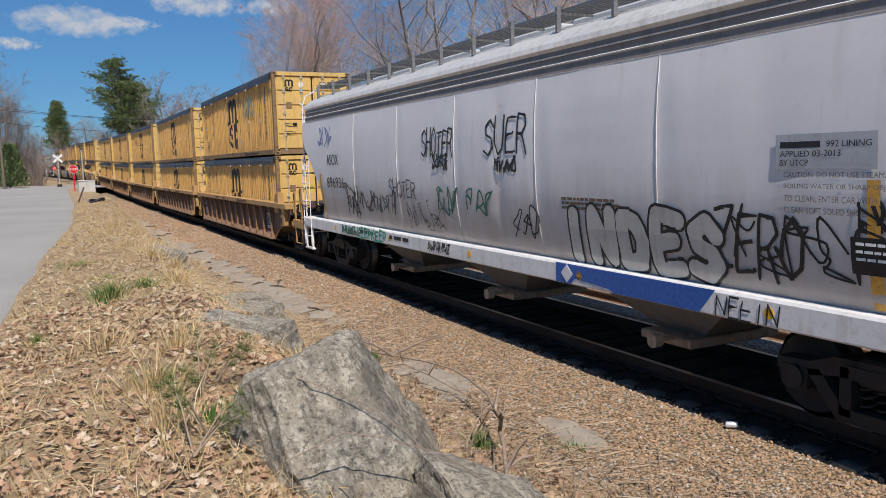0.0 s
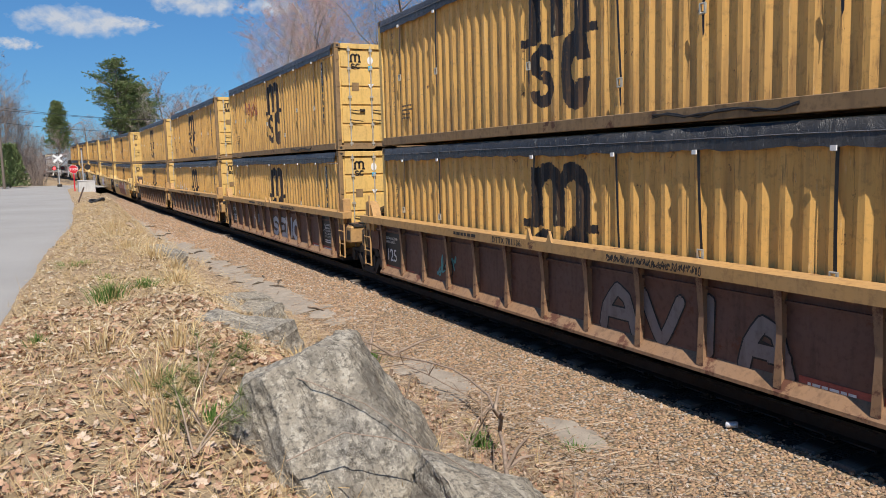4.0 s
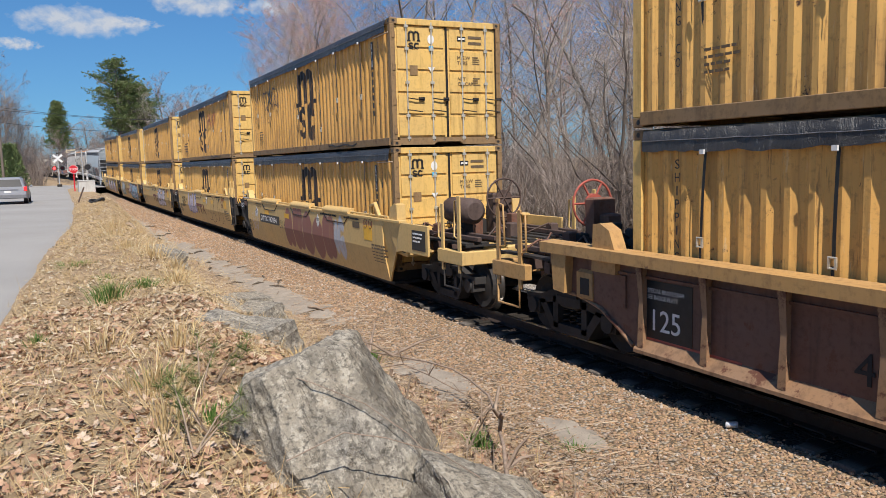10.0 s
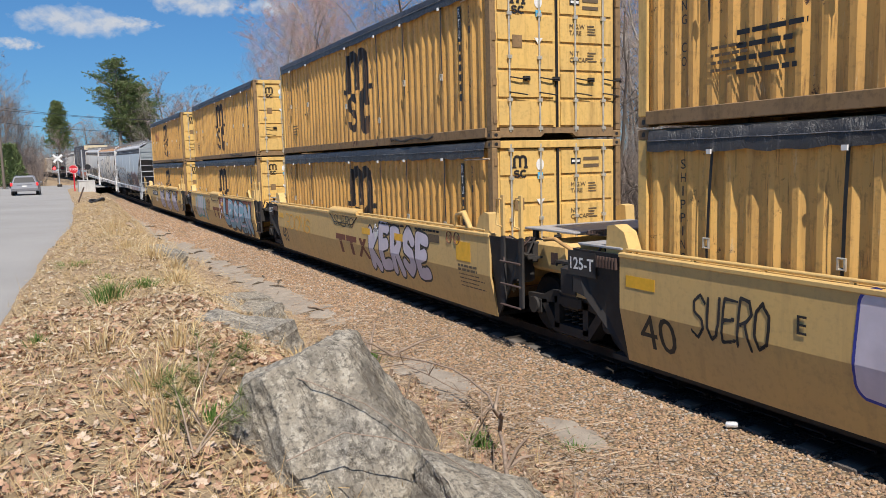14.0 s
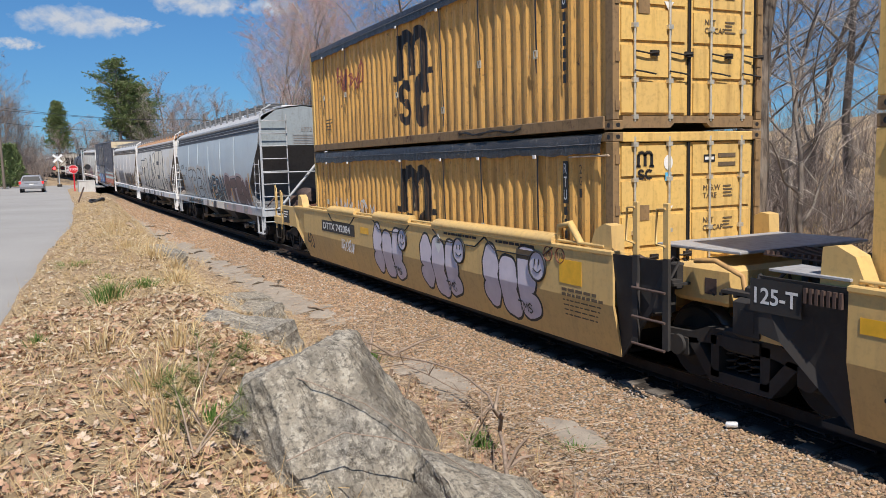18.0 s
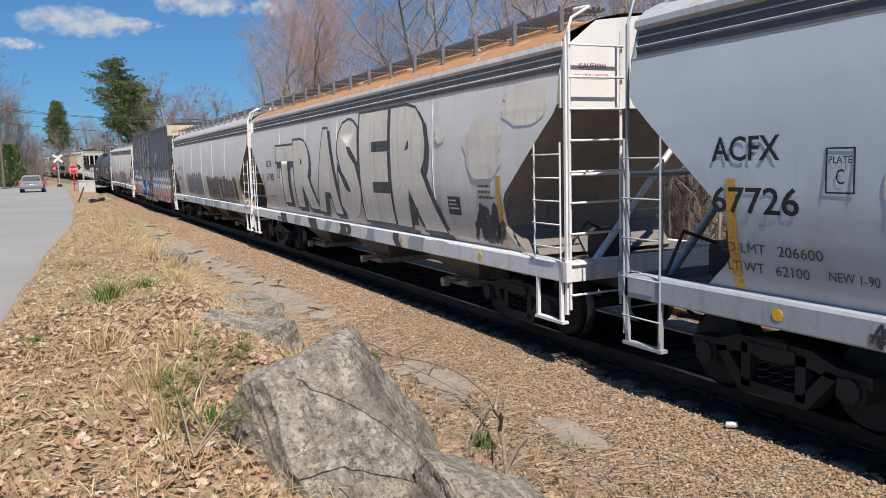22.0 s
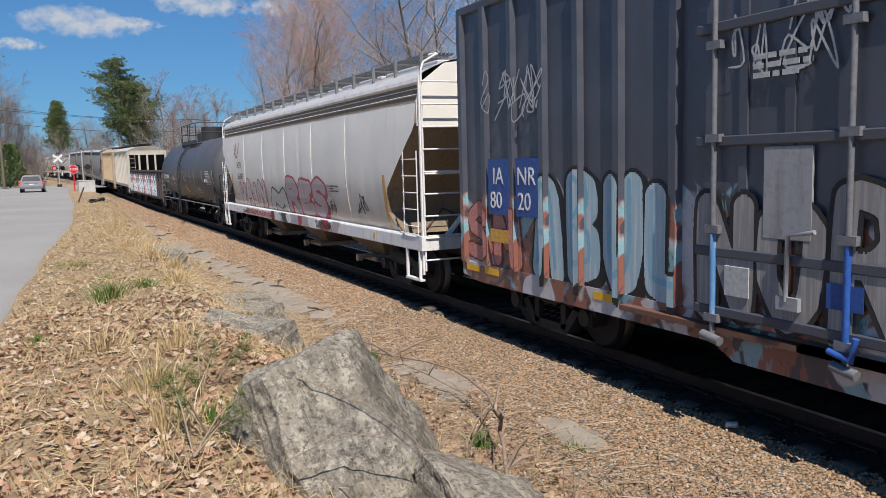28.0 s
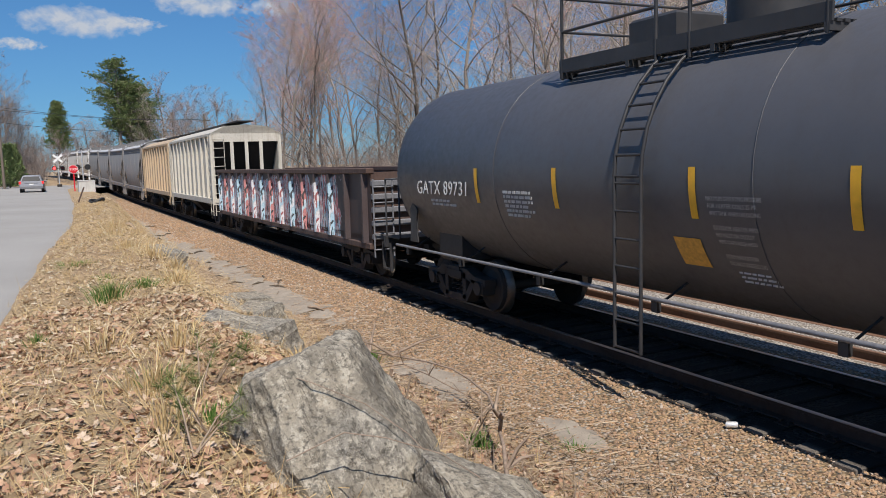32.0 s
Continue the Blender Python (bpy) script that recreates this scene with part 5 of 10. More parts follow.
        tag_word(ob, "HOT MESS!", 4.5, 0.24, 1.0, 0.2, M_BLACK, lambda q: sy(q) - 0.012)
    if k == 4:
        for j, x in enumerate((-1.25, 1.15, 3.55)):
            throwup(ob, "SRE", x, 0.30, 1.6, 1.0, M_LILAC, M_BLACK, sy, 0.17, 0.04, 87 + j)
            cx = x + 1.62
            part("graffiti_face", Geo().prism([(cx + 0.2 * math.cos(i * math.pi / 8), 1.14 + 0.2 * math.sin(i * math.pi / 8)) for i in range(16)], y - 0.012, y, "y"), M_LILAC, ob)
            n = 18
            part("graffiti_line", Geo().tube([(cx + 0.21 * math.cos(2 * math.pi * i / n), y - 0.012, 1.14 + 0.21 * math.sin(2 * math.pi * i / n)) for i in range(n + 1)], 0.02, 4).tube([(cx - 0.1 + 0.02 * i, y - 0.014, 1.10 - 0.05 * math.sin(i * 0.314)) for i in range(11)], 0.01, 4).tube([(cx - 0.05, y - 0.014, 1.16), (cx - 0.05, y - 0.014, 1.24)], 0.01, 4).tube([(cx + 0.05, y - 0.014, 1.16), (cx + 0.05, y - 0.014, 1.24)], 0.01, 4), M_BLACK, ob)
            tag_word(ob, "TMS.", x + 1.0, 0.40, 0.5, 0.16, M_BLACK, lambda q: sy(q) - 0.012)
        scrawl(ob, -3.3, 0.6, 0.9, 0.3, y, M_WHITE, 120, 0.014)
    return ob


M_WASHED = worn("washed_out_silver_spray", (0.26, 0.22, 0.20), (0.12, 0.08, 0.06), 0.6, 0.6, 0, 0.6)
M_SILVER = worn("silver_spray_paint", (0.55, 0.55, 0.57), (0.2, 0.18, 0.17), 0.4, 0.5, 0, 0.3)
M_TEAL = plain("teal_spray_paint", (0.10, 0.33, 0.33), 0.6)
M_LILAC = plain("lilac_white_paint", (0.62, 0.56, 0.62), 0.6, 0, 0.12, 3)
M_FADERED = worn("faded_red_spray", (0.30, 0.115, 0.085), (0.45, 0.27, 0.12), 0.35, 0.6)
M_FADEPINK = worn("faded_pink_paint", (0.42, 0.25, 0.17), (0.45, 0.30, 0.12), 0.5, 0.6)
M_FADEPINK2 = plain("pale_outline_paint", (0.56, 0.42, 0.30), 0.6)
M_BLUEPAINT = plain("blue_outline_paint", (0.05, 0.06, 0.33), 0.6)
M_REDPAINT = worn("red_spray_ground", (0.30, 0.09, 0.06), (0.5, 0.28, 0.08), 0.3, 0.6)
M_SKYPAINT = worn("sky_blue_spray", (0.24, 0.47, 0.58), (0.55, 0.4, 0.42), 0.4, 0.6, 0, 0.6)


HOP = [(1.36, 1.22), (1.43, 1.40), (1.50, 1.75), (1.545, 2.15), (1.56, 2.6), (1.56, 3.0), (1.545, 3.35), (1.51, 3.74)]
ROOF = [(1.45, 3.76), (1.43, 3.90), (1.415, 4.06), (1.47, 4.10), (1.46, 4.17), (1.30, 4.30), (0.9, 4.48), (0.45, 4.58), (0.0, 4.61)]


def hop_y(z):
    for (ya, za), (yb, zb) in zip(HOP, HOP[1:]):
        if za <= z <= zb:
            return -(ya + (yb - ya) * (z - za) / (zb - za)) - 0.0015
    return -1.51


def hopper_paint(name, base, dark, stain):
    """Weathered hopper shell: a pale body with a stained lower half and long runs."""
    n = Nodes(name)
    x, y, z = n.xyz()
    big = n.noise(0.5, 5, 0.6)
    fine = n.noise(13, 6, 0.65)
    run = n.noise(2.0, 5, 0.62, (1.6, 1.6, 0.12))
    col = n.mix(n.ramp(big, 0.3, 0.72), base, tuple(c * 0.87 for c in base))
    edge = n.math("ADD", z, n.ramp(run, 0.25, 0.75, -0.35, 0.35))
    col = n.mix(n.ramp(edge, 1.2, 2.5, 0.8, 0.0), col, stain)
    col = n.mix(n.ramp(run, 0.58, 0.8, 0, 0.3), col, stain)
    rust = n.noise(1.7, 8, 0.72)
    col = n.mix(n.ramp(rust, 0.68, 0.74, 0, 0.7), col, (0.33, 0.19, 0.09))
    col = n.mix(n.ramp(fine, 0.55, 0.8, 0, 0.16), col, dark)
    n.bump(n.math("ADD", n.noise(1.3, 3), n.math("MULTIPLY", fine, 0.15)), 0.35, 0.02)
    return n.done(col, n.ramp(fine, 0.2, 0.8, 0.42, 0.62), 0, 0.4)


def hopper_car(label, shell, trim, dark, roofm, half=8.55, seed=0, tail=0.75, endm=None):
    """Three-bay covered hopper with bulging sides; origin on the rail top under its middle."""
    ob = thing("covered_hopper_car", label, "rail car", group="train cars")
    top_e = half - 0.10

    def reach(z):
        if z >= 3.3:
            return top_e
        if z >= 2.1:
            return top_e - 1.36 * (3.3 - z) / 1.2
        if z >= 1.6:
            return top_e - 1.36 - 0.08 * math.sin((2.1 - z) / 0.5 * 1.57)
        return top_e - 1.44 + 0.45 * (1.6 - z) / 0.38
    fine_hop = []
    for (ya, za), (yb, zb) in zip(HOP, HOP[1:]):
        for k in range(3):
            fine_hop.append((ya + (yb - ya) * k / 3, za + (zb - za) * k / 3))
    fine_hop.append(HOP[-1])
    for s in (-1, 1):
        g = Geo()
        rows = []
        for yy, z in fine_hop:
            row = []
            for i in range(145):
                x = reach(z) * (i / 72 - 1)
                dip = sum(a * math.exp(-((x - c) / w) ** 2) for c, a, w in ((-4.9, 0.012, 0.16), (-2.45, 0.016, 0.12), (-0.9, 0.010, 0.3), (0.0, 0.014, 0.14), (1.35, 0.022, 0.12), (2.45, 0.014, 0.14), (4.9, 0.018, 0.12), (6.3, 0.010, 0.3)))
                dip *= smooth(1.2, 1.9, z) * smooth(3.74, 3.3, z)
                row.append((x, s * (yy - dip - 0.004 * (1 + bumpy(x, z, 0.8, seed))), z))
            rows.append(row)
        g.grid(rows, True, 0, s > 0)
        part("side_shell", g, shell, ob, "curved steel side, stained low down")
        for x in (-4.9, -2.45, 0.0, 2.45, 4.9):
            seam = Geo().tube([(x - 0.06, s * (yy - 0.004), z) for yy, z in HOP], 0.007, 4)
            part("weld_seam", seam, shell, ob)
        part("side_sill", Geo().prism([(s * 1.36, 0.99), (s * 1.53, 0.99), (s * 1.55, 1.01), (s * 1.55, 1.24), (s * 1.53, 1.27), (s * 1.36, 1.27)], -half, half, "x"), trim, ob, "pale side sill")
        part("eave", Geo().prism([(s * a, b) for a, b in ROOF[2:5]] + [(s * 1.3, 4.1)], -top_e, top_e, "x"), trim, ob, "pale roof edge")
        # the eave's shade is put into this recess's dark colour
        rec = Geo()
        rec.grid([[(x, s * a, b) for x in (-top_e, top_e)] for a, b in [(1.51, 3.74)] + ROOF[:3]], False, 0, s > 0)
        part("roof_recess", rec, dark, ob, "recessed band coloured dark with the eave's shade")
        for zz, yy in ((3.88, 1.448), (3.985, 1.438)):
            part("roof_bead", Geo().tube([(-top_e, s * yy, zz), (top_e, s * yy, zz)], 0.011, 5), trim, ob, "thin pale bead along the band")
        part("roof_sheet", Geo().grid([[(x, s * a, b) for x in np.linspace(-top_e, top_e, 9)] for a, b in ROOF[4:]], True, 0, s > 0), roofm, ob, "roof sheet")
    for i in range(5):
        x = -5.8 + i * 2.9
        part("roof_hatch", Geo().bevbox(x - 1.3, x + 1.3, -0.32, 0.32, 4.60, 4.72, 0.03), roofm, ob)
    # roof walkway on brackets along both sides
    for s in (-1, 1):
        rw = Geo()
        for i in range(7):
            y = s * (0.62 + 0.08 * i)
            rw.box(-half + 0.25, half - 0.25, y - 0.012, y + 0.012, 4.63, 4.67)
        for i in range(15):
            x = -half + 0.5 + i * (2 * half - 1.0) / 14
            rw.box(x - 0.02, x + 0.02, s * 0.9 - 0.32, s * 0.9 + 0.32, 4.60, 4.63)
            rw.box(x - 0.025, x + 0.025, s * 1.17 - 0.03, s * 1.17 + 0.03, 4.36, 4.70)
        part("roof_walkway", rw, M_GRATING, ob, "grey roof walkway grating")
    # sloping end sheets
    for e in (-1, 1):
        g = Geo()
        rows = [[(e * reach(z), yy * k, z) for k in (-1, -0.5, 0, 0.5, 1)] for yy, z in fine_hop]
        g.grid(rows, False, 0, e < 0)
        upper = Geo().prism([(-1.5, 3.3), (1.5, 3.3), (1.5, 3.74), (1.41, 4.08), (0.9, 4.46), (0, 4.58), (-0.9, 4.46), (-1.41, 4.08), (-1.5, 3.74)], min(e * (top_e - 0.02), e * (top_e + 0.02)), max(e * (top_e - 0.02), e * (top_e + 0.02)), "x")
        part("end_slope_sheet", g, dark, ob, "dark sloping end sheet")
        part("end_bulkhead", upper, endm or shell, ob)
        fr = Geo()
        for sy in (-1, 1):
            thin = 0.016 if e < 0 else 0.022
            fr.box(e * half - thin, e * half + thin, sy * 1.48 - thin, sy * 1.48 + thin, 0.55, 4.15)
            fr.tube([(e * half, sy * 1.48, 4.15), (e * half, sy * 1.38, 4.45), (e * half, sy * 1.1, 4.6)], thin, 6)
            fr.tube([(e * half, sy * 1.1, 4.6), (e * (top_e - 0.2), sy * 1.1, 4.62)], 0.03, 6)
        fr.box(e * half - 0.08, e * half + 0.08, -1.55, 1.55, 1.0, 1.27)
        part("end_frame", fr, trim, ob, "pale end posts and cross sill")
        part("end_brace", Geo().tube([(e * (half - 0.12), -0.95, 1.2), (e * (half - 0.14), 0.9, 3.2)], 0.05, 4), trim, ob, "diagonal brace across the end")
        part("end_rail", Geo().tube([(e * half, -1.46, 2.42), (e * half, 1.46, 2.42)], 0.022, 6), trim, ob)
        part("brake_rigging", Geo().bevbox(min(e * (half - 0.75), e * (half - 0.35)), max(e * (half - 0.75), e * (half - 0.35)), -0.55, -0.1, 1.16, 1.62, 0.05).tube([(e * (half - 0.5), -0.3, 1.5), (e * (half - 0.3), -0.9, 1.75), (e * (half - 0.4), -1.25, 1.3)], 0.025, 6), M_DARKRUST, ob, "rusty brake cylinder and rods")
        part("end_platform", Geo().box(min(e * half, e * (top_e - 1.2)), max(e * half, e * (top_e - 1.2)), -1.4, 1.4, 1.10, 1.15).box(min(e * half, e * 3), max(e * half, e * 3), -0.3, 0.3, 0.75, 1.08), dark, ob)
        part("end_ladder", end_ladder_geo(e * half + e * 0.05, -1.46, -0.62 if e > 0 else -0.9, 0.62, 4.3 if e > 0 else 2.6, 9 if e > 0 else 5, 0.016 if e > 0 else 0.010, e * 0.05), trim, ob, "pale end ladder")
        part("side_ladder", ladder_geo(e * (half - 0.03), e * (half - 0.62), -1.56, 0.55 if e < 0 else 1.3, 2.85, 5, 0.010), trim, ob, "pale side ladder")
        stp = Geo()
        for x in (half - 0.06, half - 0.6):
            stp.box(e * x - 0.02, e * x + 0.02, -1.55, -1.5, 0.42, 1.0)
        stp.box(min(e * half, e * (half - 0.64)), max(e * half, e * (half - 0.64)), -1.56, -1.46, 0.42, 0.46)
        part("sill_step", stp, trim, ob)
        coupler(ob, e * half, e)
        truck(ob, e * (half - 1.75))
    # discharge hoppers under the floor
    for x in (-4.1, 0.0, 4.1):
        g = Geo()
        a, b = (1.75, 1.25, 1.25), (0.35, 0.45, 0.38)
        vs = [(x + sx * q[0], sy * q[1], q[2]) for q in (b, a) for sx, sy in ((-1, -1), (1, -1), (1, 1), (-1, 1))]
        g.add(vs, [(0, 1, 5, 4), (1, 2, 6, 5), (2, 3, 7, 6), (3, 0, 4, 7), (3, 2, 1, 0)])
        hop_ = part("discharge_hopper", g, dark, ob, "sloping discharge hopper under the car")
        part("outlet_gate", Geo().bevbox(x - 0.45, x + 0.45, -0.75, 0.75, 0.28, 0.40, 0.02).tube([(x + 0.2, -1.1, 0.4), (x + 0.2, 1.1, 0.4)], 0.03, 6).tube([(x + 0.2, -1.14, 0.4), (x + 0.2, -1.02, 0.4)], 0.09, 10), M_GATE, hop_, "rusty outlet gate")
    for x, w in ((1.52 - half, 0.12), (half - 1.64, 0.12)):
        g = Geo()
        g.grid([[(x, hop_y(z) - 0.002, z), (x + w, hop_y(z) - 0.002, z)] for z in (1.3, 1.5, 1.75, 2.0, 2.2, 2.4)], True)
        part("reflector_strip", g, M_YRUST, ob, "yellow reflective strip")
    for i, x in enumerate((-6.4, -3.0, 0.4, 3.4, 6.4)):
        part("sill_marker", Geo().prism([(x + 0.06 * math.cos(k * 0.785), 1.13 + 0.06 * math.sin(k * 0.785)) for k in range(8)], -1.556, -1.55, "y"), M_YMARK, ob)
    bars(ob, -5.5, 1.1, 1.0, 2, -1.552, plain_dark, seed, 0.03)
    bars(ob, 3.0, 2.1, 1.3, 3, 0, plain_dark, seed + 1, 0.035, surf=hop_y)
    draw_out(ob, half, 1 + tail / (2 * half))
    return ob


def draw_out(ob, front, k):
    """Lengthens a car towards its rear; its front end stays, and wheels keep their shape."""
    for o in ob.children:
        if o.data.users > 1 or o.location.x != 0.0:
            o.location.x = front + (o.location.x - front) * k
        else:
            for q in (o, *o.children):
                q.data.transform(Matrix.Translation((front, 0, 0)) @ Matrix.Diagonal((k, 1, 1, 1)) @ Matrix.Translation((-front, 0, 0)))
    for i, (w, car, dx) in enumerate(TURNING):
        if car is ob:
            TURNING[i] = (w, car, w.location.x)


M_GRATING = plain("galvanised_grating", (0.20, 0.20, 0.20), 0.55, 0.4)
M_GATE = worn("rusty_gate", (0.48, 0.37, 0.26), (0.08, 0.05, 0.03), 0.6, 0.7)
M_YRUST = plain("amber_strip", (0.62, 0.33, 0.06), 0.5)


def fitted_letters(ob, name, text, x, z, w, h, mat, label, surf, grow=0.0, lift=0.0025, shear=0.0):
    """Letters that fill a given width and height and follow the side's shape."""
    cu = bpy.data.curves.new("letters", "FONT")
    cu.body, cu.size, cu.offset, cu.resolution_u, cu.shear = text, 1.0, grow, 3, shear
    tmp = new("letters", cu)
    me = bpy.data.meshes.new_from_object(tmp)
    bpy.data.objects.remove(tmp)
    bpy.data.curves.remove(cu)
    bm = bmesh.new()
    bm.from_mesh(me)
    xs_ = [v.co.x for v in bm.verts]
    ys_ = [v.co.y for v in bm.verts]
    x0, x1, y0, y1 = min(xs_), max(xs_), min(ys_), max(ys_)
    bmesh.ops.triangulate(bm, faces=bm.faces)
    for k in range(1, 9):
        bmesh.ops.bisect_plane(bm, geom=bm.verts[:] + bm.edges[:] + bm.faces[:], plane_co=(0, y0 + (y1 - y0) * k / 9, 0), plane_no=(0, 1, 0))
    for v in bm.verts:
        px, pz = (v.co.x - x0) / (x1 - x0) * w, (v.co.y - y0) / (y1 - y0) * h
        v.co = Vector((x + px, surf(z + pz) - lift, z + pz))
    bm.to_mesh(me)
    bm.free()
    me.materials.clear()
    me.materials.append(mat)
    return part(name, me, mat, ob, label)


def shell_letters(ob, name, text, size, x, z, mat, label, spacing=1.0, bold=0.0, wide=1.0):
    return fitted_letters(ob, name, text, x, z, size * 0.62 * len(text) * spacing * 0.82, size * 0.74, mat, label, hop_y)


def tag_word(ob, text, x, z, w, h, mat, surf, shear=0.25):
    throwup(ob, text, x, z, w, h, mat, mat, surf, h * 0.03, 0.002, len(text) * 7 + int(abs(x) * 10), shear * 0.3)


STROKES = {
    "A": [[(0, 0), (0.12, 0.5), (0.42, 1), (0.72, 0.85), (0.95, 0)], [(0.15, 0.38), (0.85, 0.38)]],
    "B": [[(0.1, 0), (0.05, 1), (0.7, 0.95), (0.8, 0.7), (0.2, 0.52), (0.9, 0.42), (0.95, 0.1), (0.1, 0)]],
    "C": [[(0.95, 0.85), (0.6, 1), (0.15, 0.8), (0.05, 0.35), (0.3, 0.02), (0.95, 0.12)]],
    "D": [[(0.05, 0), (0.05, 1), (0.7, 0.9), (0.95, 0.5), (0.75, 0.08), (0.05, 0)]],
    "E": [[(1, 0.95), (0.15, 1), (0.05, 0.5), (0.1, 0), (1, 0.05)], [(0.1, 0.5), (0.8, 0.55)]],
    "F": [[(1, 0.92), (0.1, 1), (0.05, 0.5), (0.1, 0)], [(0.1, 0.5), (0.8, 0.55)]],
    "G": [[(0.95, 0.85), (0.5, 1), (0.08, 0.7), (0.08, 0.25), (0.5, 0), (0.95, 0.2), (0.95, 0.45), (0.55, 0.45)]],
    "H": [[(0.05, 0), (0.05, 1)], [(0.95, 0), (0.9, 1)], [(0.05, 0.5), (0.95, 0.52)]],
    "I": [[(0.5, 0), (0.5, 1)]],
    "K": [[(0.05, 0), (0.05, 1)], [(0.95, 1), (0.1, 0.5), (1, 0)]],
    "L": [[(0.1, 1), (0.05, 0.05), (0.95, 0.05)]],
    "M": [[(0, 0), (0.08, 1), (0.5, 0.4), (0.9, 1), (1, 0)]],
    "N": [[(0.02, 0), (0.05, 1), (0.9, 0.05), (0.98, 1)]],
    "O": [[(0.5, 1), (0.1, 0.8), (0.05, 0.3), (0.45, 0), (0.9, 0.2), (0.95, 0.75), (0.5, 1)]],
    "P": [[(0.1, 0), (0.05, 1), (0.75, 0.95), (0.95, 0.7), (0.6, 0.45), (0.1, 0.45)]],
    "R": [[(0.05, 0), (0.08, 1), (0.75, 0.95), (0.92, 0.7), (0.55, 0.5), (0.15, 0.48)], [(0.5, 0.48), (1, -0.03)]],
    "S": [[(0.95, 0.8), (0.55, 1), (0.1, 0.82), (0.2, 0.58), (0.8, 0.45), (0.95, 0.2), (0.5, 0), (0, 0.12)]],
    "T": [[(0, 0.95), (1, 1)], [(0.5, 0.95), (0.45, 0)]],
    "U": [[(0.05, 1), (0.05, 0.3), (0.4, 0), (0.8, 0.1), (0.95, 0.4), (0.95, 1)]],
    "V": [[(0, 1), (0.5, 0), (1, 1)]],
    "Y": [[(0, 1), (0.5, 0.5), (1, 1)], [(0.5, 0.5), (0.42, 0)]],
    "Z": [[(0.05, 0.95), (0.95, 1), (0.05, 0.03), (1, 0.05)]],
}


def curved(pts, step):
    """Points along a smooth line through pts, about step apart."""
    out = []
    for j in range(len(pts) - 1):
        p0, p1, p2, p3 = pts[max(j - 1, 0)], pts[j], pts[j + 1], pts[min(j + 2, len(pts) - 1)]
        n = max(int(math.dist(p1, p2) / step), 1)
        for i in range(n):
            q = i / n
            cr = [0.5 * (2 * b + (c - a) * q + (2 * a - 5 * b + 4 * c - d) * q * q + (3 * b - a - 3 * c + d) * q ** 3) for a, b, c, d in zip(p0, p1, p2, p3)]
            st = [b + (c - b) * q for b, c in zip(p1, p2)]
            out.append(tuple(0.5 * (a + b) for a, b in zip(cr, st)))
    return out + [pts[-1]]


def throwup(ob, word, x, z, w, h, fill, line, surf, fat=0.14, edge=0.045, seed=0, lean=0.0, halo=None, drop=None, lift=0.0025, floor_z=-9.0, gap=0.0018, cuts=(), shine=None):
    """Bubble letters: fat strokes of fill over a darker outline, each letter by itself."""
    r = random.Random(seed * 31 + len(word))
    step = w / len(word)
    for k, ch in enumerate(word):
        if ch not in STROKES:
            continue
        jz, sc = r.uniform(-0.05, 0.05) * h, r.uniform(0.92, 1.08)
        lw = step * 1.0
        ff = fat * r.uniform(0.9, 1.1)
        lines = []
        for st in STROKES[ch]:
            pts = [(x + step * k + ff + (lw - 2 * ff) * (px + r.uniform(-0.05, 0.05)) + lean * h * pz, z + ff + jz + (h * sc - 2 * ff) * (pz + r.uniform(-0.03, 0.03))) for px, pz in st]
            lines.append(curved(pts, 0.10))
        base = lift + 0.0006 * k
        layers = [("graffiti_outline", line, ff + edge, 0.0, (0, 0)), ("graffiti_letter", fill, ff, gap, (0, 0))]
        if drop:
            layers.insert(0, ("graffiti_shadow", line, ff + edge, -0.0004, drop))
        if halo:
            layers.insert(0, ("graffiti_halo", halo, ff + edge * 3.6, -0.0008, (0, 0)))
        if shine:
            layers.append(("graffiti_shine", shine, ff * 0.22, gap + 0.0012, (-0.35 * ff, 0.4 * ff)))
        for name, mt, half, up, (dx, dz) in layers:
            g = Geo()
            paint_shape(g, [[(a + dx, b + dz) for a, b in pts] for pts in lines], half, surf, base + up, 0.02, floor_z, cuts)
            part(name, g, mt, ob, "spray-painted bubble letter" if name == "graffiti_letter" else "")


def sill_art(ob, x0, x1, mats, seed, y=-1.553, z0=1.0, z1=1.262):
    """Slanting shapes of spray paint that run on over a side sill."""
    r = random.Random(seed)
    x, k = x0, 0
    while x < x1:
        w = r.uniform(0.25, 0.9)
        sl, bow = r.uniform(-0.25, 0.25), r.uniform(-0.15, 0.15)
        n = 6
        left = [(x + sl * i / n + bow * math.sin(math.pi * i / n), z0 + (z1 - z0) * i / n) for i in range(n + 1)]
        right = [(a + w + r.uniform(-0.02, 0.02), b) for a, b in left]
        g = Geo().add([(a, y - 0.001 * (k % 4), b) for a, b in left + right[::-1]], [tuple(range(2 * n + 2))])
        part("graffiti_patch", g, mats[k % len(mats)], ob, "spray paint on the sill" if k == 0 else "")
        x += w * r.uniform(0.8, 1.3)
        k += 1


def streaky(name, base, pale, amount):
    """Spray paint washed down in narrow runs."""
    n = Nodes(name)
    run = n.noise(9.0, 5, 0.7, (3.0, 3.0, 0.10))
    fine = n.noise(20, 5, 0.6)
    col = n.mix(n.ramp(run, 0.47, 0.58, 0, amount), base, pale)
    col = n.mix(n.ramp(fine, 0.5, 0.8, 0, 0.3), col, tuple(v * 0.6 for v in pale))
    return n.done(col, 0.6, 0, 0.4)


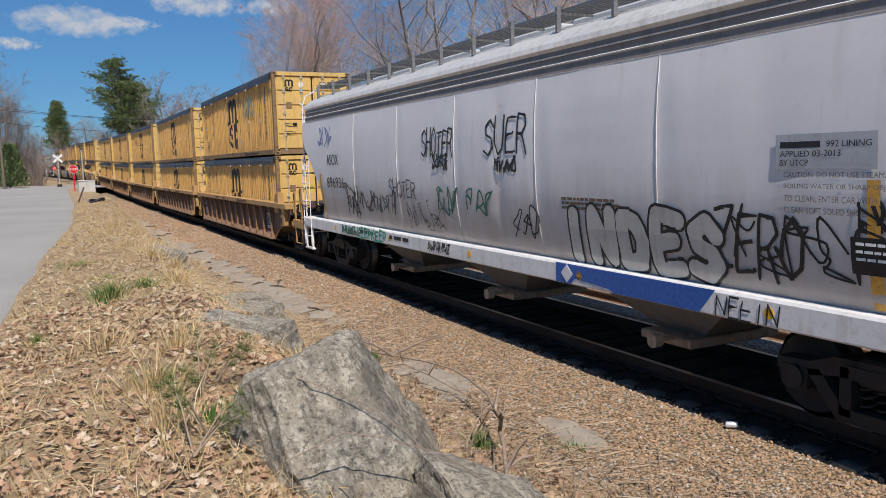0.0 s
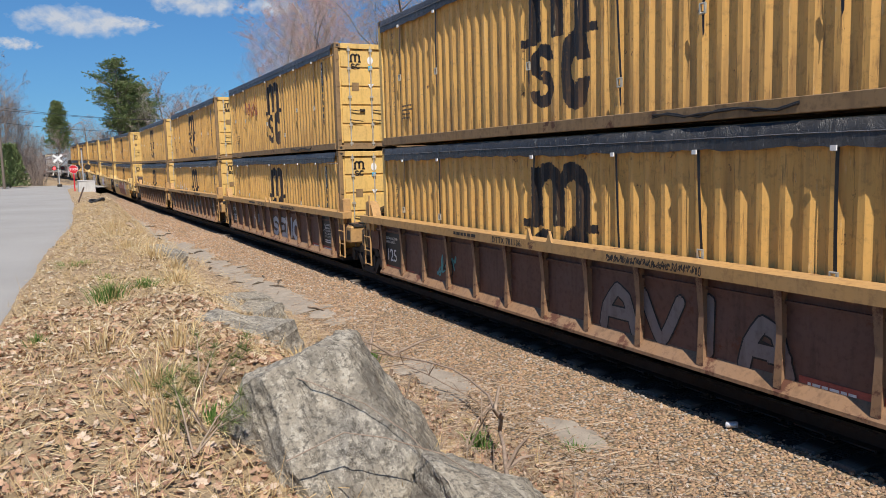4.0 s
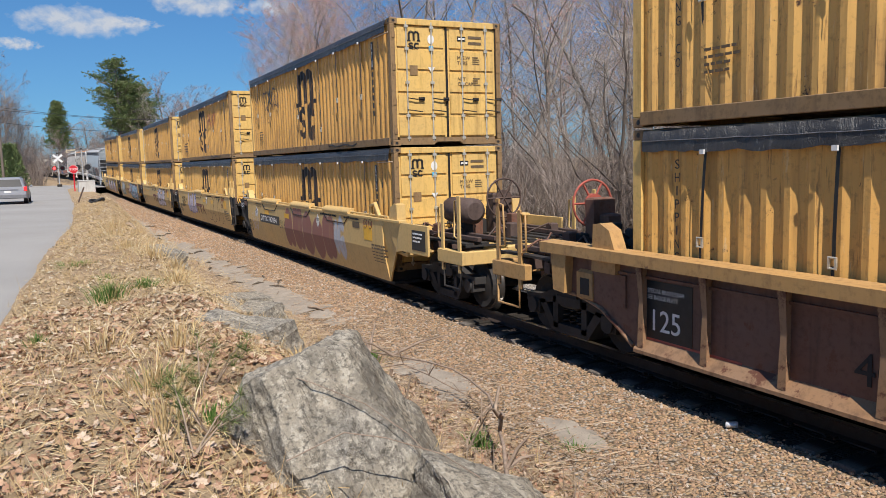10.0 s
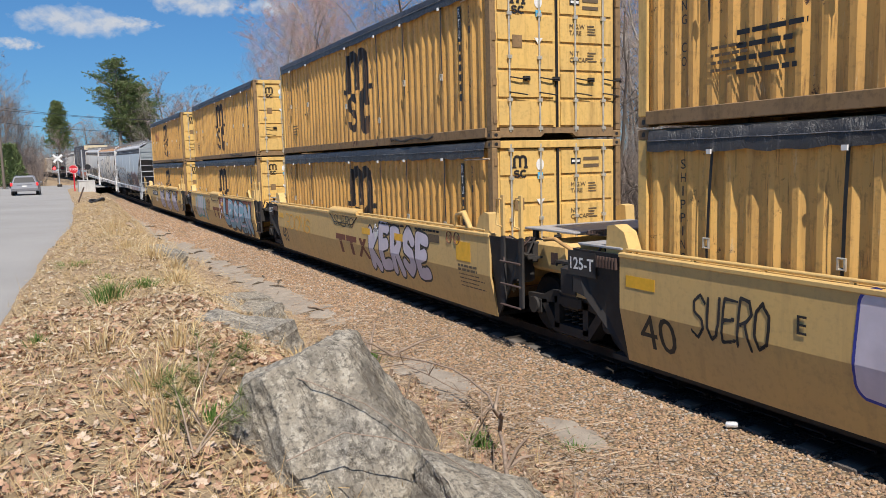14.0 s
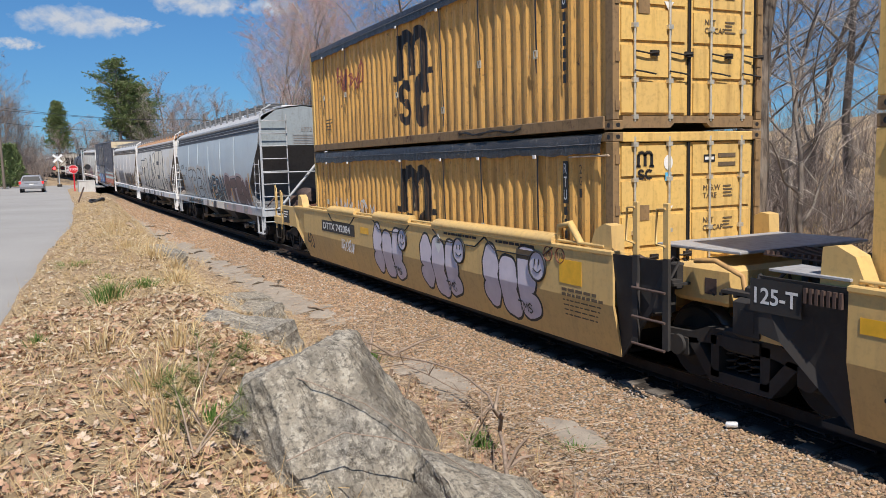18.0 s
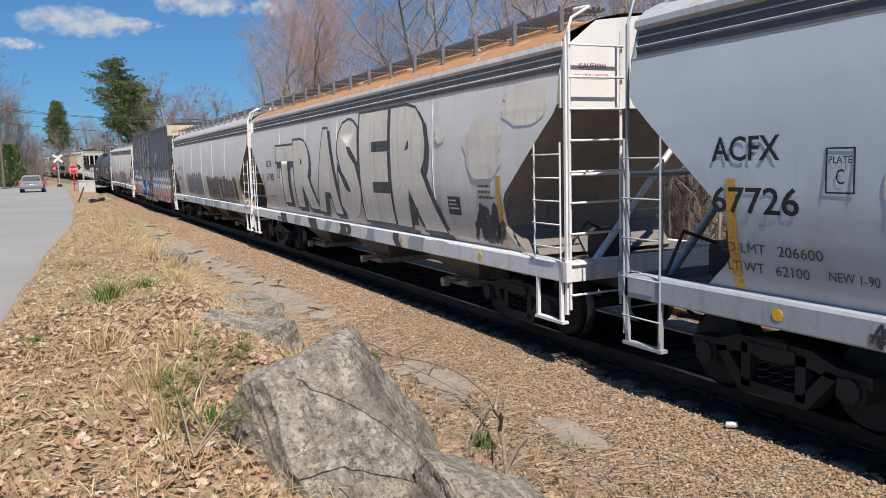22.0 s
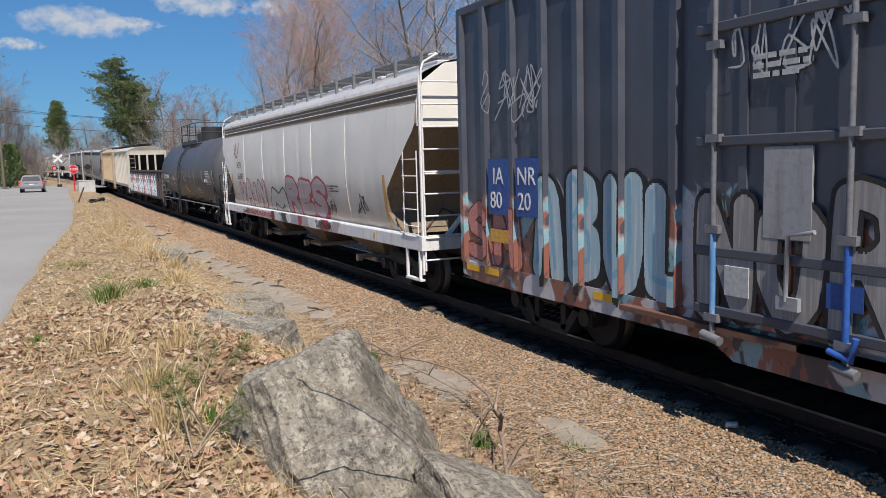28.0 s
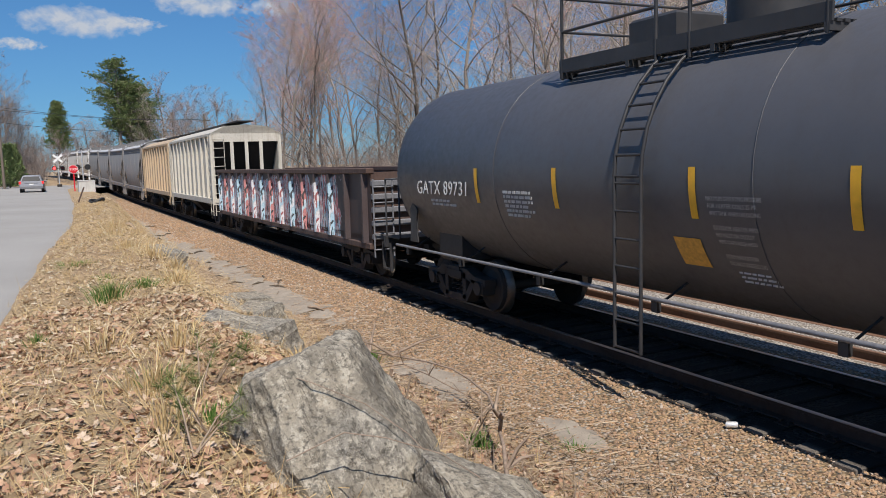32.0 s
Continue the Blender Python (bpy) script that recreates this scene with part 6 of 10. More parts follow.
def tank_car():
    ob = thing("tank_car", "black tank car with roof platform, ladder and yellow reflective strips", "rail car", group="train cars")
    r, cz, hl = 1.62, 2.42, 7.65
    g = Geo()
    n = 48
    prof = [(-hl - 0.62, 0.0), (-hl - 0.60, 0.35), (-hl - 0.50, 0.8), (-hl - 0.34, 1.15), (-hl - 0.15, 1.42), (-hl, r), (-2.5, r), (2.5, r), (hl, r), (hl + 0.15, 1.42), (hl + 0.34, 1.15), (hl + 0.50, 0.8), (hl + 0.60, 0.35), (hl + 0.62, 0.0)]
    g.grid([[(x, rr * math.sin(2 * math.pi * k / n), cz + rr * math.cos(2 * math.pi * k / n)) for k in range(n + 1)] for x, rr in prof], True)
    part("tank_shell", g, M_TANK, ob, "matt black cylindrical tank")
    for x in (-hl, -4.0, 0.9, 3.2, hl):
        part("weld_seam", Geo().tube([(x, (r + 0.002) * math.sin(2 * math.pi * k / n), cz + (r + 0.002) * math.cos(2 * math.pi * k / n)) for k in range(n + 1)], 0.006, 4), M_TANK, ob)
    for e in (-1, 1):
        sill = Geo().bevbox(min(e * 5.2, e * 8.9), max(e * 5.2, e * 8.9), -0.32, 0.32, 0.78, 1.12, 0.03)
        sill.bevbox(e * 6.3 - 0.45, e * 6.3 + 0.45, -1.2, 1.2, 0.85, 1.55, 0.05)
        sill.box(e * 8.85 - 0.06, e * 8.85 + 0.06, -1.45, 1.45, 0.9, 1.12)
        sill.box(min(e * 8.2, e * 8.9), max(e * 8.2, e * 8.9), -1.4, 1.4, 1.10, 1.13)
        part("end_sill", sill, M_BLACKCAR, ob, "black stub sill and saddle")
        hr = Geo()
        for y in (-1.4, 1.4):
            hr.tube([(e * 8.85, y, 1.1), (e * 8.85, y, 2.3), (e * 8.85, y * 0.4, 2.35)], 0.022, 6)
            hr.tube([(e * 8.15, y, 1.12), (e * 8.15, y, 2.3), (e * 8.85, y, 2.3)], 0.02, 6)
            hr.box(e * 8.85 - 0.2, e * 8.85 + 0.2, y - 0.03, y + 0.03, 0.42, 0.46)
            for dx in (-0.2, 0.2):
                hr.box(e * 8.85 + dx - 0.015, e * 8.85 + dx + 0.015, y - 0.03, y + 0.03, 0.42, 1.0)
        part("end_rail", hr, M_BLACKCAR, ob)
        part("placard_holder", Geo().prism([(e * 7.2 - 0.17, 1.15), (e * 7.2 + 0.17, 1.15), (e * 7.2 + 0.12, 1.55), (e * 7.2 + 0.17, 1.75), (e * 7.2, 1.9), (e * 7.2 - 0.17, 1.75), (e * 7.2 - 0.12, 1.55)], -1.52, -1.49, "y"), M_BLACKCAR, ob, "black placard holder")
        coupler(ob, e * 8.9, e)
        truck(ob, e * 6.3)
    for s in (-1, 1):
        part("side_handrail", Geo().tube([(-8.1, s * 1.5, 1.02), (8.1, s * 1.5, 1.02)], 0.026, 8), M_GREYCAR, ob, "grey pipe handrail along the tank")
        for x in (-7.6, -5.4, -3.0, -0.6, 1.8, 4.2, 6.6, 7.8):
            part("handrail_bracket", Geo().tube([(x, s * 1.5, 1.02), (x, s * 1.35, 0.98), (x + 0.04, s * 0.95, 1.2)], 0.016, 6).bevbox(x - 0.05, x + 0.05, s * 1.46 - 0.03, s * 1.46 + 0.03, 0.86, 1.0, 0.01), M_BLACKCAR, ob, "black handrail bracket")
    z, pc = 3.82, -0.85
    for s in (-1, 1):
        for i in range(5):
            y = s * (0.55 + 0.11 * i)
            part("platform_slat", Geo().box(pc - 2.15, pc + 2.15, y - 0.035, y + 0.035, z, z + 0.03), M_BLACKCAR, ob)
        part("kick_plate", Geo().box(pc - 2.15, pc + 2.15, s * 1.08 - 0.015, s * 1.08 + 0.015, z, z + 0.18), M_BLACKCAR, ob)
    for x in (pc - 2.1, pc - 0.7, pc + 0.7, pc + 2.1):
        part("platform_bearer", Geo().box(x - 0.03, x + 0.03, -1.1, 1.1, z - 0.08, z), M_BLACKCAR, ob)
    rl = Geo()
    for s in (-1, 1):
        for x in (pc - 2.1, pc - 0.2, pc + 0.35, pc + 2.1):
            rl.tube([(x, s * 1.08, z - 0.1), (x, s * 1.08, z + 1.0)], 0.024, 6)
        for q in (0.55, 1.0):
            rl.tube([(pc - 2.1, s * 1.08, z + q), (pc - 0.2, s * 1.08, z + q)], 0.02, 6)
            rl.tube([(pc + 0.35, s * 1.08, z + q), (pc + 2.1, s * 1.08, z + q)], 0.02, 6)
    for x in (pc - 2.1, pc + 2.1):
        for q in (0.55, 1.0):
            rl.tube([(x, -1.08, z + q), (x, 1.08, z + q)], 0.02, 6)
    part("platform_rail", rl, M_BLACKCAR, ob, "black platform railing")
    part("valve_housing", Geo().tube([(pc + 0.6, 0, 3.9), (pc + 0.6, 0, 4.66)], 0.55, 20), M_BLACKCAR, ob, "black valve housing")
    part("valve_box", Geo().bevbox(pc - 1.5, pc - 0.6, -0.4, 0.4, 3.9, 4.46, 0.04), M_BLACKCAR, ob, "black valve box")
    ld = Geo()
    lx = -0.80
    arc = [(r + 0.09, a) for a in [math.radians(q) for q in (22, 32, 42, 52, 62, 72, 82, 90)]]
    for dx in (-0.23, 0.23):
        pts = [(lx + dx, -rr * math.sin(a), cz + rr * math.cos(a)) for rr, a in arc] + [(lx + dx, -r - 0.09, 0.40)]
        ld.tube(pts, 0.024, 6)
    for rr, a in arc[1:]:
        ld.tube([(lx - 0.23, -rr * math.sin(a), cz + rr * math.cos(a)), (lx + 0.23, -rr * math.sin(a), cz + rr * math.cos(a))], 0.016, 6)
    for k in range(7):
        ld.tube([(lx - 0.23, -r - 0.09, 0.42 + 0.32 * k), (lx + 0.23, -r - 0.09, 0.42 + 0.32 * k)], 0.016, 6)
    part("ladder", ld, M_BLACKCAR, ob, "black ladder curving over the tank")

    def on_tank(x0, x1, z0, z1, mat, name, label=""):
        g = Geo()
        rows = []
        for k in range(6):
            zz = z0 + (z1 - z0) * k / 5
            yy = -math.sqrt(max((r + 0.006) ** 2 - (zz - cz) ** 2, 0.01))
            rows.append([(x0, yy, zz), (x1, yy, zz)])
        g.grid(rows, True)
        part(name, g, mat, ob, label)

    def tank_y(zz):
        return -math.sqrt(max((r + 0.008) ** 2 - (zz - cz) ** 2, 0.01))
    for x in (-4.6, -2.45, 0.06, 1.92, 3.0, 5.15, 7.6):
        on_tank(x, x + 0.10, 1.98, 2.52, M_YMARK, "reflector_strip", "yellow reflective strip")
    on_tank(-0.3, 0.10, 1.44, 1.76, M_YRUST, "warning_plate", "tan warning plate")
    painted("car_mark", "GATX 89731", 0.33, -6.75, tank_y(2.25) - 0.012, 2.08, M_WHITE, ob, label="white stencilled car number", spacing=1.1)
    for q in range(3):
        painted("capacity_line", ("CAPY 235", "CAPY 190", "CAPY 89")[q], 0.12, (8.215, 8.245, 8.265)[q], -0.38, 3.08 - 0.2 * q, M_WHITE, ob, "end", "white stencilled line")
    painted("end_mark", "GATX 89731", 0.18, 8.16, -0.55, 3.32, M_WHITE, ob, "end", "white stencilled car number")
    painted("serial_number", "SR 13450", 0.2, 5.75, tank_y(2.1) - 0.012, 2.0, M_WHITE, ob, label="white stencilled number")
    for q, word in enumerate(("MAXIMUM OPERATING PRESSURE", "FOR HEATER COILS 25 PSI", "VENT TANK WHEN UNLOADING", "", "EXTERIOR HEATER PIPES", "NO INLET OR OUTLET", "PIPE CAPS REQUIRED", "", "FOAM INSULATION", "DO NOT EXCEED 240")):
        if word:
            fitted_letters(ob, "stencil_line", word, 0.30 + 0.012 * q, 2.18 - 0.075 * q, 0.027 * len(word), 0.045, M_WHITEDIM, "white stencilled words", tank_y)
    bars(ob, 0.45, 1.42, 0.5, 3, 0, M_WHITEDIM, 204, 0.03, surf=lambda zz: tank_y(zz))
    for x, z0, w, rows, sd in ((-6.3, 1.95, 1.0, 2, 1), (-3.75, 2.15, 0.8, 6, 2), (3.1, 1.7, 0.9, 4, 5), (6.1, 2.45, 1.1, 9, 6)):
        bars(ob, x, z0, w, rows, 0, M_WHITEDIM, 200 + sd, 0.04, surf=lambda zz: tank_y(zz))
    return ob


M_TANK = worn("matt_black_tank_paint", (0.07, 0.071, 0.079), (0.06, 0.056, 0.053), 0.35, 0.46, 0, 0.4, scale=0.6, bump=0.08, spec=0.7)
M_BLACKCAR = worn("black_car_paint", (0.022, 0.022, 0.024), (0.06, 0.05, 0.045), 0.4, 0.5, 0, 0.2)
M_WHITEDIM = plain("dirty_white_stencil", (0.42, 0.42, 0.41), 0.6)


def box_car():
    """High-cube boxcar with outside posts and plug doors."""
    ob = thing("box_car", "tall dark blue-black boxcar with colourful graffiti along the bottom", "rail car", group="train cars")
    hx, hy, z0, z1 = 8.75, 1.48, 0.95, 5.05
    for s in (-1, 1):
        part("side_wall", Geo().box(-hx, hx, min(s * hy, s * (hy - 0.05)), max(s * hy, s * (hy - 0.05)), z0, z1), M_BOXCAR if s > 0 else M_BOXCAR_ART, ob, "dark side wall, graffiti low down")
        part("side_sill", Geo().prism([(-hx, 1.0), (-hx, 0.78), (-hx + 0.6, 0.70), (-3.2, 0.70), (-2.9, 0.55), (2.9, 0.55), (3.2, 0.70), (hx - 0.6, 0.70), (hx, 0.78), (hx, 1.0)], min(s * (hy - 0.02), s * (hy + 0.02)), max(s * (hy - 0.02), s * (hy + 0.02)), "y"), M_BOXCAR_ART if s < 0 else M_BOXCAR, ob)
        part("top_rail", Geo().bevbox(-hx, hx, min(s * (hy - 0.05), s * (hy + 0.05)), max(s * (hy - 0.05), s * (hy + 0.05)), z1 - 0.12, z1 + 0.02, 0.02), M_BOXCAR, ob)
    post = Geo().prism([(-0.09, 0), (-0.055, -0.075), (0.055, -0.075), (0.09, 0)], 1.0, z1 - 0.1, "z")
    pm = post.mesh("side_post", M_BOXCAR_ART)
    for x in [-8.65, -7.9, -7.1, -6.3, -5.5, -4.7, -3.75] + [1.95 + 0.97 * k for k in range(8)]:
        part("side_post", pm, M_BOXCAR_ART, ob, "", pose(x, -hy, 0))
    for x0, x1 in ((-3.35, -0.92), (-0.86, 1.65)):
        d = part("plug_door", Geo().bevbox(x0, x1, -hy - 0.10, -hy - 0.02, 0.95, z1 - 0.2, 0.02), M_BOXCAR_ART, ob, "dark plug door")
        for z in (1.02, 1.62, 2.72, 3.82, 4.6):
            part("door_rib", Geo().bevbox(x0 + 0.04, x1 - 0.04, -hy - 0.16, -hy - 0.10, z, z + 0.10, 0.012), M_BOXCAR, d, "cross bar of the door")
        for q in (x0 + 0.62, x0 + 1.15, x0 + 2.2):
            part("door_stile", Geo().bevbox(q - 0.05, q + 0.05, -hy - 0.125, -hy - 0.10, 1.0, 4.6, 0.01), M_BOXCAR_ART, d)
        part("door_plate", Geo().bevbox(x0 + 0.9, x0 + 1.42, -hy - 0.15, -hy - 0.125, 1.85, 2.7, 0.01), M_GREYPLATE, d, "pale grey steel plate")
        part("paper_holder", Geo().bevbox(x0 + 0.45, x0 + 0.75, -hy - 0.165, -hy - 0.15, 1.25, 1.55, 0.005), M_WHITEDIM, d, "weathered paper holder")
        part("blue_label", Geo().box(x0 + 1.6, x0 + 1.95, -hy - 0.165, -hy - 0.161, 1.30, 1.52), M_BLUEPANEL, d, "small blue label")
        lever = Geo().tube([(x0 + 1.2, -hy - 0.19, 1.3), (x0 + 1.22, -hy - 0.2, 1.9), (x0 + 1.5, -hy - 0.2, 1.95)], 0.022, 7)
        lever.box(x0 + 1.1, x0 + 1.34, -hy - 0.2, -hy - 0.15, 1.22, 1.34)
        part("door_lever", lever, M_GREYPLATE, d, "worn steel door lever")
        for x in (x0 + 0.3, x0 + 1.8):
            rod = Geo().tube([(x, -hy - 0.17, 0.8), (x, -hy - 0.17, z1 - 0.3)], 0.028, 8)
            for z in (1.0, 1.9, 2.8, 3.7, 4.5):
                rod.box(x - 0.09, x + 0.09, -hy - 0.20, -hy - 0.13, z - 0.04, z + 0.04)
            rod.tube([(x - 0.1, -hy - 0.2, 0.82), (x + 0.14, -hy - 0.2, 0.78)], 0.05, 8)
            part("door_rod", rod, M_GREYCAR, d, "steel door locking rod")
            part("rod_sleeve", Geo().tube([(x, -hy - 0.17, 1.04), (x, -hy - 0.17, 1.85)], 0.031, 8), G_BLUE if x > x0 + 1 else M_SKYDEEP, d, "blue painted stretch of the rod")
            if x > x0 + 1:
                part("rod_handle", Geo().tube([(x - 0.12, -hy - 0.23, 0.95), (x + 0.1, -hy - 0.23, 0.9), (x + 0.14, -hy - 0.23, 1.1)], 0.03, 7), G_BLUE, d, "blue rod handle")
        part("door_track", Geo().box(x0 - 1.2, x1 + 1.2, -hy - 0.14, -hy - 0.02, 0.84, 0.90), M_BROWNCAR, ob)
    part("roof", Geo().prism([(-hy, z1), (-0.9, z1 + 0.16), (0, z1 + 0.2), (0.9, z1 + 0.16), (hy, z1)], -hx, hx, "x"), M_BOXCAR, ob)
    for e in (-1, 1):
        g = Geo().box(min(e * hx, e * (hx - 0.06)), max(e * hx, e * (hx - 0.06)), -hy, hy, z0, z1)
        end = part("end_wall", g, M_BOXCAR, ob)
        for k in range(11):
            z = 1.15 + 0.29 * k
            rb = Geo()
            rb.prism([(-hy + 0.12, z), (hy - 0.12, z), (hy - 0.22, z + 0.17), (-hy + 0.22, z + 0.17)], min(e * hx, e * (hx + 0.09)), max(e * hx, e * (hx + 0.09)), "x")
            part("end_rib", rb, M_BOXCAR, end)
        part("end_header", Geo().box(min(e * hx, e * (hx + 0.012)), max(e * hx, e * (hx + 0.012)), -hy, hy, 4.5, z1 + 0.02), M_CREAM, end, "cream band across the end")
        painted("end_warning", "EXCESS HEIGHT CAR", 0.2, e * hx + 0.016, -1.25, 4.65, M_BOXRAIL, end, "end", "brown stencilled warning") if e > 0 else None
        part("end_ladder", end_ladder_geo(e * (hx + 0.1), -1.4, -0.95, 0.7, 2.6, 5, 0.016, e * 0.05), M_BROWNCAR, ob)
        part("end_platform", Geo().box(min(e * hx, e * (hx + 0.35)), max(e * hx, e * (hx + 0.35)), -1.2, 1.2, 1.0, 1.04).box(min(e * 4, e * (hx + 0.3)), max(e * 4, e * (hx + 0.3)), -0.3, 0.3, 0.7, 1.0), M_DARK, ob)
        coupler(ob, e * (hx + 0.25), e)
        truck(ob, e * (hx - 2.0))
    y = -hy - 0.003
    for x in (-7.74, -6.94):
        part("number_panel", Geo().box(x, x + 0.6, y - 0.08, y - 0.075, 1.82, 2.66), M_BLUEPANEL, ob, "blue number panel")
    for txt, x, z in (("IA", -7.6, 2.28), ("NR", -6.9, 2.28), ("80", -7.68, 1.92), ("20", -6.89, 1.92)):
        painted("car_mark", txt, 0.36, x, y - 0.086, z, M_WHITE, ob, label="white block lettering")
    part("warning_plate", Geo().box(-7.7, -7.15, y - 0.082, y - 0.076, 1.4, 1.6), M_YRUST, ob, "tan warning plate")
    for x in (-8.6, -8.0, -5.2, -0.5, 3.9, 8.0):
        part("reflector_strip", Geo().box(x, x + 0.42, y - 0.024, y - 0.02, 0.86, 0.96), M_YMARK, ob, "yellow reflective strip")
    yb = y - 0.076
    for x, z, lines in ((0.35, 4.1, ("SECURE BOTTOM", "HASPS BEFORE", "MOVING CAR")), (-0.75, 3.9, ("SECURE", "DEVICE", "ONLY")), (0.0, 3.05, ("OPENING MAIN", "TOTAL"))):
        for q, word in enumerate(lines):
            fitted_letters(ob, "stencil_line", word, x, z - 0.13 * q, 0.065 * len(word), 0.085, M_WHITEDIM, "white stencilled words", lambda v: y - 0.125)
    flat_ = lambda q: yb
    tops = [-8.65, -7.9, -7.1, -6.3, -5.5, -4.7, -3.75] + [1.95 + 0.97 * k for k in range(8)]
    cuts = [(q - 0.055, q + 0.055, 0.0) for q in tops] + [(a + 0.09, b - 0.09, 0.075) for a, b in zip(tops, tops[1:]) if b - a < 2]
    throwup(ob, "ABUL", -6.6, 0.98, 3.1, 1.4, G_AQUA, M_BLACK, flat_, 0.17, 0.05, 301, 0, None, (0.09, -0.06), 0.004, -9.0, 0.0018, cuts, M_SKYPAINT)
    throwup(ob, "RAVE", 1.75, 1.0, 3.4, 1.5, M_SKYDEEP, M_WHITE, flat_, 0.15, 0.06, 302, 0, None, None, 0.004, -9.0, 0.0018, cuts)
    throwup(ob, "SHES", 5.1, 0.98, 3.5, 1.45, M_PINKWASH, M_WHITE, flat_, 0.13, 0.06, 303, 0, None, None, 0.004, -9.0, 0.0018, cuts)
    throwup(ob, "SM", -8.6, 1.0, 1.7, 0.95, M_SALMON, M_BROWNMARK, flat_, 0.11, 0.03, 304, 0, None, None, 0.004, -9.0, 0.0018, cuts)
    scrawl(ob, -7.9, 3.2, 1.6, 0.8, y - 0.078, M_WHITEDIM, 302, 0.012)
    scrawl(ob, 0.4, 2.9, 1.4, 1.0, y - 0.14, M_WHITEDIM, 303, 0.012)
    scrawl(ob, -2.2, 3.7, 1.2, 0.8, y - 0.14, M_WHITEDIM, 304, 0.012)
    scrawl(ob, 3.6, 3.1, 1.0, 0.6, y - 0.078, M_WHITEDIM, 305, 0.018)
    bars(ob, -2.6, 3.5, 0.7, 3, y - 0.137, M_WHITEDIM, 306, 0.05)
    bars(ob, 0.6, 4.5, 0.9, 2, y - 0.137, M_WHITEDIM, 307, 0.07)
    door_ = lambda q: y - 0.136
    throwup(ob, "NOR", -3.3, 1.0, 2.3, 1.35, G_WASH, M_DARK, door_, 0.12, 0.05, 305, 0, None, None, 0.004)
    throwup(ob, "ASU", -0.8, 1.0, 2.4, 1.4, G_WASH, M_WHITEDIM, door_, 0.12, 0.05, 306, 0, None, None, 0.004)
    for j in range(5):
        scrawl(ob, (-7.4, -2.9, 0.2, 3.2, -1.9)[j], (3.3, 3.3, 3.0, 2.8, 4.3)[j], 1.2, 0.65, 0, M_WHITEDIM, 350 + j, 0.011, flat_ if j in (0, 3) else door_)
    return ob


def graffiti_wall(name, base):
    """Dark weathered paint whose lower part is covered with old colourful spray paint."""
    n = Nodes(name)
    x, y, z = n.xyz()
    big = n.noise(0.8, 4, 0.6)
    fine = n.noise(10, 6, 0.65)
    run = n.noise(2.2, 5, 0.6, (2.0, 2.0, 0.15))
    col = n.mix(n.ramp(big, 0.35, 0.7), base, tuple(c * 0.55 for c in base))
    col = n.mix(n.ramp(run, 0.55, 0.75, 0, 0.5), col, (0.06, 0.045, 0.04))
    a = n.noise(0.9, 3, 0.6, None, None, 1.5)
    b = n.noise(1.6, 3, 0.6, (1, 1, 0.7), None, 2.0)
    art = n.mix(n.ramp(a, 0.42, 0.46), (0.25, 0.43, 0.47), (0.30, 0.11, 0.07))
    art = n.mix(n.ramp(b, 0.54, 0.57), art, (0.07, 0.065, 0.08))
    art = n.mix(n.ramp(n.noise(1.3, 2, 0.5, None, None, 1.0), 0.53, 0.56), art, (0.58, 0.56, 0.57))
    edge = n.math("ADD", z, n.ramp(a, 0.2, 0.8, -0.7, 0.7))
    col = n.mix(n.ramp(edge, 2.0, 2.1, 0.9, 0.0), col, art)
    col = n.mix(n.ramp(fine, 0.5, 0.8, 0, 0.45), col, (0.09, 0.06, 0.05))
    n.bump(fine, 0.15, 0.006)
    return n.done(col, n.ramp(fine, 0.2, 0.8, 0.28, 0.5), 0, 0.6)


M_GREYPLATE = worn("scuffed_grey_steel", (0.34, 0.34, 0.345), (0.12, 0.09, 0.08), 0.5, 0.5)
M_BOXCAR = worn("dark_navy_paint", (0.065, 0.07, 0.088), (0.09, 0.065, 0.055), 0.45, 0.42, 0, 0.5)
M_BOXCAR_ART = graffiti_wall("graffiti_covered_paint", (0.082, 0.088, 0.112))
M_SKYDEEP = streaky("streaked_blue_spray", (0.09, 0.24, 0.47), (0.50, 0.60, 0.70), 0.6)
M_CREAM = worn("cream_band_paint", (0.66, 0.55, 0.36), (0.3, 0.2, 0.12), 0.4, 0.6)
M_BLUEPANEL = plain("blue_panel_paint", (0.03, 0.08, 0.27), 0.5)


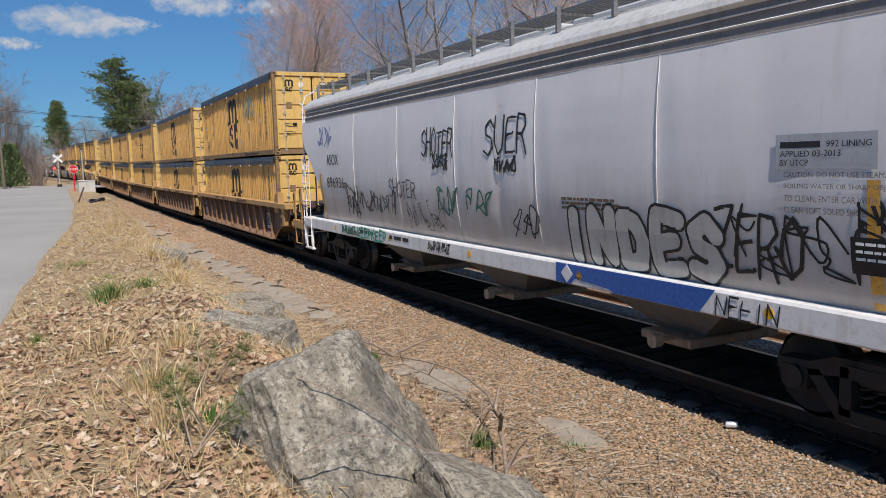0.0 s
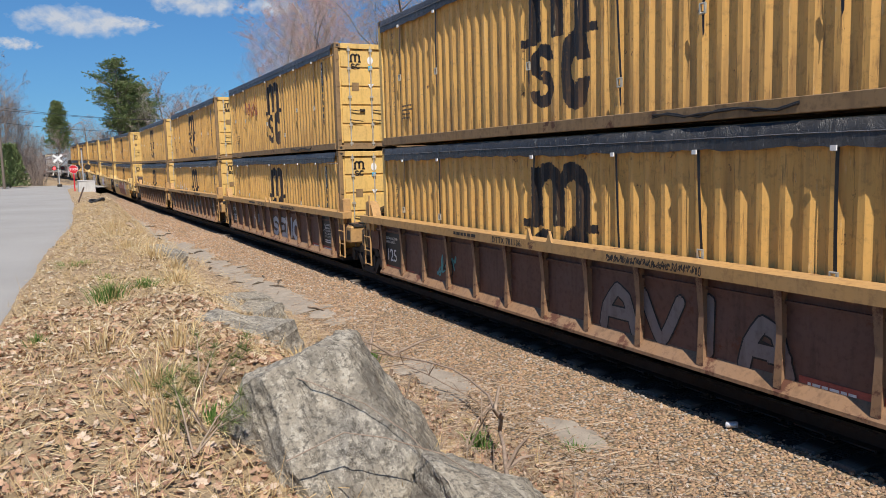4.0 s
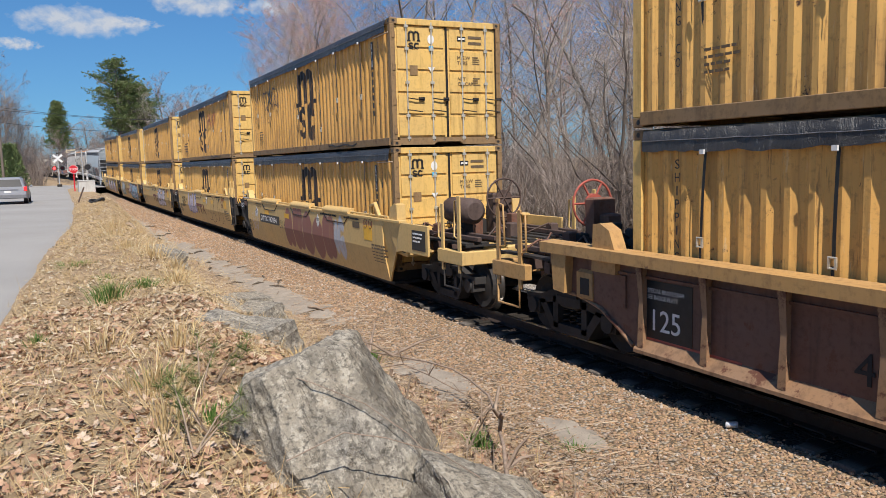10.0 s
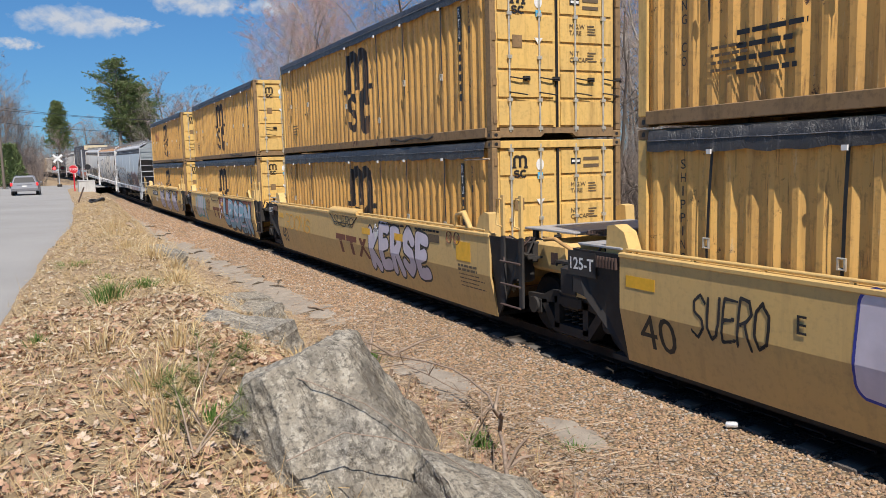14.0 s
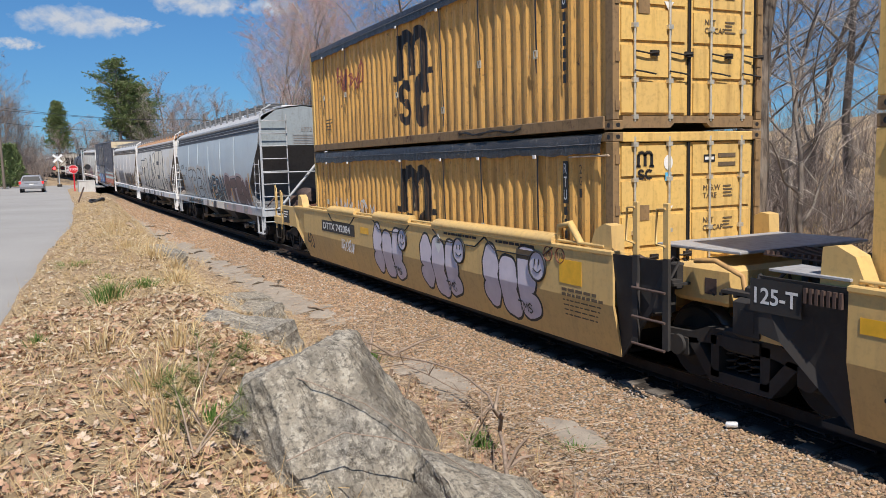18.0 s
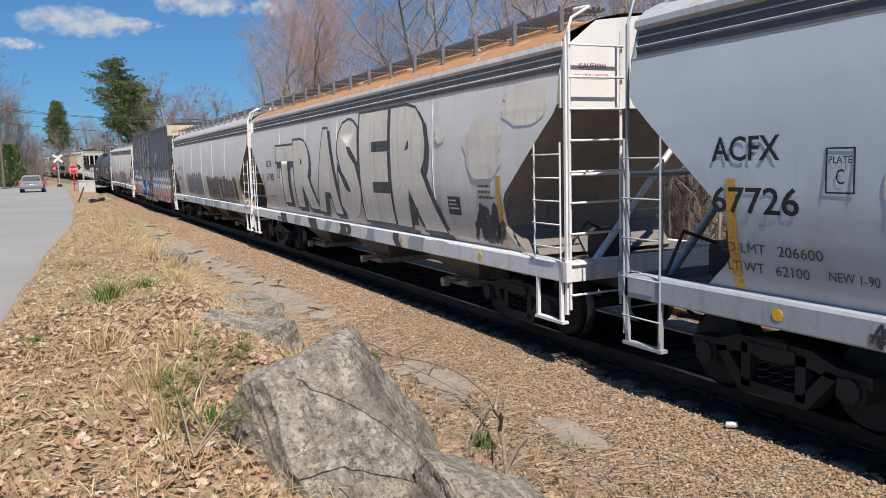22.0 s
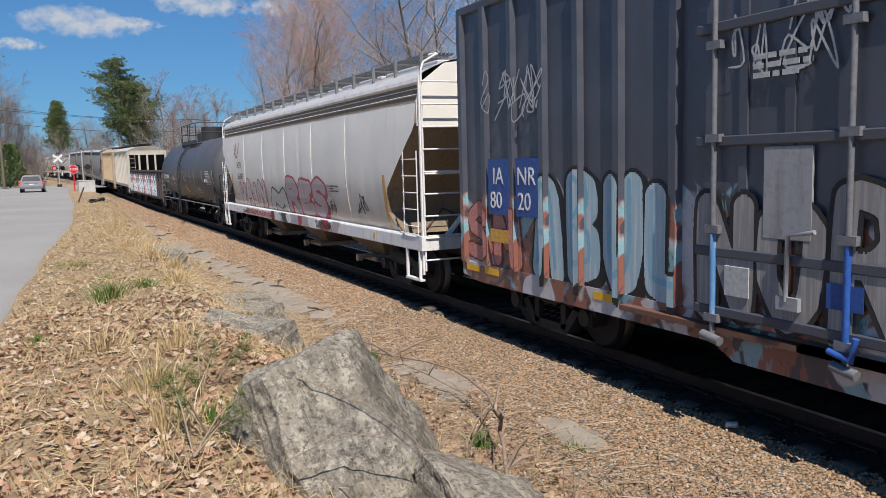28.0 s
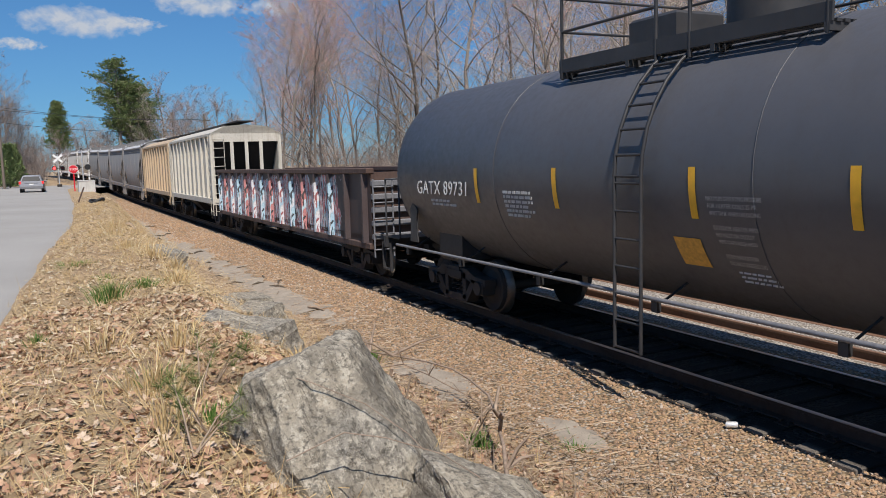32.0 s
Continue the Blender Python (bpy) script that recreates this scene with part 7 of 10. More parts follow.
def gondola_car():
    ob = thing("gondola_car", "low dark gondola car with colourful graffiti on its ribbed side", "rail car", group="train cars")
    hx, hy, z0, z1 = 8.5, 1.42, 0.85, 2.45
    for s in (-1, 1):
        part("side_wall", Geo().box(-hx, hx, min(s * hy, s * (hy - 0.03)), max(s * hy, s * (hy - 0.03)), z0, z1), M_GON if s > 0 else M_GON_ART[0], ob, "" if s > 0 else "side wall under colourful spray paint")
        part("top_chord", Geo().bevbox(-hx - 0.02, hx + 0.02, min(s * (hy - 0.08), s * (hy + 0.1)), max(s * (hy - 0.08), s * (hy + 0.1)), z1 - 0.04, z1 + 0.09, 0.02), M_DARKRUST, ob, "bent rusty top edge")
        part("bottom_sill", Geo().bevbox(-hx, hx, min(s * (hy - 0.08), s * (hy + 0.06)), max(s * (hy - 0.08), s * (hy + 0.06)), 0.76, 0.90, 0.02), M_DARKRUST, ob)
    pm = Geo().prism([(-0.10, 0), (-0.05, -0.11), (0.05, -0.11), (0.10, 0)], 0.9, z1 - 0.04, "z").mesh("side_post", M_GON)
    for k in range(15):
        q = pm.copy()
        q.materials[0] = M_GON_ART[1 + (k * 5) % 3] if k < 13 else M_GON
        part("side_post", q, M_GON, ob, "", pose(-8.2 + 16.4 * k / 14, -hy, 0))
    for e in (-1, 1):
        end = part("end_wall", Geo().box(min(e * hx, e * (hx - 0.05)), max(e * hx, e * (hx - 0.05)), -hy, hy, z0, z1), M_DARKRUST, ob)
        for k in range(5):
            z = 0.98 + 0.29 * k
            part("end_rib", Geo().bevbox(min(e * hx, e * (hx + 0.1)), max(e * hx, e * (hx + 0.1)), -hy, hy, z, z + 0.13, 0.02), M_GREYCAR, end)
        part("end_ladder", end_ladder_geo(e * (hx + 0.1), -1.4, -0.95, 0.6, 2.3, 5, 0.016, e * 0.05), M_GREYCAR, ob)
        coupler(ob, e * hx, e)
        truck(ob, e * (hx - 1.8))
    part("floor", Geo().box(-hx, hx, -hy, hy, 0.95, 1.05).box(-hx, hx, -0.35, 0.35, 0.7, 0.95), M_DARKRUST, ob)
    part("load", Geo().grid([[(-8.3 + 16.6 * i / 20, -1.3 + 0.65 * j, 1.9 + 0.15 * bumpy(i * 0.7, j * 0.7, 1.0)) for i in range(21)] for j in range(5)], True), M_DARKRUST, ob)
    return ob


def ribbed_hopper(label, paint, endm):
    """Shorter covered hopper with posts along straight sides and a gabled roof."""
    ob = thing("covered_hopper_car", label, "rail car", group="train cars")
    hx, hy, z0, z1 = 6.05, 1.50, 1.25, 4.05
    for s in (-1, 1):
        part("side_wall", Geo().box(-hx + 0.1, hx - 0.1, min(s * (hy - 0.1), s * (hy - 0.13)), max(s * (hy - 0.1), s * (hy - 0.13)), z0, z1), paint, ob)
        part("side_sill", Geo().bevbox(-hx, hx, min(s * (hy - 0.12), s * hy), max(s * (hy - 0.12), s * hy), 1.08, 1.32, 0.02), paint, ob)
        part("top_rail", Geo().bevbox(-hx, hx, min(s * (hy - 0.14), s * hy), max(s * (hy - 0.14), s * hy), z1 - 0.1, z1 + 0.03, 0.02), paint, ob)
    pm = Geo().prism([(-0.07, 0), (-0.07, -0.10), (0.07, -0.10), (0.07, 0)], 1.3, z1 - 0.08, "z").mesh("side_post", paint)
    for k in range(11):
        part("side_post", pm, paint, ob, "", pose(-5.8 + 11.6 * k / 10, -hy + 0.1, 0))
    part("roof", Geo().prism([(-hy, z1), (-0.9, z1 + 0.3), (0, z1 + 0.38), (0.9, z1 + 0.3), (hy, z1)], -hx, hx, "x"), paint, ob)
    part("roof_walkway", Geo().box(-hx, hx, -0.35, 0.35, z1 + 0.5, z1 + 0.54).box(-4, 4, -0.6, 0.6, z1 + 0.3, z1 + 0.46), M_DARK, ob)
    for e in (-1, 1):
        part("end_header", Geo().prism([(-hy, z1 - 0.35), (hy, z1 - 0.35), (hy, z1), (0.9, z1 + 0.3), (0, z1 + 0.38), (-0.9, z1 + 0.3), (-hy, z1)], min(e * hx, e * (hx - 0.05)), max(e * hx, e * (hx - 0.05)), "x"), paint, ob)
        sl = Geo().add([(e * (hx - 0.12), -hy + 0.1, z1 - 0.3), (e * (hx - 0.12), hy - 0.1, z1 - 0.3), (e * (hx - 1.9), hy - 0.1, 1.3), (e * (hx - 1.9), -hy + 0.1, 1.3)], [(0, 1, 2, 3)])
        part("end_slope_sheet", sl, endm, ob, "dark sloping end sheet")
        ps = Geo()
        for y in (-hy + 0.06, -0.62, 0.0, 0.62, hy - 0.06):
            ps.box(e * hx - 0.05, e * hx + 0.02, y - 0.07, y + 0.07, 1.1, z1 - 0.3)
        ps.box(e * hx - 0.08, e * hx + 0.05, -hy, hy, 1.05, 1.32)
        part("end_post_frame", ps, paint, ob, "pale end posts")
        part("end_ladder", end_ladder_geo(e * (hx + 0.03), -1.42, -0.95, 0.6, 4.0, 9, 0.014, e * 0.05), paint, ob)
        part("side_ladder", ladder_geo(e * hx, e * (hx - 0.5), -hy - 0.02, 0.6, 4.0, 9, 0.014), paint, ob)
        coupler(ob, e * (hx + 0.1), e)
        truck(ob, e * (hx - 1.45))
    for x in (-2.6, 2.6):
        g = Geo()
        vs = [(x + sx * q[0], sy * q[1], q[2]) for q in ((0.35, 0.4, 0.4), (1.9, 1.35, 1.3)) for sx, sy in ((-1, -1), (1, -1), (1, 1), (-1, 1))]
        g.add(vs, [(0, 1, 5, 4), (1, 2, 6, 5), (2, 3, 7, 6), (3, 0, 4, 7), (3, 2, 1, 0)])
        part("discharge_hopper", g, M_DARK, ob)
    return ob


M_GON = worn("gondola_paint", (0.06, 0.04, 0.038), (0.03, 0.02, 0.02), 0.5, 0.6, 0, 0.4)


def spray_wall(name, base, tones, x1):
    """Layers of overlapping spray paint on dark steel: upright shapes in a few tones that end at x1."""
    n = Nodes(name)
    x, y, z = n.xyz()
    fine = n.noise(12, 6, 0.65)
    col = tones[0]
    for k, t in enumerate(tones[1:]):
        lay = n.noise(1.5 + 0.5 * k, 3, 0.55, (1.7, 1.0, 0.55), None, 1.2 + k)
        col = n.mix(n.ramp(lay, 0.51, 0.53), col, t)
    ends = n.math("ADD", x, n.ramp(n.noise(2.0, 3), 0.2, 0.8, -0.6, 0.6))
    col = n.mix(n.ramp(ends, x1, x1 + 0.1), col, base)
    tops = n.math("ADD", z, n.ramp(n.noise(1.6, 3), 0.2, 0.8, -0.35, 0.35))
    col = n.mix(n.ramp(tops, 2.28, 2.33), col, base)
    col = n.mix(n.ramp(fine, 0.52, 0.75, 0, 0.5), col, (0.07, 0.05, 0.045))
    n.bump(fine, 0.15, 0.006)
    return n.done(col, 0.55, 0, 0.4)


GON_BASE = (0.055, 0.038, 0.036)
M_GON_ART = [spray_wall("gondola_spray_paint", GON_BASE, ((0.40, 0.54, 0.60), (0.04, 0.04, 0.045), (0.62, 0.60, 0.60), (0.45, 0.15, 0.15)), 6.3)] + [spray_wall("post_spray_paint", GON_BASE, t, 30.0) for t in (((0.38, 0.54, 0.62), (0.60, 0.60, 0.62), (0.05, 0.05, 0.055)), ((0.64, 0.62, 0.62), (0.35, 0.50, 0.58), (0.30, 0.10, 0.10)), ((0.48, 0.20, 0.19), (0.45, 0.58, 0.62), (0.06, 0.05, 0.05)))]
M_DARKRUST = worn("dark_rust", (0.085, 0.05, 0.038), (0.03, 0.02, 0.018), 0.6, 0.75)
M_SALMON = plain("salmon_spray", (0.55, 0.22, 0.18), 0.6)

# shells: pale grey, blue grey, white-grey and so on
SH_ASOX = hopper_paint("silver_grey_shell", (0.745, 0.73, 0.73), (0.3, 0.27, 0.25), (0.33, 0.265, 0.22))
SH_BLUE = hopper_paint("blue_grey_shell", (0.565, 0.64, 0.675), (0.38, 0.38, 0.38), (0.40, 0.36, 0.33))
# end bulkhead's copy of the shell blue, darkened to offset direct sun on it
M_BLUEEND = worn("darkened_blue_grey_end", (0.27, 0.31, 0.33), (0.12, 0.11, 0.10), 0.5, 0.6, 0, 0.5)
SH_WHITE = hopper_paint("off_white_shell", (0.82, 0.79, 0.735), (0.36, 0.33, 0.28), (0.38, 0.32, 0.27))
SH_CREAM = hopper_paint("cream_white_shell", (0.82, 0.79, 0.72), (0.42, 0.36, 0.28), (0.42, 0.33, 0.25))
TRIM_W = worn("white_trim_paint", (0.80, 0.78, 0.76), (0.3, 0.25, 0.2), 0.4, 0.55, 0, 0.4, (0.3, 0.17, 0.09), 0.7)
TRIM_G = worn("grey_trim_paint", (0.42, 0.44, 0.46), (0.2, 0.17, 0.14), 0.4, 0.55, 0, 0.4)
# dark tones for end sheets, also painting the shade under the eaves
DARK_W = worn("grey_paint_and_eave_shade", (0.22, 0.20, 0.19), (0.1, 0.08, 0.07), 0.4, 0.6)
DARK_B = worn("dark_grey_paint_and_eave_shade", (0.10, 0.10, 0.105), (0.05, 0.045, 0.04), 0.4, 0.6)
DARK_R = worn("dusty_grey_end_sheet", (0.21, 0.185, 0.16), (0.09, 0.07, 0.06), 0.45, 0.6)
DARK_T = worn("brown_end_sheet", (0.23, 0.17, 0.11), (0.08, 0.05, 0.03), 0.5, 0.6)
ROOF_G = worn("grey_roof_paint", (0.5, 0.5, 0.5), (0.2, 0.18, 0.16), 0.4, 0.5)
ROOF_R = worn("rusty_roof_paint", (0.48, 0.25, 0.11), (0.2, 0.1, 0.05), 0.6, 0.65, 0, 0.3, (0.55, 0.5, 0.42), 0.6)
G_DARK = plain("charcoal_spray", (0.05, 0.05, 0.055), 0.6)
G_PALE = worn("pale_spray", (0.60, 0.57, 0.52), (0.3, 0.25, 0.2), 0.35, 0.6)
G_AQUAGREEN = plain("green_spray", (0.03, 0.30, 0.20), 0.6)
G_INK = plain("blue_black_spray", (0.045, 0.05, 0.065), 0.6)
G_FADE = streaky("faded_black_spray", (0.055, 0.055, 0.06), (0.26, 0.25, 0.24), 0.4)
G_WASH = streaky("washed_grey_spray", (0.25, 0.235, 0.225), (0.42, 0.39, 0.36), 0.6)
G_STREAK = streaky("dripping_black_spray", (0.10, 0.085, 0.075), (0.34, 0.29, 0.25), 0.9)
G_AQUA = streaky("washed_aqua_spray", (0.36, 0.50, 0.54), (0.62, 0.64, 0.64), 0.7)
G_SILVERBLUE = streaky("silver_blue_spray", (0.52, 0.58, 0.60), (0.40, 0.42, 0.42), 0.5)
G_CREAMDIM = worn("dull_cream_halo", (0.60, 0.50, 0.40), (0.4, 0.33, 0.27), 0.4, 0.6)
G_PALEPINK = worn("pale_pink_grey_spray", (0.66, 0.60, 0.56), (0.42, 0.34, 0.3), 0.4, 0.6)
G_MAROON = worn("maroon_brown_spray", (0.19, 0.12, 0.11), (0.06, 0.04, 0.04), 0.5, 0.6)
G_CREAM = worn("cream_grey_spray", (0.86, 0.79, 0.67), (0.45, 0.37, 0.26), 0.35, 0.6, 0, 0.5)
M_PINKWASH = worn("washed_pink_spray", (0.50, 0.40, 0.40), (0.3, 0.22, 0.2), 0.4, 0.6, 0, 0.5)
G_RED = plain("dull_red_spray", (0.40, 0.065, 0.075), 0.6)
G_GREEN = plain("dark_green_spray", (0.03, 0.16, 0.11), 0.6)
M_SALMONDIM = plain("faded_pink_outline", (0.42, 0.30, 0.28), 0.6)
G_BLUE = plain("strong_blue_spray", (0.03, 0.10, 0.36), 0.5)

container = make_container()


def ride(ob, u):
    """Keeps a car for motions(); u is its middle, in metres along the train."""
    CARS.append((ob, u))
    ob.matrix_basis = on_track(u)
    return ob


def stack(u, tints):
    """Two containers in a well."""
    for i, z in enumerate((0.36, 0.36 + CH + 0.03)):
        if tints == 0 and i == 0:
            ob = container
        else:
            ob = copy_thing(container, pose(0, 0, 0))
        side = -CW / 2 - 0.004
        if i == 1 and tints in (0, 2, 5, 6, 9):
            scrawl(ob, (2.0, -3.6, -4.4, 1.6, -4.2)[(0, 2, 5, 6, 9).index(tints)], 1.35, 1.8, 0.7, side, (M_TEAL, M_RED, M_BLACK, M_RED, M_RED)[(0, 2, 5, 6, 9).index(tints)], 900 + tints, 0.018)
        if i == 1 and tints == 6:
            bars(ob, -4.8, 0.85, 0.95, 4, side, M_BLACK, 5, 0.05, 2.6)
        if i == 0 and tints in (9, 3):
            scrawl(ob, -4.6, 0.75, 2.6, 0.75, side, M_WHITE, 920 + tints, 0.022)
        ob["lift"] = z
        CARS.append((ob, u - 0.17))
        ob.matrix_basis = on_track(u - 0.17, 0.07, z)


for k in range(5):
    mid = -30.75 - 15.5 * k
    ride(well_car_brown(k, k == 0, k == 4), mid)
    stack(mid, k)
for k in range(5):
    mid = -112.85 - 16.13 * k
    ride(well_car_yellow(k, k == 0, k == 4), mid - 0.36)
    stack(mid, k + 5)

h = hopper_car("silver-grey covered hopper car with black graffiti tags", SH_ASOX, TRIM_W, DARK_W, ROOF_G, 9.0, 11, 0.0)
ride(h, -11.6)
shell_letters(h, "car_mark", "ASOX", 0.34, -6.85, 2.62, M_BLACK, "black stencilled mark", 1.25)
shell_letters(h, "car_mark", "896936", 0.34, -6.9, 2.08, M_BLACK, "black stencilled number", 1.2)
tag_word(h, "SHOTER", -1.35, 2.72, 1.25, 0.5, M_BLACK, hop_y)
tag_word(h, "SUER", 0.95, 2.72, 1.25, 0.55, M_BLACK, hop_y)
tag_word(h, "SHOTER", -2.98, 1.95, 1.3, 0.36, DARK_B, hop_y, 0.1)
throwup(h, "KEEPKEEP", -4.9, 1.0, 1.75, 0.26, G_AQUAGREEN, TRIM_W, lambda q: -1.552, 0.022, 0.006, 410)
scrawl(h, -5.6, 1.5, 1.0, 0.75, 0, M_BLACK, 411, 0.016, hop_y)
scrawl(h, -4.3, 1.6, 1.6, 0.5, 0, DARK_B, 412, 0.014, hop_y)
scrawl(h, -7.5, 3.05, 1.0, 0.5, 0, G_BLUE, 409, 0.012, hop_y)
for i, (x, z, w, hh, m_, tk) in enumerate(((-4.6, 1.6, 0.8, 0.45, DARK_B, 0.010), (-0.8, 1.72, 0.8, 0.5, G_GREEN, 0.016), (0.3, 1.72, 0.9, 0.55, G_GREEN, 0.016), (-5.6, 1.42, 0.7, 0.5, M_BLACK, 0.014), (-2.2, 1.40, 1.6, 0.55, M_BLACK, 0.007), (1.7, 1.5, 0.7, 0.5, M_BLACK, 0.012), (-0.9, 2.5, 0.6, 0.28, M_BLACK, 0.016), (1.3, 2.45, 0.6, 0.25, M_BLACK, 0.018), (5.9, 1.45, 1.7, 0.75, M_BLACK, 0.012), (7.3, 1.9, 0.6, 0.4, M_BLACK, 0.02))):
    scrawl(h, x, z, w, hh, 0, m_, 400 + i, tk, hop_y)
throwup(h, "INDES", 2.95, 1.28, 2.85, 0.78, G_PALE, M_BLACK, hop_y, 0.10, 0.035, 425)
tag_word(h, "ZERO", 5.6, 1.45, 1.1, 0.62, M_BLACK, hop_y, 0.4)
tag_word(h, "NEEIN", 5.72, 1.0, 0.8, 0.22, M_BLACK, lambda q: -1.553)
part("graffiti_patch", Geo().prism([(2.88, 1.0), (3.2, 1.0), (3.3, 1.08), (4.0, 1.04), (4.1, 1.0), (5.3, 1.0), (5.5, 1.0), (5.72, 1.26), (2.88, 1.26)], -1.556, -1.552, "y"), G_BLUE, h, "blue painted patch on the sill")
part("diamond_mark", Geo().prism([(3.0, 1.13), (3.13, 1.25), (3.26, 1.13), (3.13, 1.01)], -1.562, -1.557, "y"), M_WHITE, h, "white diamond mark")
part("lining_panel", Geo().grid([[(x, hop_y(z) - 0.003, z) for x in (6.45, 7.45)] for z in (2.49, 2.6, 2.7, 2.80)], True), TRIM_G, h, "grey lettering panel")
for word, x, z, w in (("992 LINING", 6.98, 2.68, 0.42), ("APPLIED 03-2013", 6.5, 2.60, 0.62), ("BY UTCP", 6.5, 2.52, 0.3)):
    fitted_letters(h, "stencil_line", word, x, z, w, 0.055, M_BLACK, "black stencilled words", hop_y, 0.0, 0.006)
part("stencil_bar", Geo().grid([[(x, hop_y(z) - 0.005, z) for x in (6.5, 6.92)] for z in (2.68, 2.735)]), M_BLACK, h, "black lettering as a bar")
for q, word in enumerate(("CAUTION: DO NOT USE STEAM,", "BOILING WATER OR SHARP OBJECTS", "TO CLEAN. ENTER CAR WITH", "CLEAN SOFT SOLED SHOES")):
    fitted_letters(h, "stencil_line", word, 6.54, 2.41 - 0.105 * q, 0.038 * len(word), 0.055, DARK_W, "faded grey stencilled words", hop_y)
part("stencil_panel", Geo().grid([[(x, hop_y(z) - 0.003, z) for x in (7.2, 7.75)] for z in (1.60, 1.75, 1.92)], True), M_BLACK, h, "black lettering panel")
bars(h, 7.25, 1.85, 0.42, 3, 0, M_WHITE, 421, 0.025, 2.6, lambda q: hop_y(q) - 0.004)
for a, b in ((-3.02, -2.86), (-2.78, -2.42), (-2.34, -2.06)):
    part("sill_word", Geo().box(a, b, -1.556, -1.551, 1.12, 1.19), M_BLACK, h, "black sill lettering as a bar")
scrawl(h, -5.9, 1.04, 0.9, 0.2, -1.553, G_GREEN, 422, 0.016)
scrawl(h, -1.2, 1.04, 0.9, 0.2, -1.553, M_BLACK, 423, 0.01)
bars(h, -4.7, 1.13, 1.0, 1, -1.553, M_BLACK, 424, 0.06)

h = hopper_car("blue-grey covered hopper car with dark graffiti lettering", SH_BLUE, TRIM_G, DARK_B, ROOF_G, seed=21, tail=0.65, endm=M_BLUEEND)
ride(h, -197.35)
fitted_letters(h, "car_mark", "ACFX", -7.8, 2.57, 0.83, 0.24, M_BLACK, "dark stencilled mark", hop_y, 0.012)
fitted_letters(h, "car_mark", "67726", -7.8, 2.06, 1.04, 0.26, M_BLACK, "dark stencilled number", hop_y, 0.012)
throwup(h, "TREN", -5.75, 1.30, 4.6, 1.25, G_SILVERBLUE, G_DARK, hop_y, 0.15, 0.05, 431, 0, G_PALE)
throwup(h, "MEBN", -0.6, 1.29, 3.4, 0.98, G_INK, G_DARK, hop_y, 0.12, 0.02, 432, -0.12, G_CREAMDIM, shine=M_SKYPAINT)
throwup(h, "PTEN", 2.85, 1.29, 3.9, 0.95, G_MAROON, G_DARK, hop_y, 0.155, 0.035, 433, 0, M_PINKWASH)
for x in (-4.4, 0.2, 3.9):
    part("amber_strip", Geo().grid([[(q, hop_y(z) - 0.03, z) for q in (x, x + 0.13)] for z in (1.35, 1.6, 1.85)], True), M_YMARK, h, "amber reflective strip")
sill_art(h, -5.9, -1.6, [G_PALE, SH_BLUE, M_SKYPAINT, TRIM_W], 434)
sill_art(h, -1.4, 2.2, [G_WASH, G_CREAM, G_CREAM, G_INK], 435)
sill_art(h, 2.2, 6.6, [M_PINKWASH, G_WASH, M_PINKWASH], 436)
scrawl(h, -6.0, 1.03, 4.0, 0.2, -1.556, G_DARK, 431, 0.014)
painted("end_mark", "67726", 0.2, 8.48, -0.1, 3.75, DARK_W, h, "end", "pale stencilled number")
for z in range(6):
    part("end_writing", Geo().box(8.472, 8.476, -0.35, 0.45 + 0.1 * (z % 3), 3.62 - 0.055 * z, 3.64 - 0.055 * z), DARK_W, h)



def lease_marks(h, x, a, b, caution=True):
    """Load lines and the boxed plate letter by the car number."""
    fitted_letters(h, "weight_line", a, x + 0.08, 1.67, 0.62 if caution else 1.18, 0.065 if caution else 0.10, plain_dark, "dark stencilled weights", hop_y)
    fitted_letters(h, "weight_line", b, x + 0.14, 1.56 if caution else 1.48, 0.5 if caution else 0.96, 0.065 if caution else 0.10, plain_dark, "dark stencilled weights", hop_y)
    g = Geo()
    for z, w in ((2.28, 0), (2.66, 0)):
        g.box(x + 1.31, x + 1.59, hop_y(z) - 0.004, hop_y(z) - 0.001, z, z + 0.014)
    for q in (x + 1.31, x + 1.576):
        g.box(q, q + 0.014, hop_y(2.45) - 0.006, hop_y(2.45) - 0.001, 2.28, 2.674)
    part("plate_frame", g, M_BLACK, h)
    fitted_letters(h, "plate_word", "PLATE", x + 1.34, 2.54, 0.22, 0.06, M_BLACK, "dark stencilled word", hop_y)
    fitted_letters(h, "plate_letter", "C", x + 1.41, 2.36, 0.08, 0.13, M_BLACK, "dark stencilled letter", hop_y)
    if caution:
        painted("end_caution", "CAUTION", 0.10, 8.48, -1.22, 3.82, G_RED, h, "end", "red stencilled caution")
        painted("end_caution", "NO SIDE LADDER", 0.07, 8.48, -1.28, 3.70, G_RED, h, "end", "red stencilled caution")


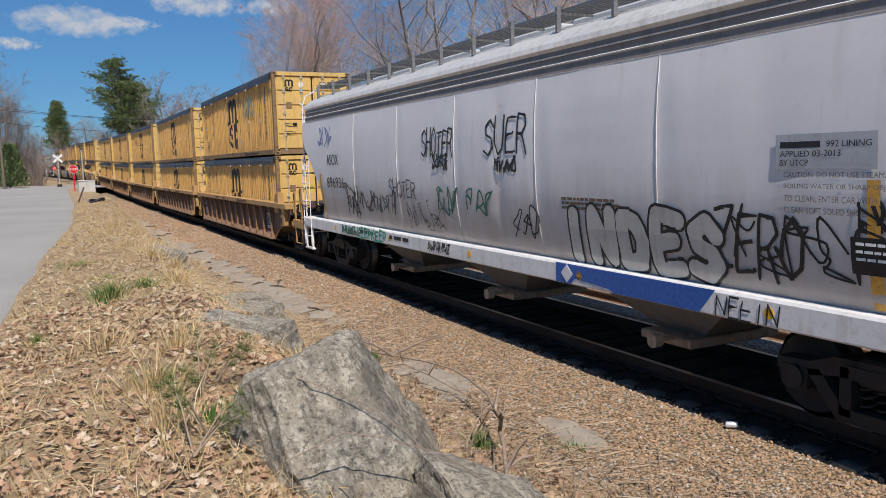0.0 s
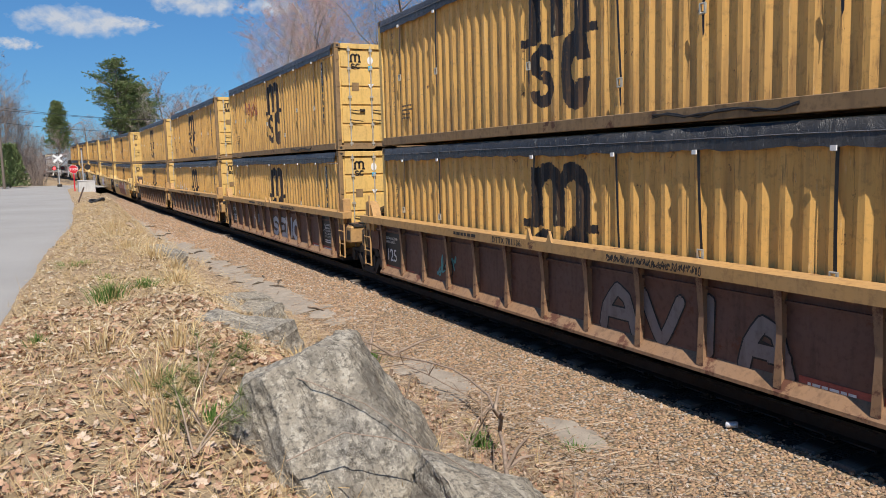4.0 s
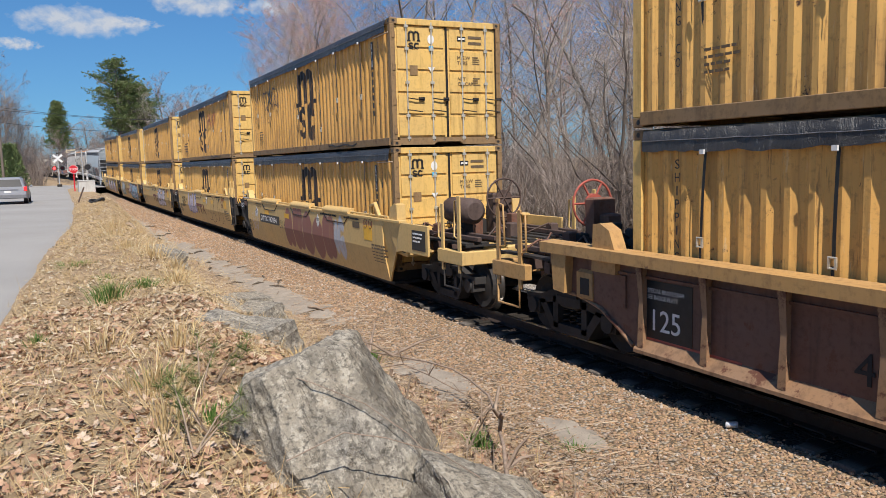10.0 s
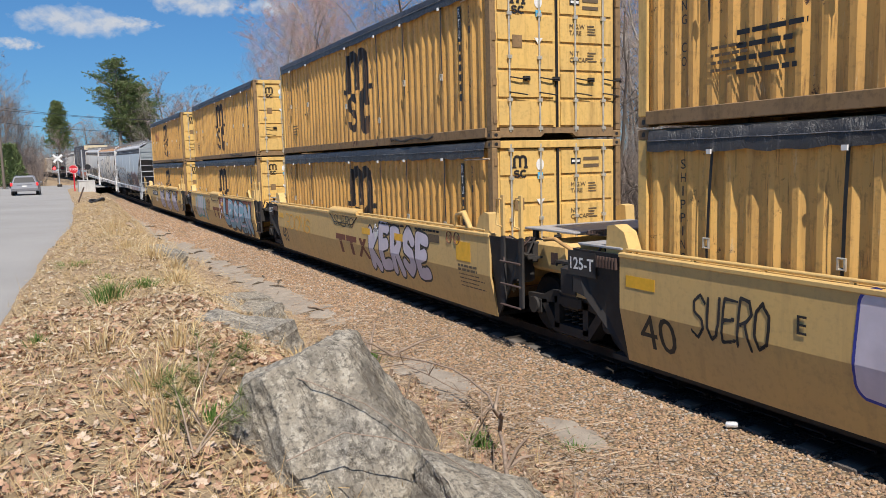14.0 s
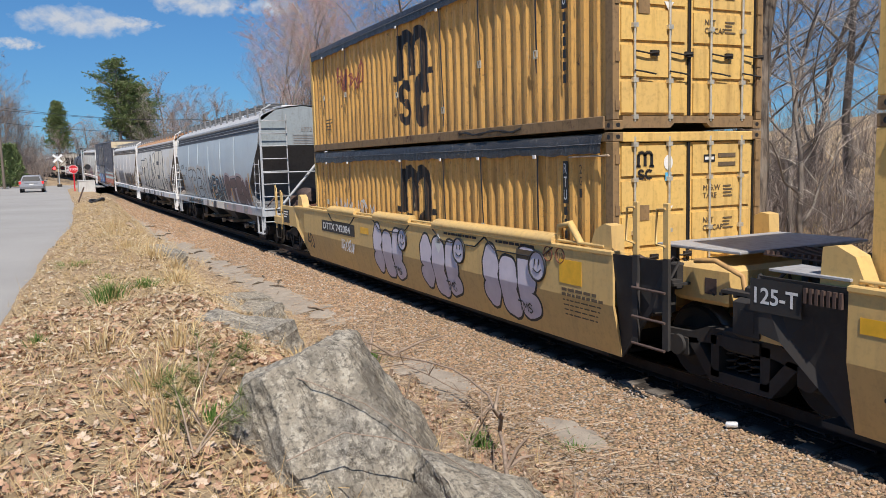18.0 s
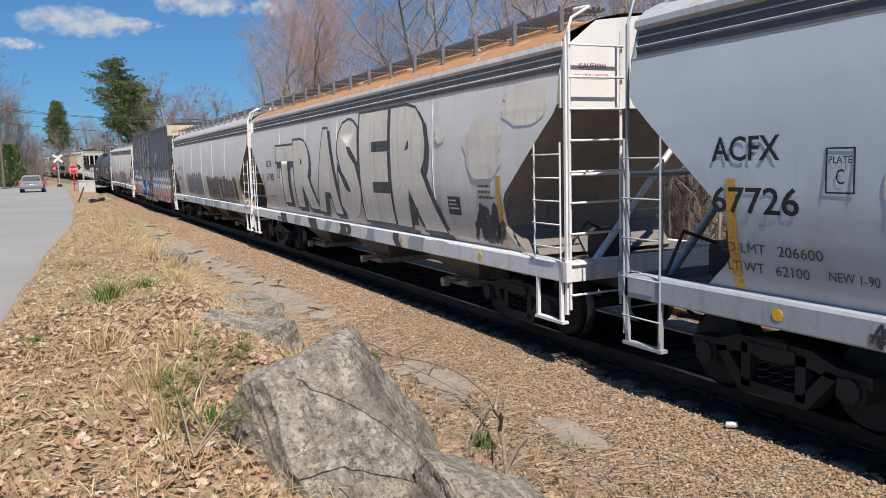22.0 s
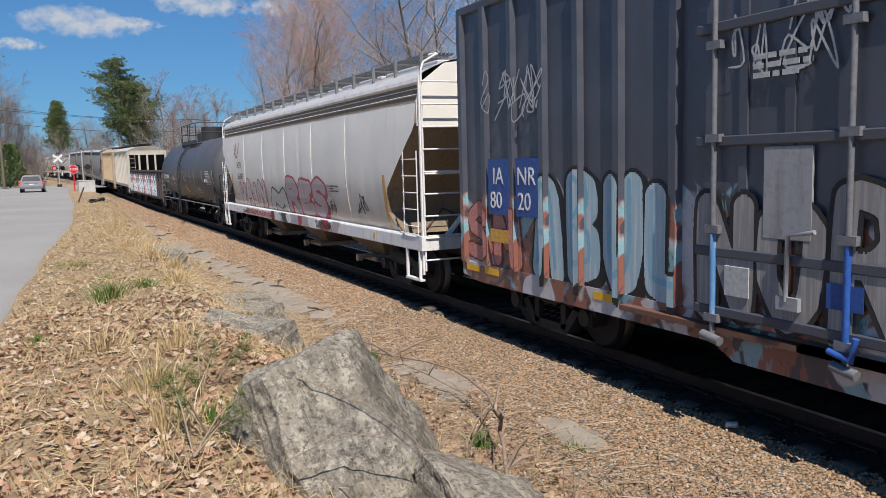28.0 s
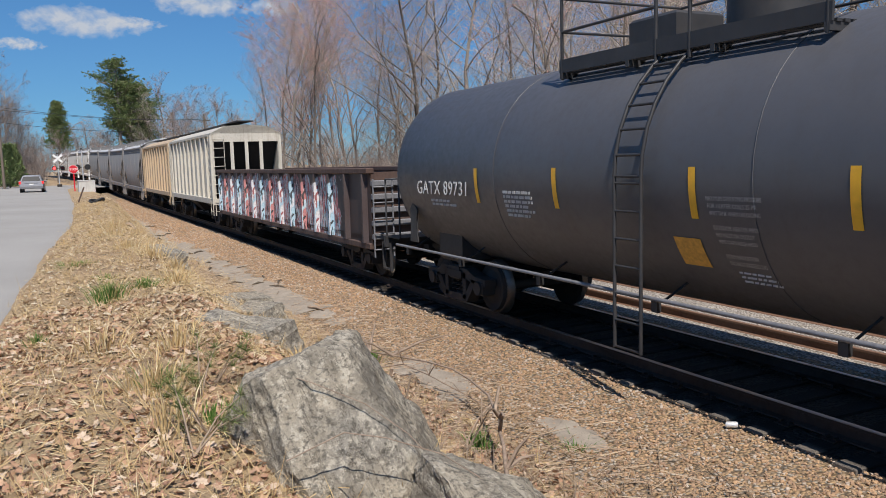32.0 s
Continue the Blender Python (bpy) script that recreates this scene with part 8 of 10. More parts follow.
lease_marks(h, -7.8, "LD LMT   206600", "LT WT   62100", False)
fitted_letters(h, "weight_line", "NEW 1-90", -6.50, 1.50, 0.48, 0.09, plain_dark, "dark stencilled date", hop_y)
h = hopper_car("off-white covered hopper car with huge pale graffiti letters", SH_WHITE, TRIM_W, DARK_R, ROOF_R, seed=31, tail=0.95)
ride(h, -216.35)
shell_letters(h, "car_mark", "ACFX", 0.28, -7.4, 2.6, M_BLACK, "dark stencilled mark", 1.2)
shell_letters(h, "car_mark", "67768", 0.28, -7.4, 2.2, M_BLACK, "dark stencilled number", 1.2)
for letter, x, w, z, top in (("T", -6.2, 2.0, 1.52, 3.2), ("R", -4.3, 2.1, 1.44, 3.32), ("A", -2.35, 1.9, 1.40, 3.5), ("S", -0.55, 1.55, 1.36, 3.62), ("E", 0.95, 1.75, 1.36, 3.70), ("R", 2.7, 2.3, 1.34, 3.70)):
    fitted_letters(h, "graffiti_shadow", letter, x + 0.17, z - 0.06, w, top - z, G_FADE, "worn dark letter shadow", hop_y, 0.105, 0.0025, 0.0)
    fitted_letters(h, "graffiti_outline", letter, x - 0.03, z, w + 0.04, top - z + 0.05, G_FADE, "", hop_y, 0.095, 0.004, 0.0)
    fitted_letters(h, "graffiti_letter", letter, x + 0.05, z + 0.06, w - 0.12, top - z - 0.07, G_CREAM, "huge pale block letter", hop_y, 0.065, 0.006, 0.0)


def paint_patch(h, x0, x1, z0, z1, mat, label, seed):
    """A roller-painted patch with a ragged edge on the shell."""
    rows = []
    for k in range(25):
        f = k / 24
        z = z0 + (z1 - z0) * f
        half = 0.5 * (x1 - x0) * (0.35 + 0.65 * min(1.0, 4.5 * f * (1 - f) + 0.12))
        a = (x0 + x1) / 2 - half * (1 + 0.22 * bumpy(seed, f, 0.18, 1.0))
        b = (x0 + x1) / 2 + half * (1 + 0.22 * bumpy(seed, f, 0.15, 4.0))
        rows.append([(a + (b - a) * q / 6, hop_y(z) - 0.003, z) for q in range(7)])
    part("paint_patch", Geo().grid(rows, True), mat, h, label)


paint_patch(h, 5.85, 7.0, 2.35, 3.3, G_CREAM, "cream roller-painted patch", 1.0)
paint_patch(h, 7.05, 8.2, 3.12, 3.70, G_CREAM, "cream roller-painted patch", 2.0)
paint_patch(h, 4.75, 5.15, 2.95, 3.35, G_CREAM, "small cream paint patch", 3.0)
scrawl(h, 6.0, 1.36, 0.75, 0.65, 0, G_DARK, 441, 0.05, hop_y)
scrawl(h, 6.3, 1.34, 0.65, 0.5, 0, G_FADE, 447, 0.045, hop_y)
sill_art(h, -5.8, 4.6, [G_FADE, TRIM_W, TRIM_G, TRIM_W, TRIM_W], 445)
tag_word(h, "18", 6.35, 1.02, 0.4, 0.22, G_FADE, lambda q: -1.553, 0.0)
part("stencil_panel", Geo().grid([[(x, hop_y(z) - 0.004, z) for x in (5.15, 5.6)] for z in (1.74, 1.9, 2.05)], True), G_DARK, h, "dark lettering panel")
bars(h, 5.2, 1.97, 0.33, 3, 0, M_WHITEDIM, 448, 0.025, 2.6, lambda q: hop_y(q) - 0.005)
bars(h, 6.25, 2.22, 0.5, 3, 0, plain_dark, 449, 0.04, 2.2, hop_y)

lease_marks(h, -7.4, "LD LMT 206900", "LT WT 62100")
h = hopper_car("off-white covered hopper car with streaked dark lower side", SH_WHITE, TRIM_W, DARK_T, ROOF_G, seed=41)
ride(h, -234.9)
shell_letters(h, "car_mark", "ACFX", 0.28, -7.2, 2.55, M_BLACK, "dark stencilled mark", 1.2)
shell_letters(h, "car_mark", "67663", 0.28, -7.2, 2.05, M_BLACK, "dark stencilled number", 1.2)
throwup(h, "NFHOR", -4.6, 1.31, 4.0, 0.95, G_WASH, G_FADE, hop_y, 0.13, 0.035, 451, 0, TRIM_G)
throwup(h, "PATMALNEKS", 0.6, 1.26, 5.8, 0.95, G_STREAK, G_STREAK, hop_y, 0.17, 0.05, 452)
for x in (0.77, 3.45, 6.1):
    part("amber_strip", Geo().grid([[(x, hop_y(z) - 0.05, z) for x in (x, x + 0.13)] for z in (1.35, 1.6, 1.9, 2.1)], True), M_YMARK, h, "amber reflective strip")
sill_art(h, -4.9, 6.4, [G_AQUA, G_AQUA, TRIM_W, TRIM_G], 471)

lease_marks(h, -7.2, "LD LMT 205700", "LT WT 62300")
ride(box_car(), -254.75)

h = hopper_car("cream covered hopper car with red graffiti and brown ends", SH_CREAM, TRIM_W, DARK_T, ROOF_G, seed=51, tail=1.2)
ride(h, -273.7)
shell_letters(h, "car_mark", "ACFX", 0.28, -7.1, 2.6, M_BLACK, "dark stencilled mark", 1.2)
shell_letters(h, "car_mark", "66381", 0.28, -7.1, 2.2, M_BLACK, "dark stencilled number", 1.2)
throwup(h, "VAIN", -6.95, 1.28, 3.75, 0.85, G_PALEPINK, G_RED, hop_y, 0.13, 0.045, 481)
throwup(h, "M", -2.65, 1.26, 2.0, 0.75, G_PALE, G_DARK, hop_y, 0.22, 0.05, 482)
throwup(h, "RES", -0.7, 1.27, 3.7, 0.95, M_PINKWASH, G_RED, hop_y, 0.16, 0.06, 483, 0, None, (0.08, -0.06), 0.0025, 1.27)
sill_art(h, -2.4, -0.2, [G_DARK, TRIM_W, TRIM_G], 486)
sill_art(h, 0.0, 3.4, [G_RED, M_PINKWASH, TRIM_W], 487)
scrawl(h, -7.5, 2.95, 0.8, 0.7, 0, G_RED, 481, 0.014, hop_y)
scrawl(h, 2.4, 1.4, 1.2, 0.4, 0, G_DARK, 482, 0.012, hop_y)
scrawl(h, 5.1, 1.5, 0.7, 0.5, 0, G_DARK, 483, 0.014, hop_y)
scrawl(h, 2.0, 1.03, 1.4, 0.2, -1.553, M_BLACK, 484, 0.012)
scrawl(h, -6.0, 1.03, 4.0, 0.2, -1.553, G_RED, 485, 0.012)
part("stencil_panel", Geo().grid([[(x, hop_y(z) - 0.003, z) for x in (2.9, 3.4)] for z in (1.85, 2.0, 2.15)], True), M_WHITEDIM, h)

ride(tank_car(), -293.1)
ride(gondola_car(), -311.3)
M_RIBW = worn("dirty_white_hopper_paint", (0.55, 0.52, 0.45), (0.28, 0.22, 0.15), 0.5, 0.6, 0, 0.6)
M_RIBT = worn("tan_hopper_paint", (0.50, 0.38, 0.25), (0.33, 0.19, 0.10), 0.5, 0.6, 0, 0.6)
ride(ribbed_hopper("dirty white ribbed covered hopper with black end sheets", M_RIBW, M_BLACK), -326.9)
ride(ribbed_hopper("rusty tan ribbed covered hopper car", M_RIBT, M_DARK), -339.6)
short = hopper_car("dark grey short covered hopper car", hopper_paint("dark_grey_shell", (0.33, 0.315, 0.30), (0.18, 0.16, 0.14), (0.20, 0.15, 0.12)), DARK_W, DARK_B, ROOF_G, 5.6, 61)
ride(short, -352.6)
u = -365.4
for k in range(3):
    ride(copy_thing(short, pose(0, 0, 0)), u)
    u -= 12.8
pale = hopper_car("pale covered hopper car with brown ends", SH_CREAM, TRIM_W, DARK_T, ROOF_G, 8.55, 71)
ride(pale, -408.0)
for k in range(3):
    ride(copy_thing(pale, pose(0, 0, 0)), -427.0 - 19.0 * k)


# ---- trees ----
def bark_material():
    n = Nodes("furrowed_grey_bark")
    fur = n.noise(7.0, 6, 0.65, (1.0, 1.0, 0.14), None, 0.5)
    big = n.noise(1.2, 5, 0.6)
    col = n.mix(n.ramp(fur, 0.38, 0.60), (0.055, 0.043, 0.034), (0.25, 0.20, 0.155))
    col = n.mix(n.ramp(big, 0.5, 0.7, 0, 0.5), col, (0.24, 0.23, 0.20))
    col = n.mix(n.ramp(n.chance(), 0.0, 1.0, 0.0, 0.45), col, (0.08, 0.06, 0.05))
    n.bump(fur, 1.0, 0.06)
    return n.done(col, 0.9, 0, 0.2)


def twig_material(name, a, b):
    n = Nodes(name)
    col = n.mix(n.chance(), a, b)
    col = n.mix(n.ramp(n.noise(2.0, 3), 0.45, 0.7, 0, 0.4), col, (0.13, 0.10, 0.08))
    return n.done(col, 0.85, 0, 0.2)


M_BARK = bark_material()
M_TWIG = twig_material("leafless_twigs", (0.56, 0.49, 0.42), (0.24, 0.19, 0.155))
M_FARTWIG = twig_material("grey_brown_twigs", (0.36, 0.30, 0.27), (0.22, 0.18, 0.155))
M_STEM = twig_material("smooth_grey_bark", (0.40, 0.35, 0.30), (0.11, 0.09, 0.075))
M_BUD = plain("red_maple_buds", (0.56, 0.30, 0.26), 0.8, 0, 0.3, 3, 0.2)


def bare_tree(seed, height, spread, lean=0.0, buds=0, low=0.3, thick=1.0, kids=(12, 7, 6, 4), fine=0.005, wave=1.0, twig=None):
    """Trunk with limbs and a crown of thin twigs, in separate meshes."""
    r = random.Random(seed)
    trunk, crown = Geo(), Geo()

    def grow(p, d, length, rad, level):
        pts, rs = [p], [rad]
        n = (9, 6, 5, 3, 2)[level]
        q, dd = p.copy(), d.copy()
        bend = (0.07, 0.2, 0.24, 0.26, 0.3)[level] * wave
        for i in range(n):
            dd = (dd + Vector((r.gauss(0, bend), r.gauss(0, bend), r.gauss(0.06, 0.10)))).normalized()
            q = q + dd * (length / n)
            pts.append(q.copy())
            rs.append(rad * (1 - 0.78 * (i + 1) / n))
        (trunk if level < 2 else crown).tube(pts, rs, (9, 5, 3, 3, 3)[level], 0, False)
        if level >= 4:
            return
        lo = low if level == 0 else 0.16
        for k in range(kids[level]):
            f = lo + (0.98 - lo) * (k + r.random()) / kids[level]
            i = min(int(f * n), n - 1)
            base = pts[i].lerp(pts[i + 1], f * n - i)
            a = r.uniform(0, 2 * math.pi)
            side = Vector((math.cos(a), math.sin(a), 0))
            up = (0.75 if level == 0 else 0.25) * r.uniform(0.5, 1.4)
            dirn = (side * (spread if level == 0 else 0.9) + Vector((0, 0, up)) + dd * (0.25 if level == 0 else 0.5)).normalized()
            share = 0.42 if level == 0 else 0.5
            grow(base, dirn, length * share * r.uniform(0.6, 1.3) * (1.25 - 0.6 * f), max(rs[i] * (0.5 if level == 0 else 0.45), fine), level + 1)

    grow(Vector((0, 0, -0.3)), Vector((lean, 0, 1)).normalized(), height * 0.92, (height * 0.0105 + 0.02) * thick, 0)
    g3 = None
    if buds:
        g3 = Geo()
        vs = crown.v
        for _ in range(buds):
            b = Vector(vs[r.randrange(len(vs))])
            if b.z < height * 0.35:
                continue
            s = r.uniform(0.014, 0.034)
            a = Vector((r.gauss(0, 1), r.gauss(0, 1), r.gauss(0, 1))).normalized() * s
            c = a.orthogonal().normalized() * s
            g3.add([tuple(b + a), tuple(b + c), tuple(b - a), tuple(b - c)], [(0, 1, 2, 3)])
    return trunk.mesh("trunk", M_BARK if thick > 1.5 else M_STEM), crown.mesh("crown", twig or M_TWIG), (g3.mesh("bud_cluster", M_BUD) if g3 else None)


def bush(seed, height, stems):
    """Many thin stems from one root."""
    r = random.Random(seed)
    trunk, crown = Geo(), Geo()
    for k in range(stems):
        a, o = r.uniform(0, 6.283), r.uniform(0.05, 0.6)
        q = Vector((math.cos(a) * o, math.sin(a) * o, -0.1))
        d = Vector((math.cos(a) * 0.35, math.sin(a) * 0.35, 1)).normalized()
        l = height * r.uniform(0.5, 1.0)
        pts = [q]
        for i in range(4):
            d = (d + Vector((r.gauss(0, 0.16), r.gauss(0, 0.16), 0))).normalized()
            pts.append(pts[-1] + d * l / 4)
        trunk.tube(pts, [0.014, 0.012, 0.01, 0.007, 0.003], 3, 0, False)
        for j in range(9):
            i = r.randrange(1, 4)
            b = pts[i].lerp(pts[i + 1], r.random())
            e = (d + Vector((r.gauss(0, 0.7), r.gauss(0, 0.7), 0.2))).normalized() * l * r.uniform(0.12, 0.3)
            crown.tube([b, b + e * 0.5 + Vector((0, 0, 0.03)), b + e], [0.007, 0.005, 0.002], 3, 0, False)
    return trunk.mesh("stems", M_FARTWIG), crown.mesh("twigs", M_FARTWIG), None


def plant_tree(kind, x, y, turn, scale, label, group="bare trees"):
    meshes = TREES[kind]
    shrub = kind == "bush"
    ob = thing("bare_shrub" if shrub else "bare_tree", label, "shrub" if shrub else "tree", group="bare shrubs" if shrub else group)
    ob.matrix_basis = pose(x, y, ground_z(x, y) - 0.1, 0, 0, turn) @ Matrix.Diagonal((scale, scale, scale, 1))
    part("stem" if shrub else "trunk", meshes[0], M_STEM, ob, "" if shrub else "grey bark trunk and limbs")
    part("crown", meshes[1], M_TWIG, ob, "crown of leafless twigs")
    if meshes[2]:
        tagged(part("bud_cluster", meshes[2], M_BUD, ob, "reddish spring buds"), kind="stuff")
    return ob


TREES = {
    "tall": bare_tree(1, 18, 0.62, 0.03, 0, 0.3, 0.8, (12, 6, 5, 2), 0.009),
    "wide": bare_tree(2, 14, 0.95, 0.06, 0, 0.2, 0.85, (12, 6, 5, 2), 0.008),
    "slim": bare_tree(3, 16, 0.7, 0.02, 0, 0.2, 0.75, (14, 7, 5, 3), 0.007, 1.5),
    "maple": bare_tree(4, 16, 0.5, 0, 6500, 0.15, 0.6, (15, 7, 5, 3), 0.006, 1.2),
    "oak": bare_tree(5, 17, 0.85, 0.25, 0, 0.40, 2.6, (10, 7, 5, 3), 0.008, 1.5),
    "sapling": bare_tree(6, 8, 0.75, 0.06, 0, 0.1, 0.8, (12, 6, 5, 2), 0.006, 1.7),
    "pole": bare_tree(8, 13, 0.75, 0.04, 0, 0.12, 0.8, (14, 6, 5, 3), 0.006, 1.7),
    "bush": bush(7, 3.4, 34),
    "round": bare_tree(9, 13, 0.8, 0.04, 1200, 0.12, 1.25, (15, 7, 5, 2), 0.022, 1.0, M_FARTWIG),
    "vase": bare_tree(10, 17, 0.40, 0.02, 0, 0.06, 1.0, (20, 8, 5, 2), 0.017, 1.2, M_FARTWIG),
}


def relx(bearing, dist):
    """A place by its bearing from the eye, in degrees from -x towards +y, and its distance."""
    a = radians(bearing)
    return -dist * math.cos(a), -7.52 + dist * math.sin(a)


rt = random.Random(77)
LAB = {"tall": "tall leafless tree with grey bark", "wide": "wide spreading leafless tree, grey bark", "slim": "slender upright leafless woodland tree", "maple": "leafless maple with fine reddish buds", "oak": "old leafless oak with heavy limbs", "sapling": "thin young leafless woodland tree", "pole": "slim grey leafless tree with fine twigs", "round": "round-crowned leafless tree with dense fine twigs", "vase": "leafless tree with a dense upright crown", "bush": "tangle of thin brown leafless stems"}
# the wood beyond the tracks
for i in range(66):
    x = 6 - 62 * (i / 66) + rt.uniform(-2, 2)
    y = 8.0 + abs(rt.gauss(0, 8)) + rt.uniform(0, 3)
    kind = rt.choice(["tall", "slim", "slim", "maple", "pole", "pole", "wide", "sapling"])
    if y < 9.5:
        kind = rt.choice(["sapling", "pole"])
    if x < -36:
        y += 4
        kind = rt.choice(["maple", "maple", "sapling", "slim"])
    plant_tree(kind, x, y, rt.uniform(0, 360), rt.uniform(0.75, 1.15), LAB[kind])
for i in range(40):
    x = 3 - 46 * (i / 40) + rt.uniform(-1, 1)
    plant_tree("sapling", x, rt.uniform(7.2, 14), rt.uniform(0, 360), rt.uniform(0.6, 1.1), LAB["sapling"])
# deeper wood up the slope
for i in range(60):
    x = 30 - 105 * (i / 60) + rt.uniform(-3, 3)
    kind = rt.choice(["pole", "slim", "maple", "wide", "sapling", "pole", "round"])
    plant_tree(kind, x, rt.uniform(20, 80), rt.uniform(0, 360), rt.uniform(0.6, 0.95), LAB[kind])
for i in range(100):
    x = 8 - 60 * (i / 100) + rt.uniform(-1, 1)
    plant_tree("bush", x, rt.uniform(9.0, 34.0), rt.uniform(0, 360), rt.uniform(0.6, 1.3), LAB["bush"])
for i in range(80):
    x = -17 - 34 * (i / 80) + rt.uniform(-0.8, 0.8)
    plant_tree("bush", x, 7.2 + 14 * rt.random() ** 1.3, rt.uniform(0, 360), rt.uniform(0.9, 1.6), LAB["bush"])
plant_tree("oak", -12.75, 6.6, -116, 0.88, "old oak with a thick dark trunk beside the siding")
# trees round the crossing and beyond
for i in range(66):
    d = rt.uniform(125, 230)
    b = rt.uniform(-8, 19)
    x, y = relx(b, d)
    if abs(y - track_y(x)) < 6:
        continue
    kind = rt.choice(["round", "round", "vase", "pole", "slim", "maple"])
    sc = rt.uniform(0.55, 0.85) * (0.8 if b < 2 else 1.0)
    plant_tree(kind, x, y, rt.uniform(0, 360), sc, LAB[kind])
for i in range(70):
    x, y = relx(rt.uniform(-6, 10), rt.uniform(108, 150))
    if abs(y - track_y(x)) > 6:
        plant_tree("bush", x, y, rt.uniform(0, 360), rt.uniform(1.0, 2.0), LAB["bush"])
for b, d, sc in ((14.6, 60, 1.0), (15.8, 66, 1.1), (16.8, 58, 0.95), (17.8, 64, 1.1), (18.8, 60, 1.05), (20.0, 66, 1.1), (21.4, 60, 1.0), (15.2, 52, 0.95), (16.3, 72, 1.2), (17.3, 50, 0.9), (19.4, 54, 1.0), (22.6, 58, 1.05), (24.0, 52, 1.0), (13.8, 70, 0.8)):
    x, y = relx(b, d)
    plant_tree("maple", x, y, b * 50, sc, LAB["maple"])
# brush and low trees far behind the crossing
for i in range(48):
    x, y = relx(-8 + 30 * i / 48 + rt.uniform(-0.3, 0.3), rt.uniform(235, 300))
    plant_tree("bush", x, y, rt.uniform(0, 360), rt.uniform(2.4, 4.2), "far tangle of grey-brown woodland brush")
for b, d, sc in ((-3.2, 118, 0.93), (-2.6, 122, 0.84), (-3.7, 112, 0.92), (-3.4, 130, 0.98), (-2.15, 124, 0.62), (-1.7, 128, 0.5), (-1.2, 132, 0.42), (-0.8, 140, 0.42), (1.6, 150, 0.55), (2.6, 158, 0.6)):
    x, y = relx(b, d)
    plant_tree("vase", x, y, b * 70, sc, LAB["vase"])
for b, d, sc in ((7.0, 150, 1.35), (8.6, 160, 1.25), (10.2, 165, 1.3), (5.6, 150, 0.95), (11.6, 170, 1.1), (2.2, 150, 0.8), (3.4, 140, 0.7), (13.2, 170, 1.0), (7.8, 140, 1.0), (9.4, 140, 0.95), (0.2, 140, 0.62)):
    x, y = relx(b, d)
    plant_tree("round", x, y, b * 70, sc, LAB["round"])

M_NEEDLE = stone_material("pine_needles", (0.15, 0.22, 0.075), (0.22, 0.275, 0.11), (0.27, 0.28, 0.15))


def pine(x, y, height, width, seed, bare=0.42, cone=0.0, trunks=1):
    """White pine: upswept limbs, dense flat sprays of needles above, bare grey limbs below; cone: 1 for a pointed crown."""
    r = random.Random(seed)
    ob = thing("pine_tree", "tall white pine with dark green needle clumps", "tree", group="pines")
    ob.matrix_basis = pose(x, y, ground_z(x, y) - 0.1)
    limbs, leaf = Geo(), Geo()
    for q in range(trunks):
        ox, oy = (0.0, 0.0) if q == 0 else (r.uniform(-1.6, 1.6), r.uniform(-1.6, 1.6))
        tall = height * (1.0 if q == 0 else r.uniform(0.82, 0.92))
        part("trunk", Geo().tube([(ox, oy, 0), (ox + 0.1, oy, tall * 0.4), (ox - 0.1, oy + 0.1, tall * 0.75), (ox, oy, tall * 0.98)], [0.36, 0.28, 0.17, 0.03], 8), M_PINEBARK, ob, "grey trunk, bare low down")
        for k in range(230 // trunks):
            f = 0.14 + 0.86 * (k + r.random()) / (230 // trunks)
            g = (f - bare) / (1 - bare)
            z = tall * f
            dome = (0.62 + 0.5 * math.sin(min(max(g, 0.0), 1) * 2.7)) * (1.0 if f < 0.8 else 1 - (f - 0.8) * 3.3)
            prof = dome * (1 - cone) + cone * max(1.05 * (1 - g), 0.06) if g > 0 else 0.5
            l = width * 0.5 * max(prof, 0.12) * r.uniform(0.6, 1.12)
            a = r.uniform(0, 6.283)
            tip = Vector((ox + math.cos(a) * l, oy + math.sin(a) * l, z + l * 0.25))
            limbs.tube([(ox, oy, z - 0.25), ((ox + tip.x) / 2, (oy + tip.y) / 2, z - 0.05), tuple(tip)], [0.06, 0.04, 0.015], 4)
            if g <= 0 and r.random() < 0.8:
                continue
            for j in range(26 if g > 0.06 else 7):
                u = r.uniform(0.25, 1.06)
                c = Vector((ox + (tip.x - ox) * u, oy + (tip.y - oy) * u, z - 0.1 + l * 0.3 * u)) + Vector((r.gauss(0, .42), r.gauss(0, .42), r.gauss(0.1, .2)))
                for m_ in range(10):
                    d = Vector((r.gauss(0, 1), r.gauss(0, 1), r.gauss(0.5, 0.5))).normalized() * r.uniform(0.22, 0.46)
                    e = d.orthogonal().normalized() * 0.05
                    leaf.add([tuple(c - e), tuple(c + e), tuple(c + d)], [(0, 1, 2)])
    part("limb", limbs, M_PINEBARK, ob, "bare grey limbs")
    part("needle_crown", leaf, M_NEEDLE, ob, "dark green needle clumps")


M_PINEBARK = twig_material("grey_pine_bark", (0.30, 0.27, 0.24), (0.20, 0.175, 0.15))
px, py = relx(4.15, 138)
pine(px, py, 19.2, 8.0, 1, 0.40, 0.0, 2)
px, py = relx(5.35, 141)
pine(px, py, 15.6, 7.4, 5, 0.36, 0.25)
px, py = relx(0.45, 205)
pine(px, py, 17.4, 7.6, 2, 0.34, 0.7)

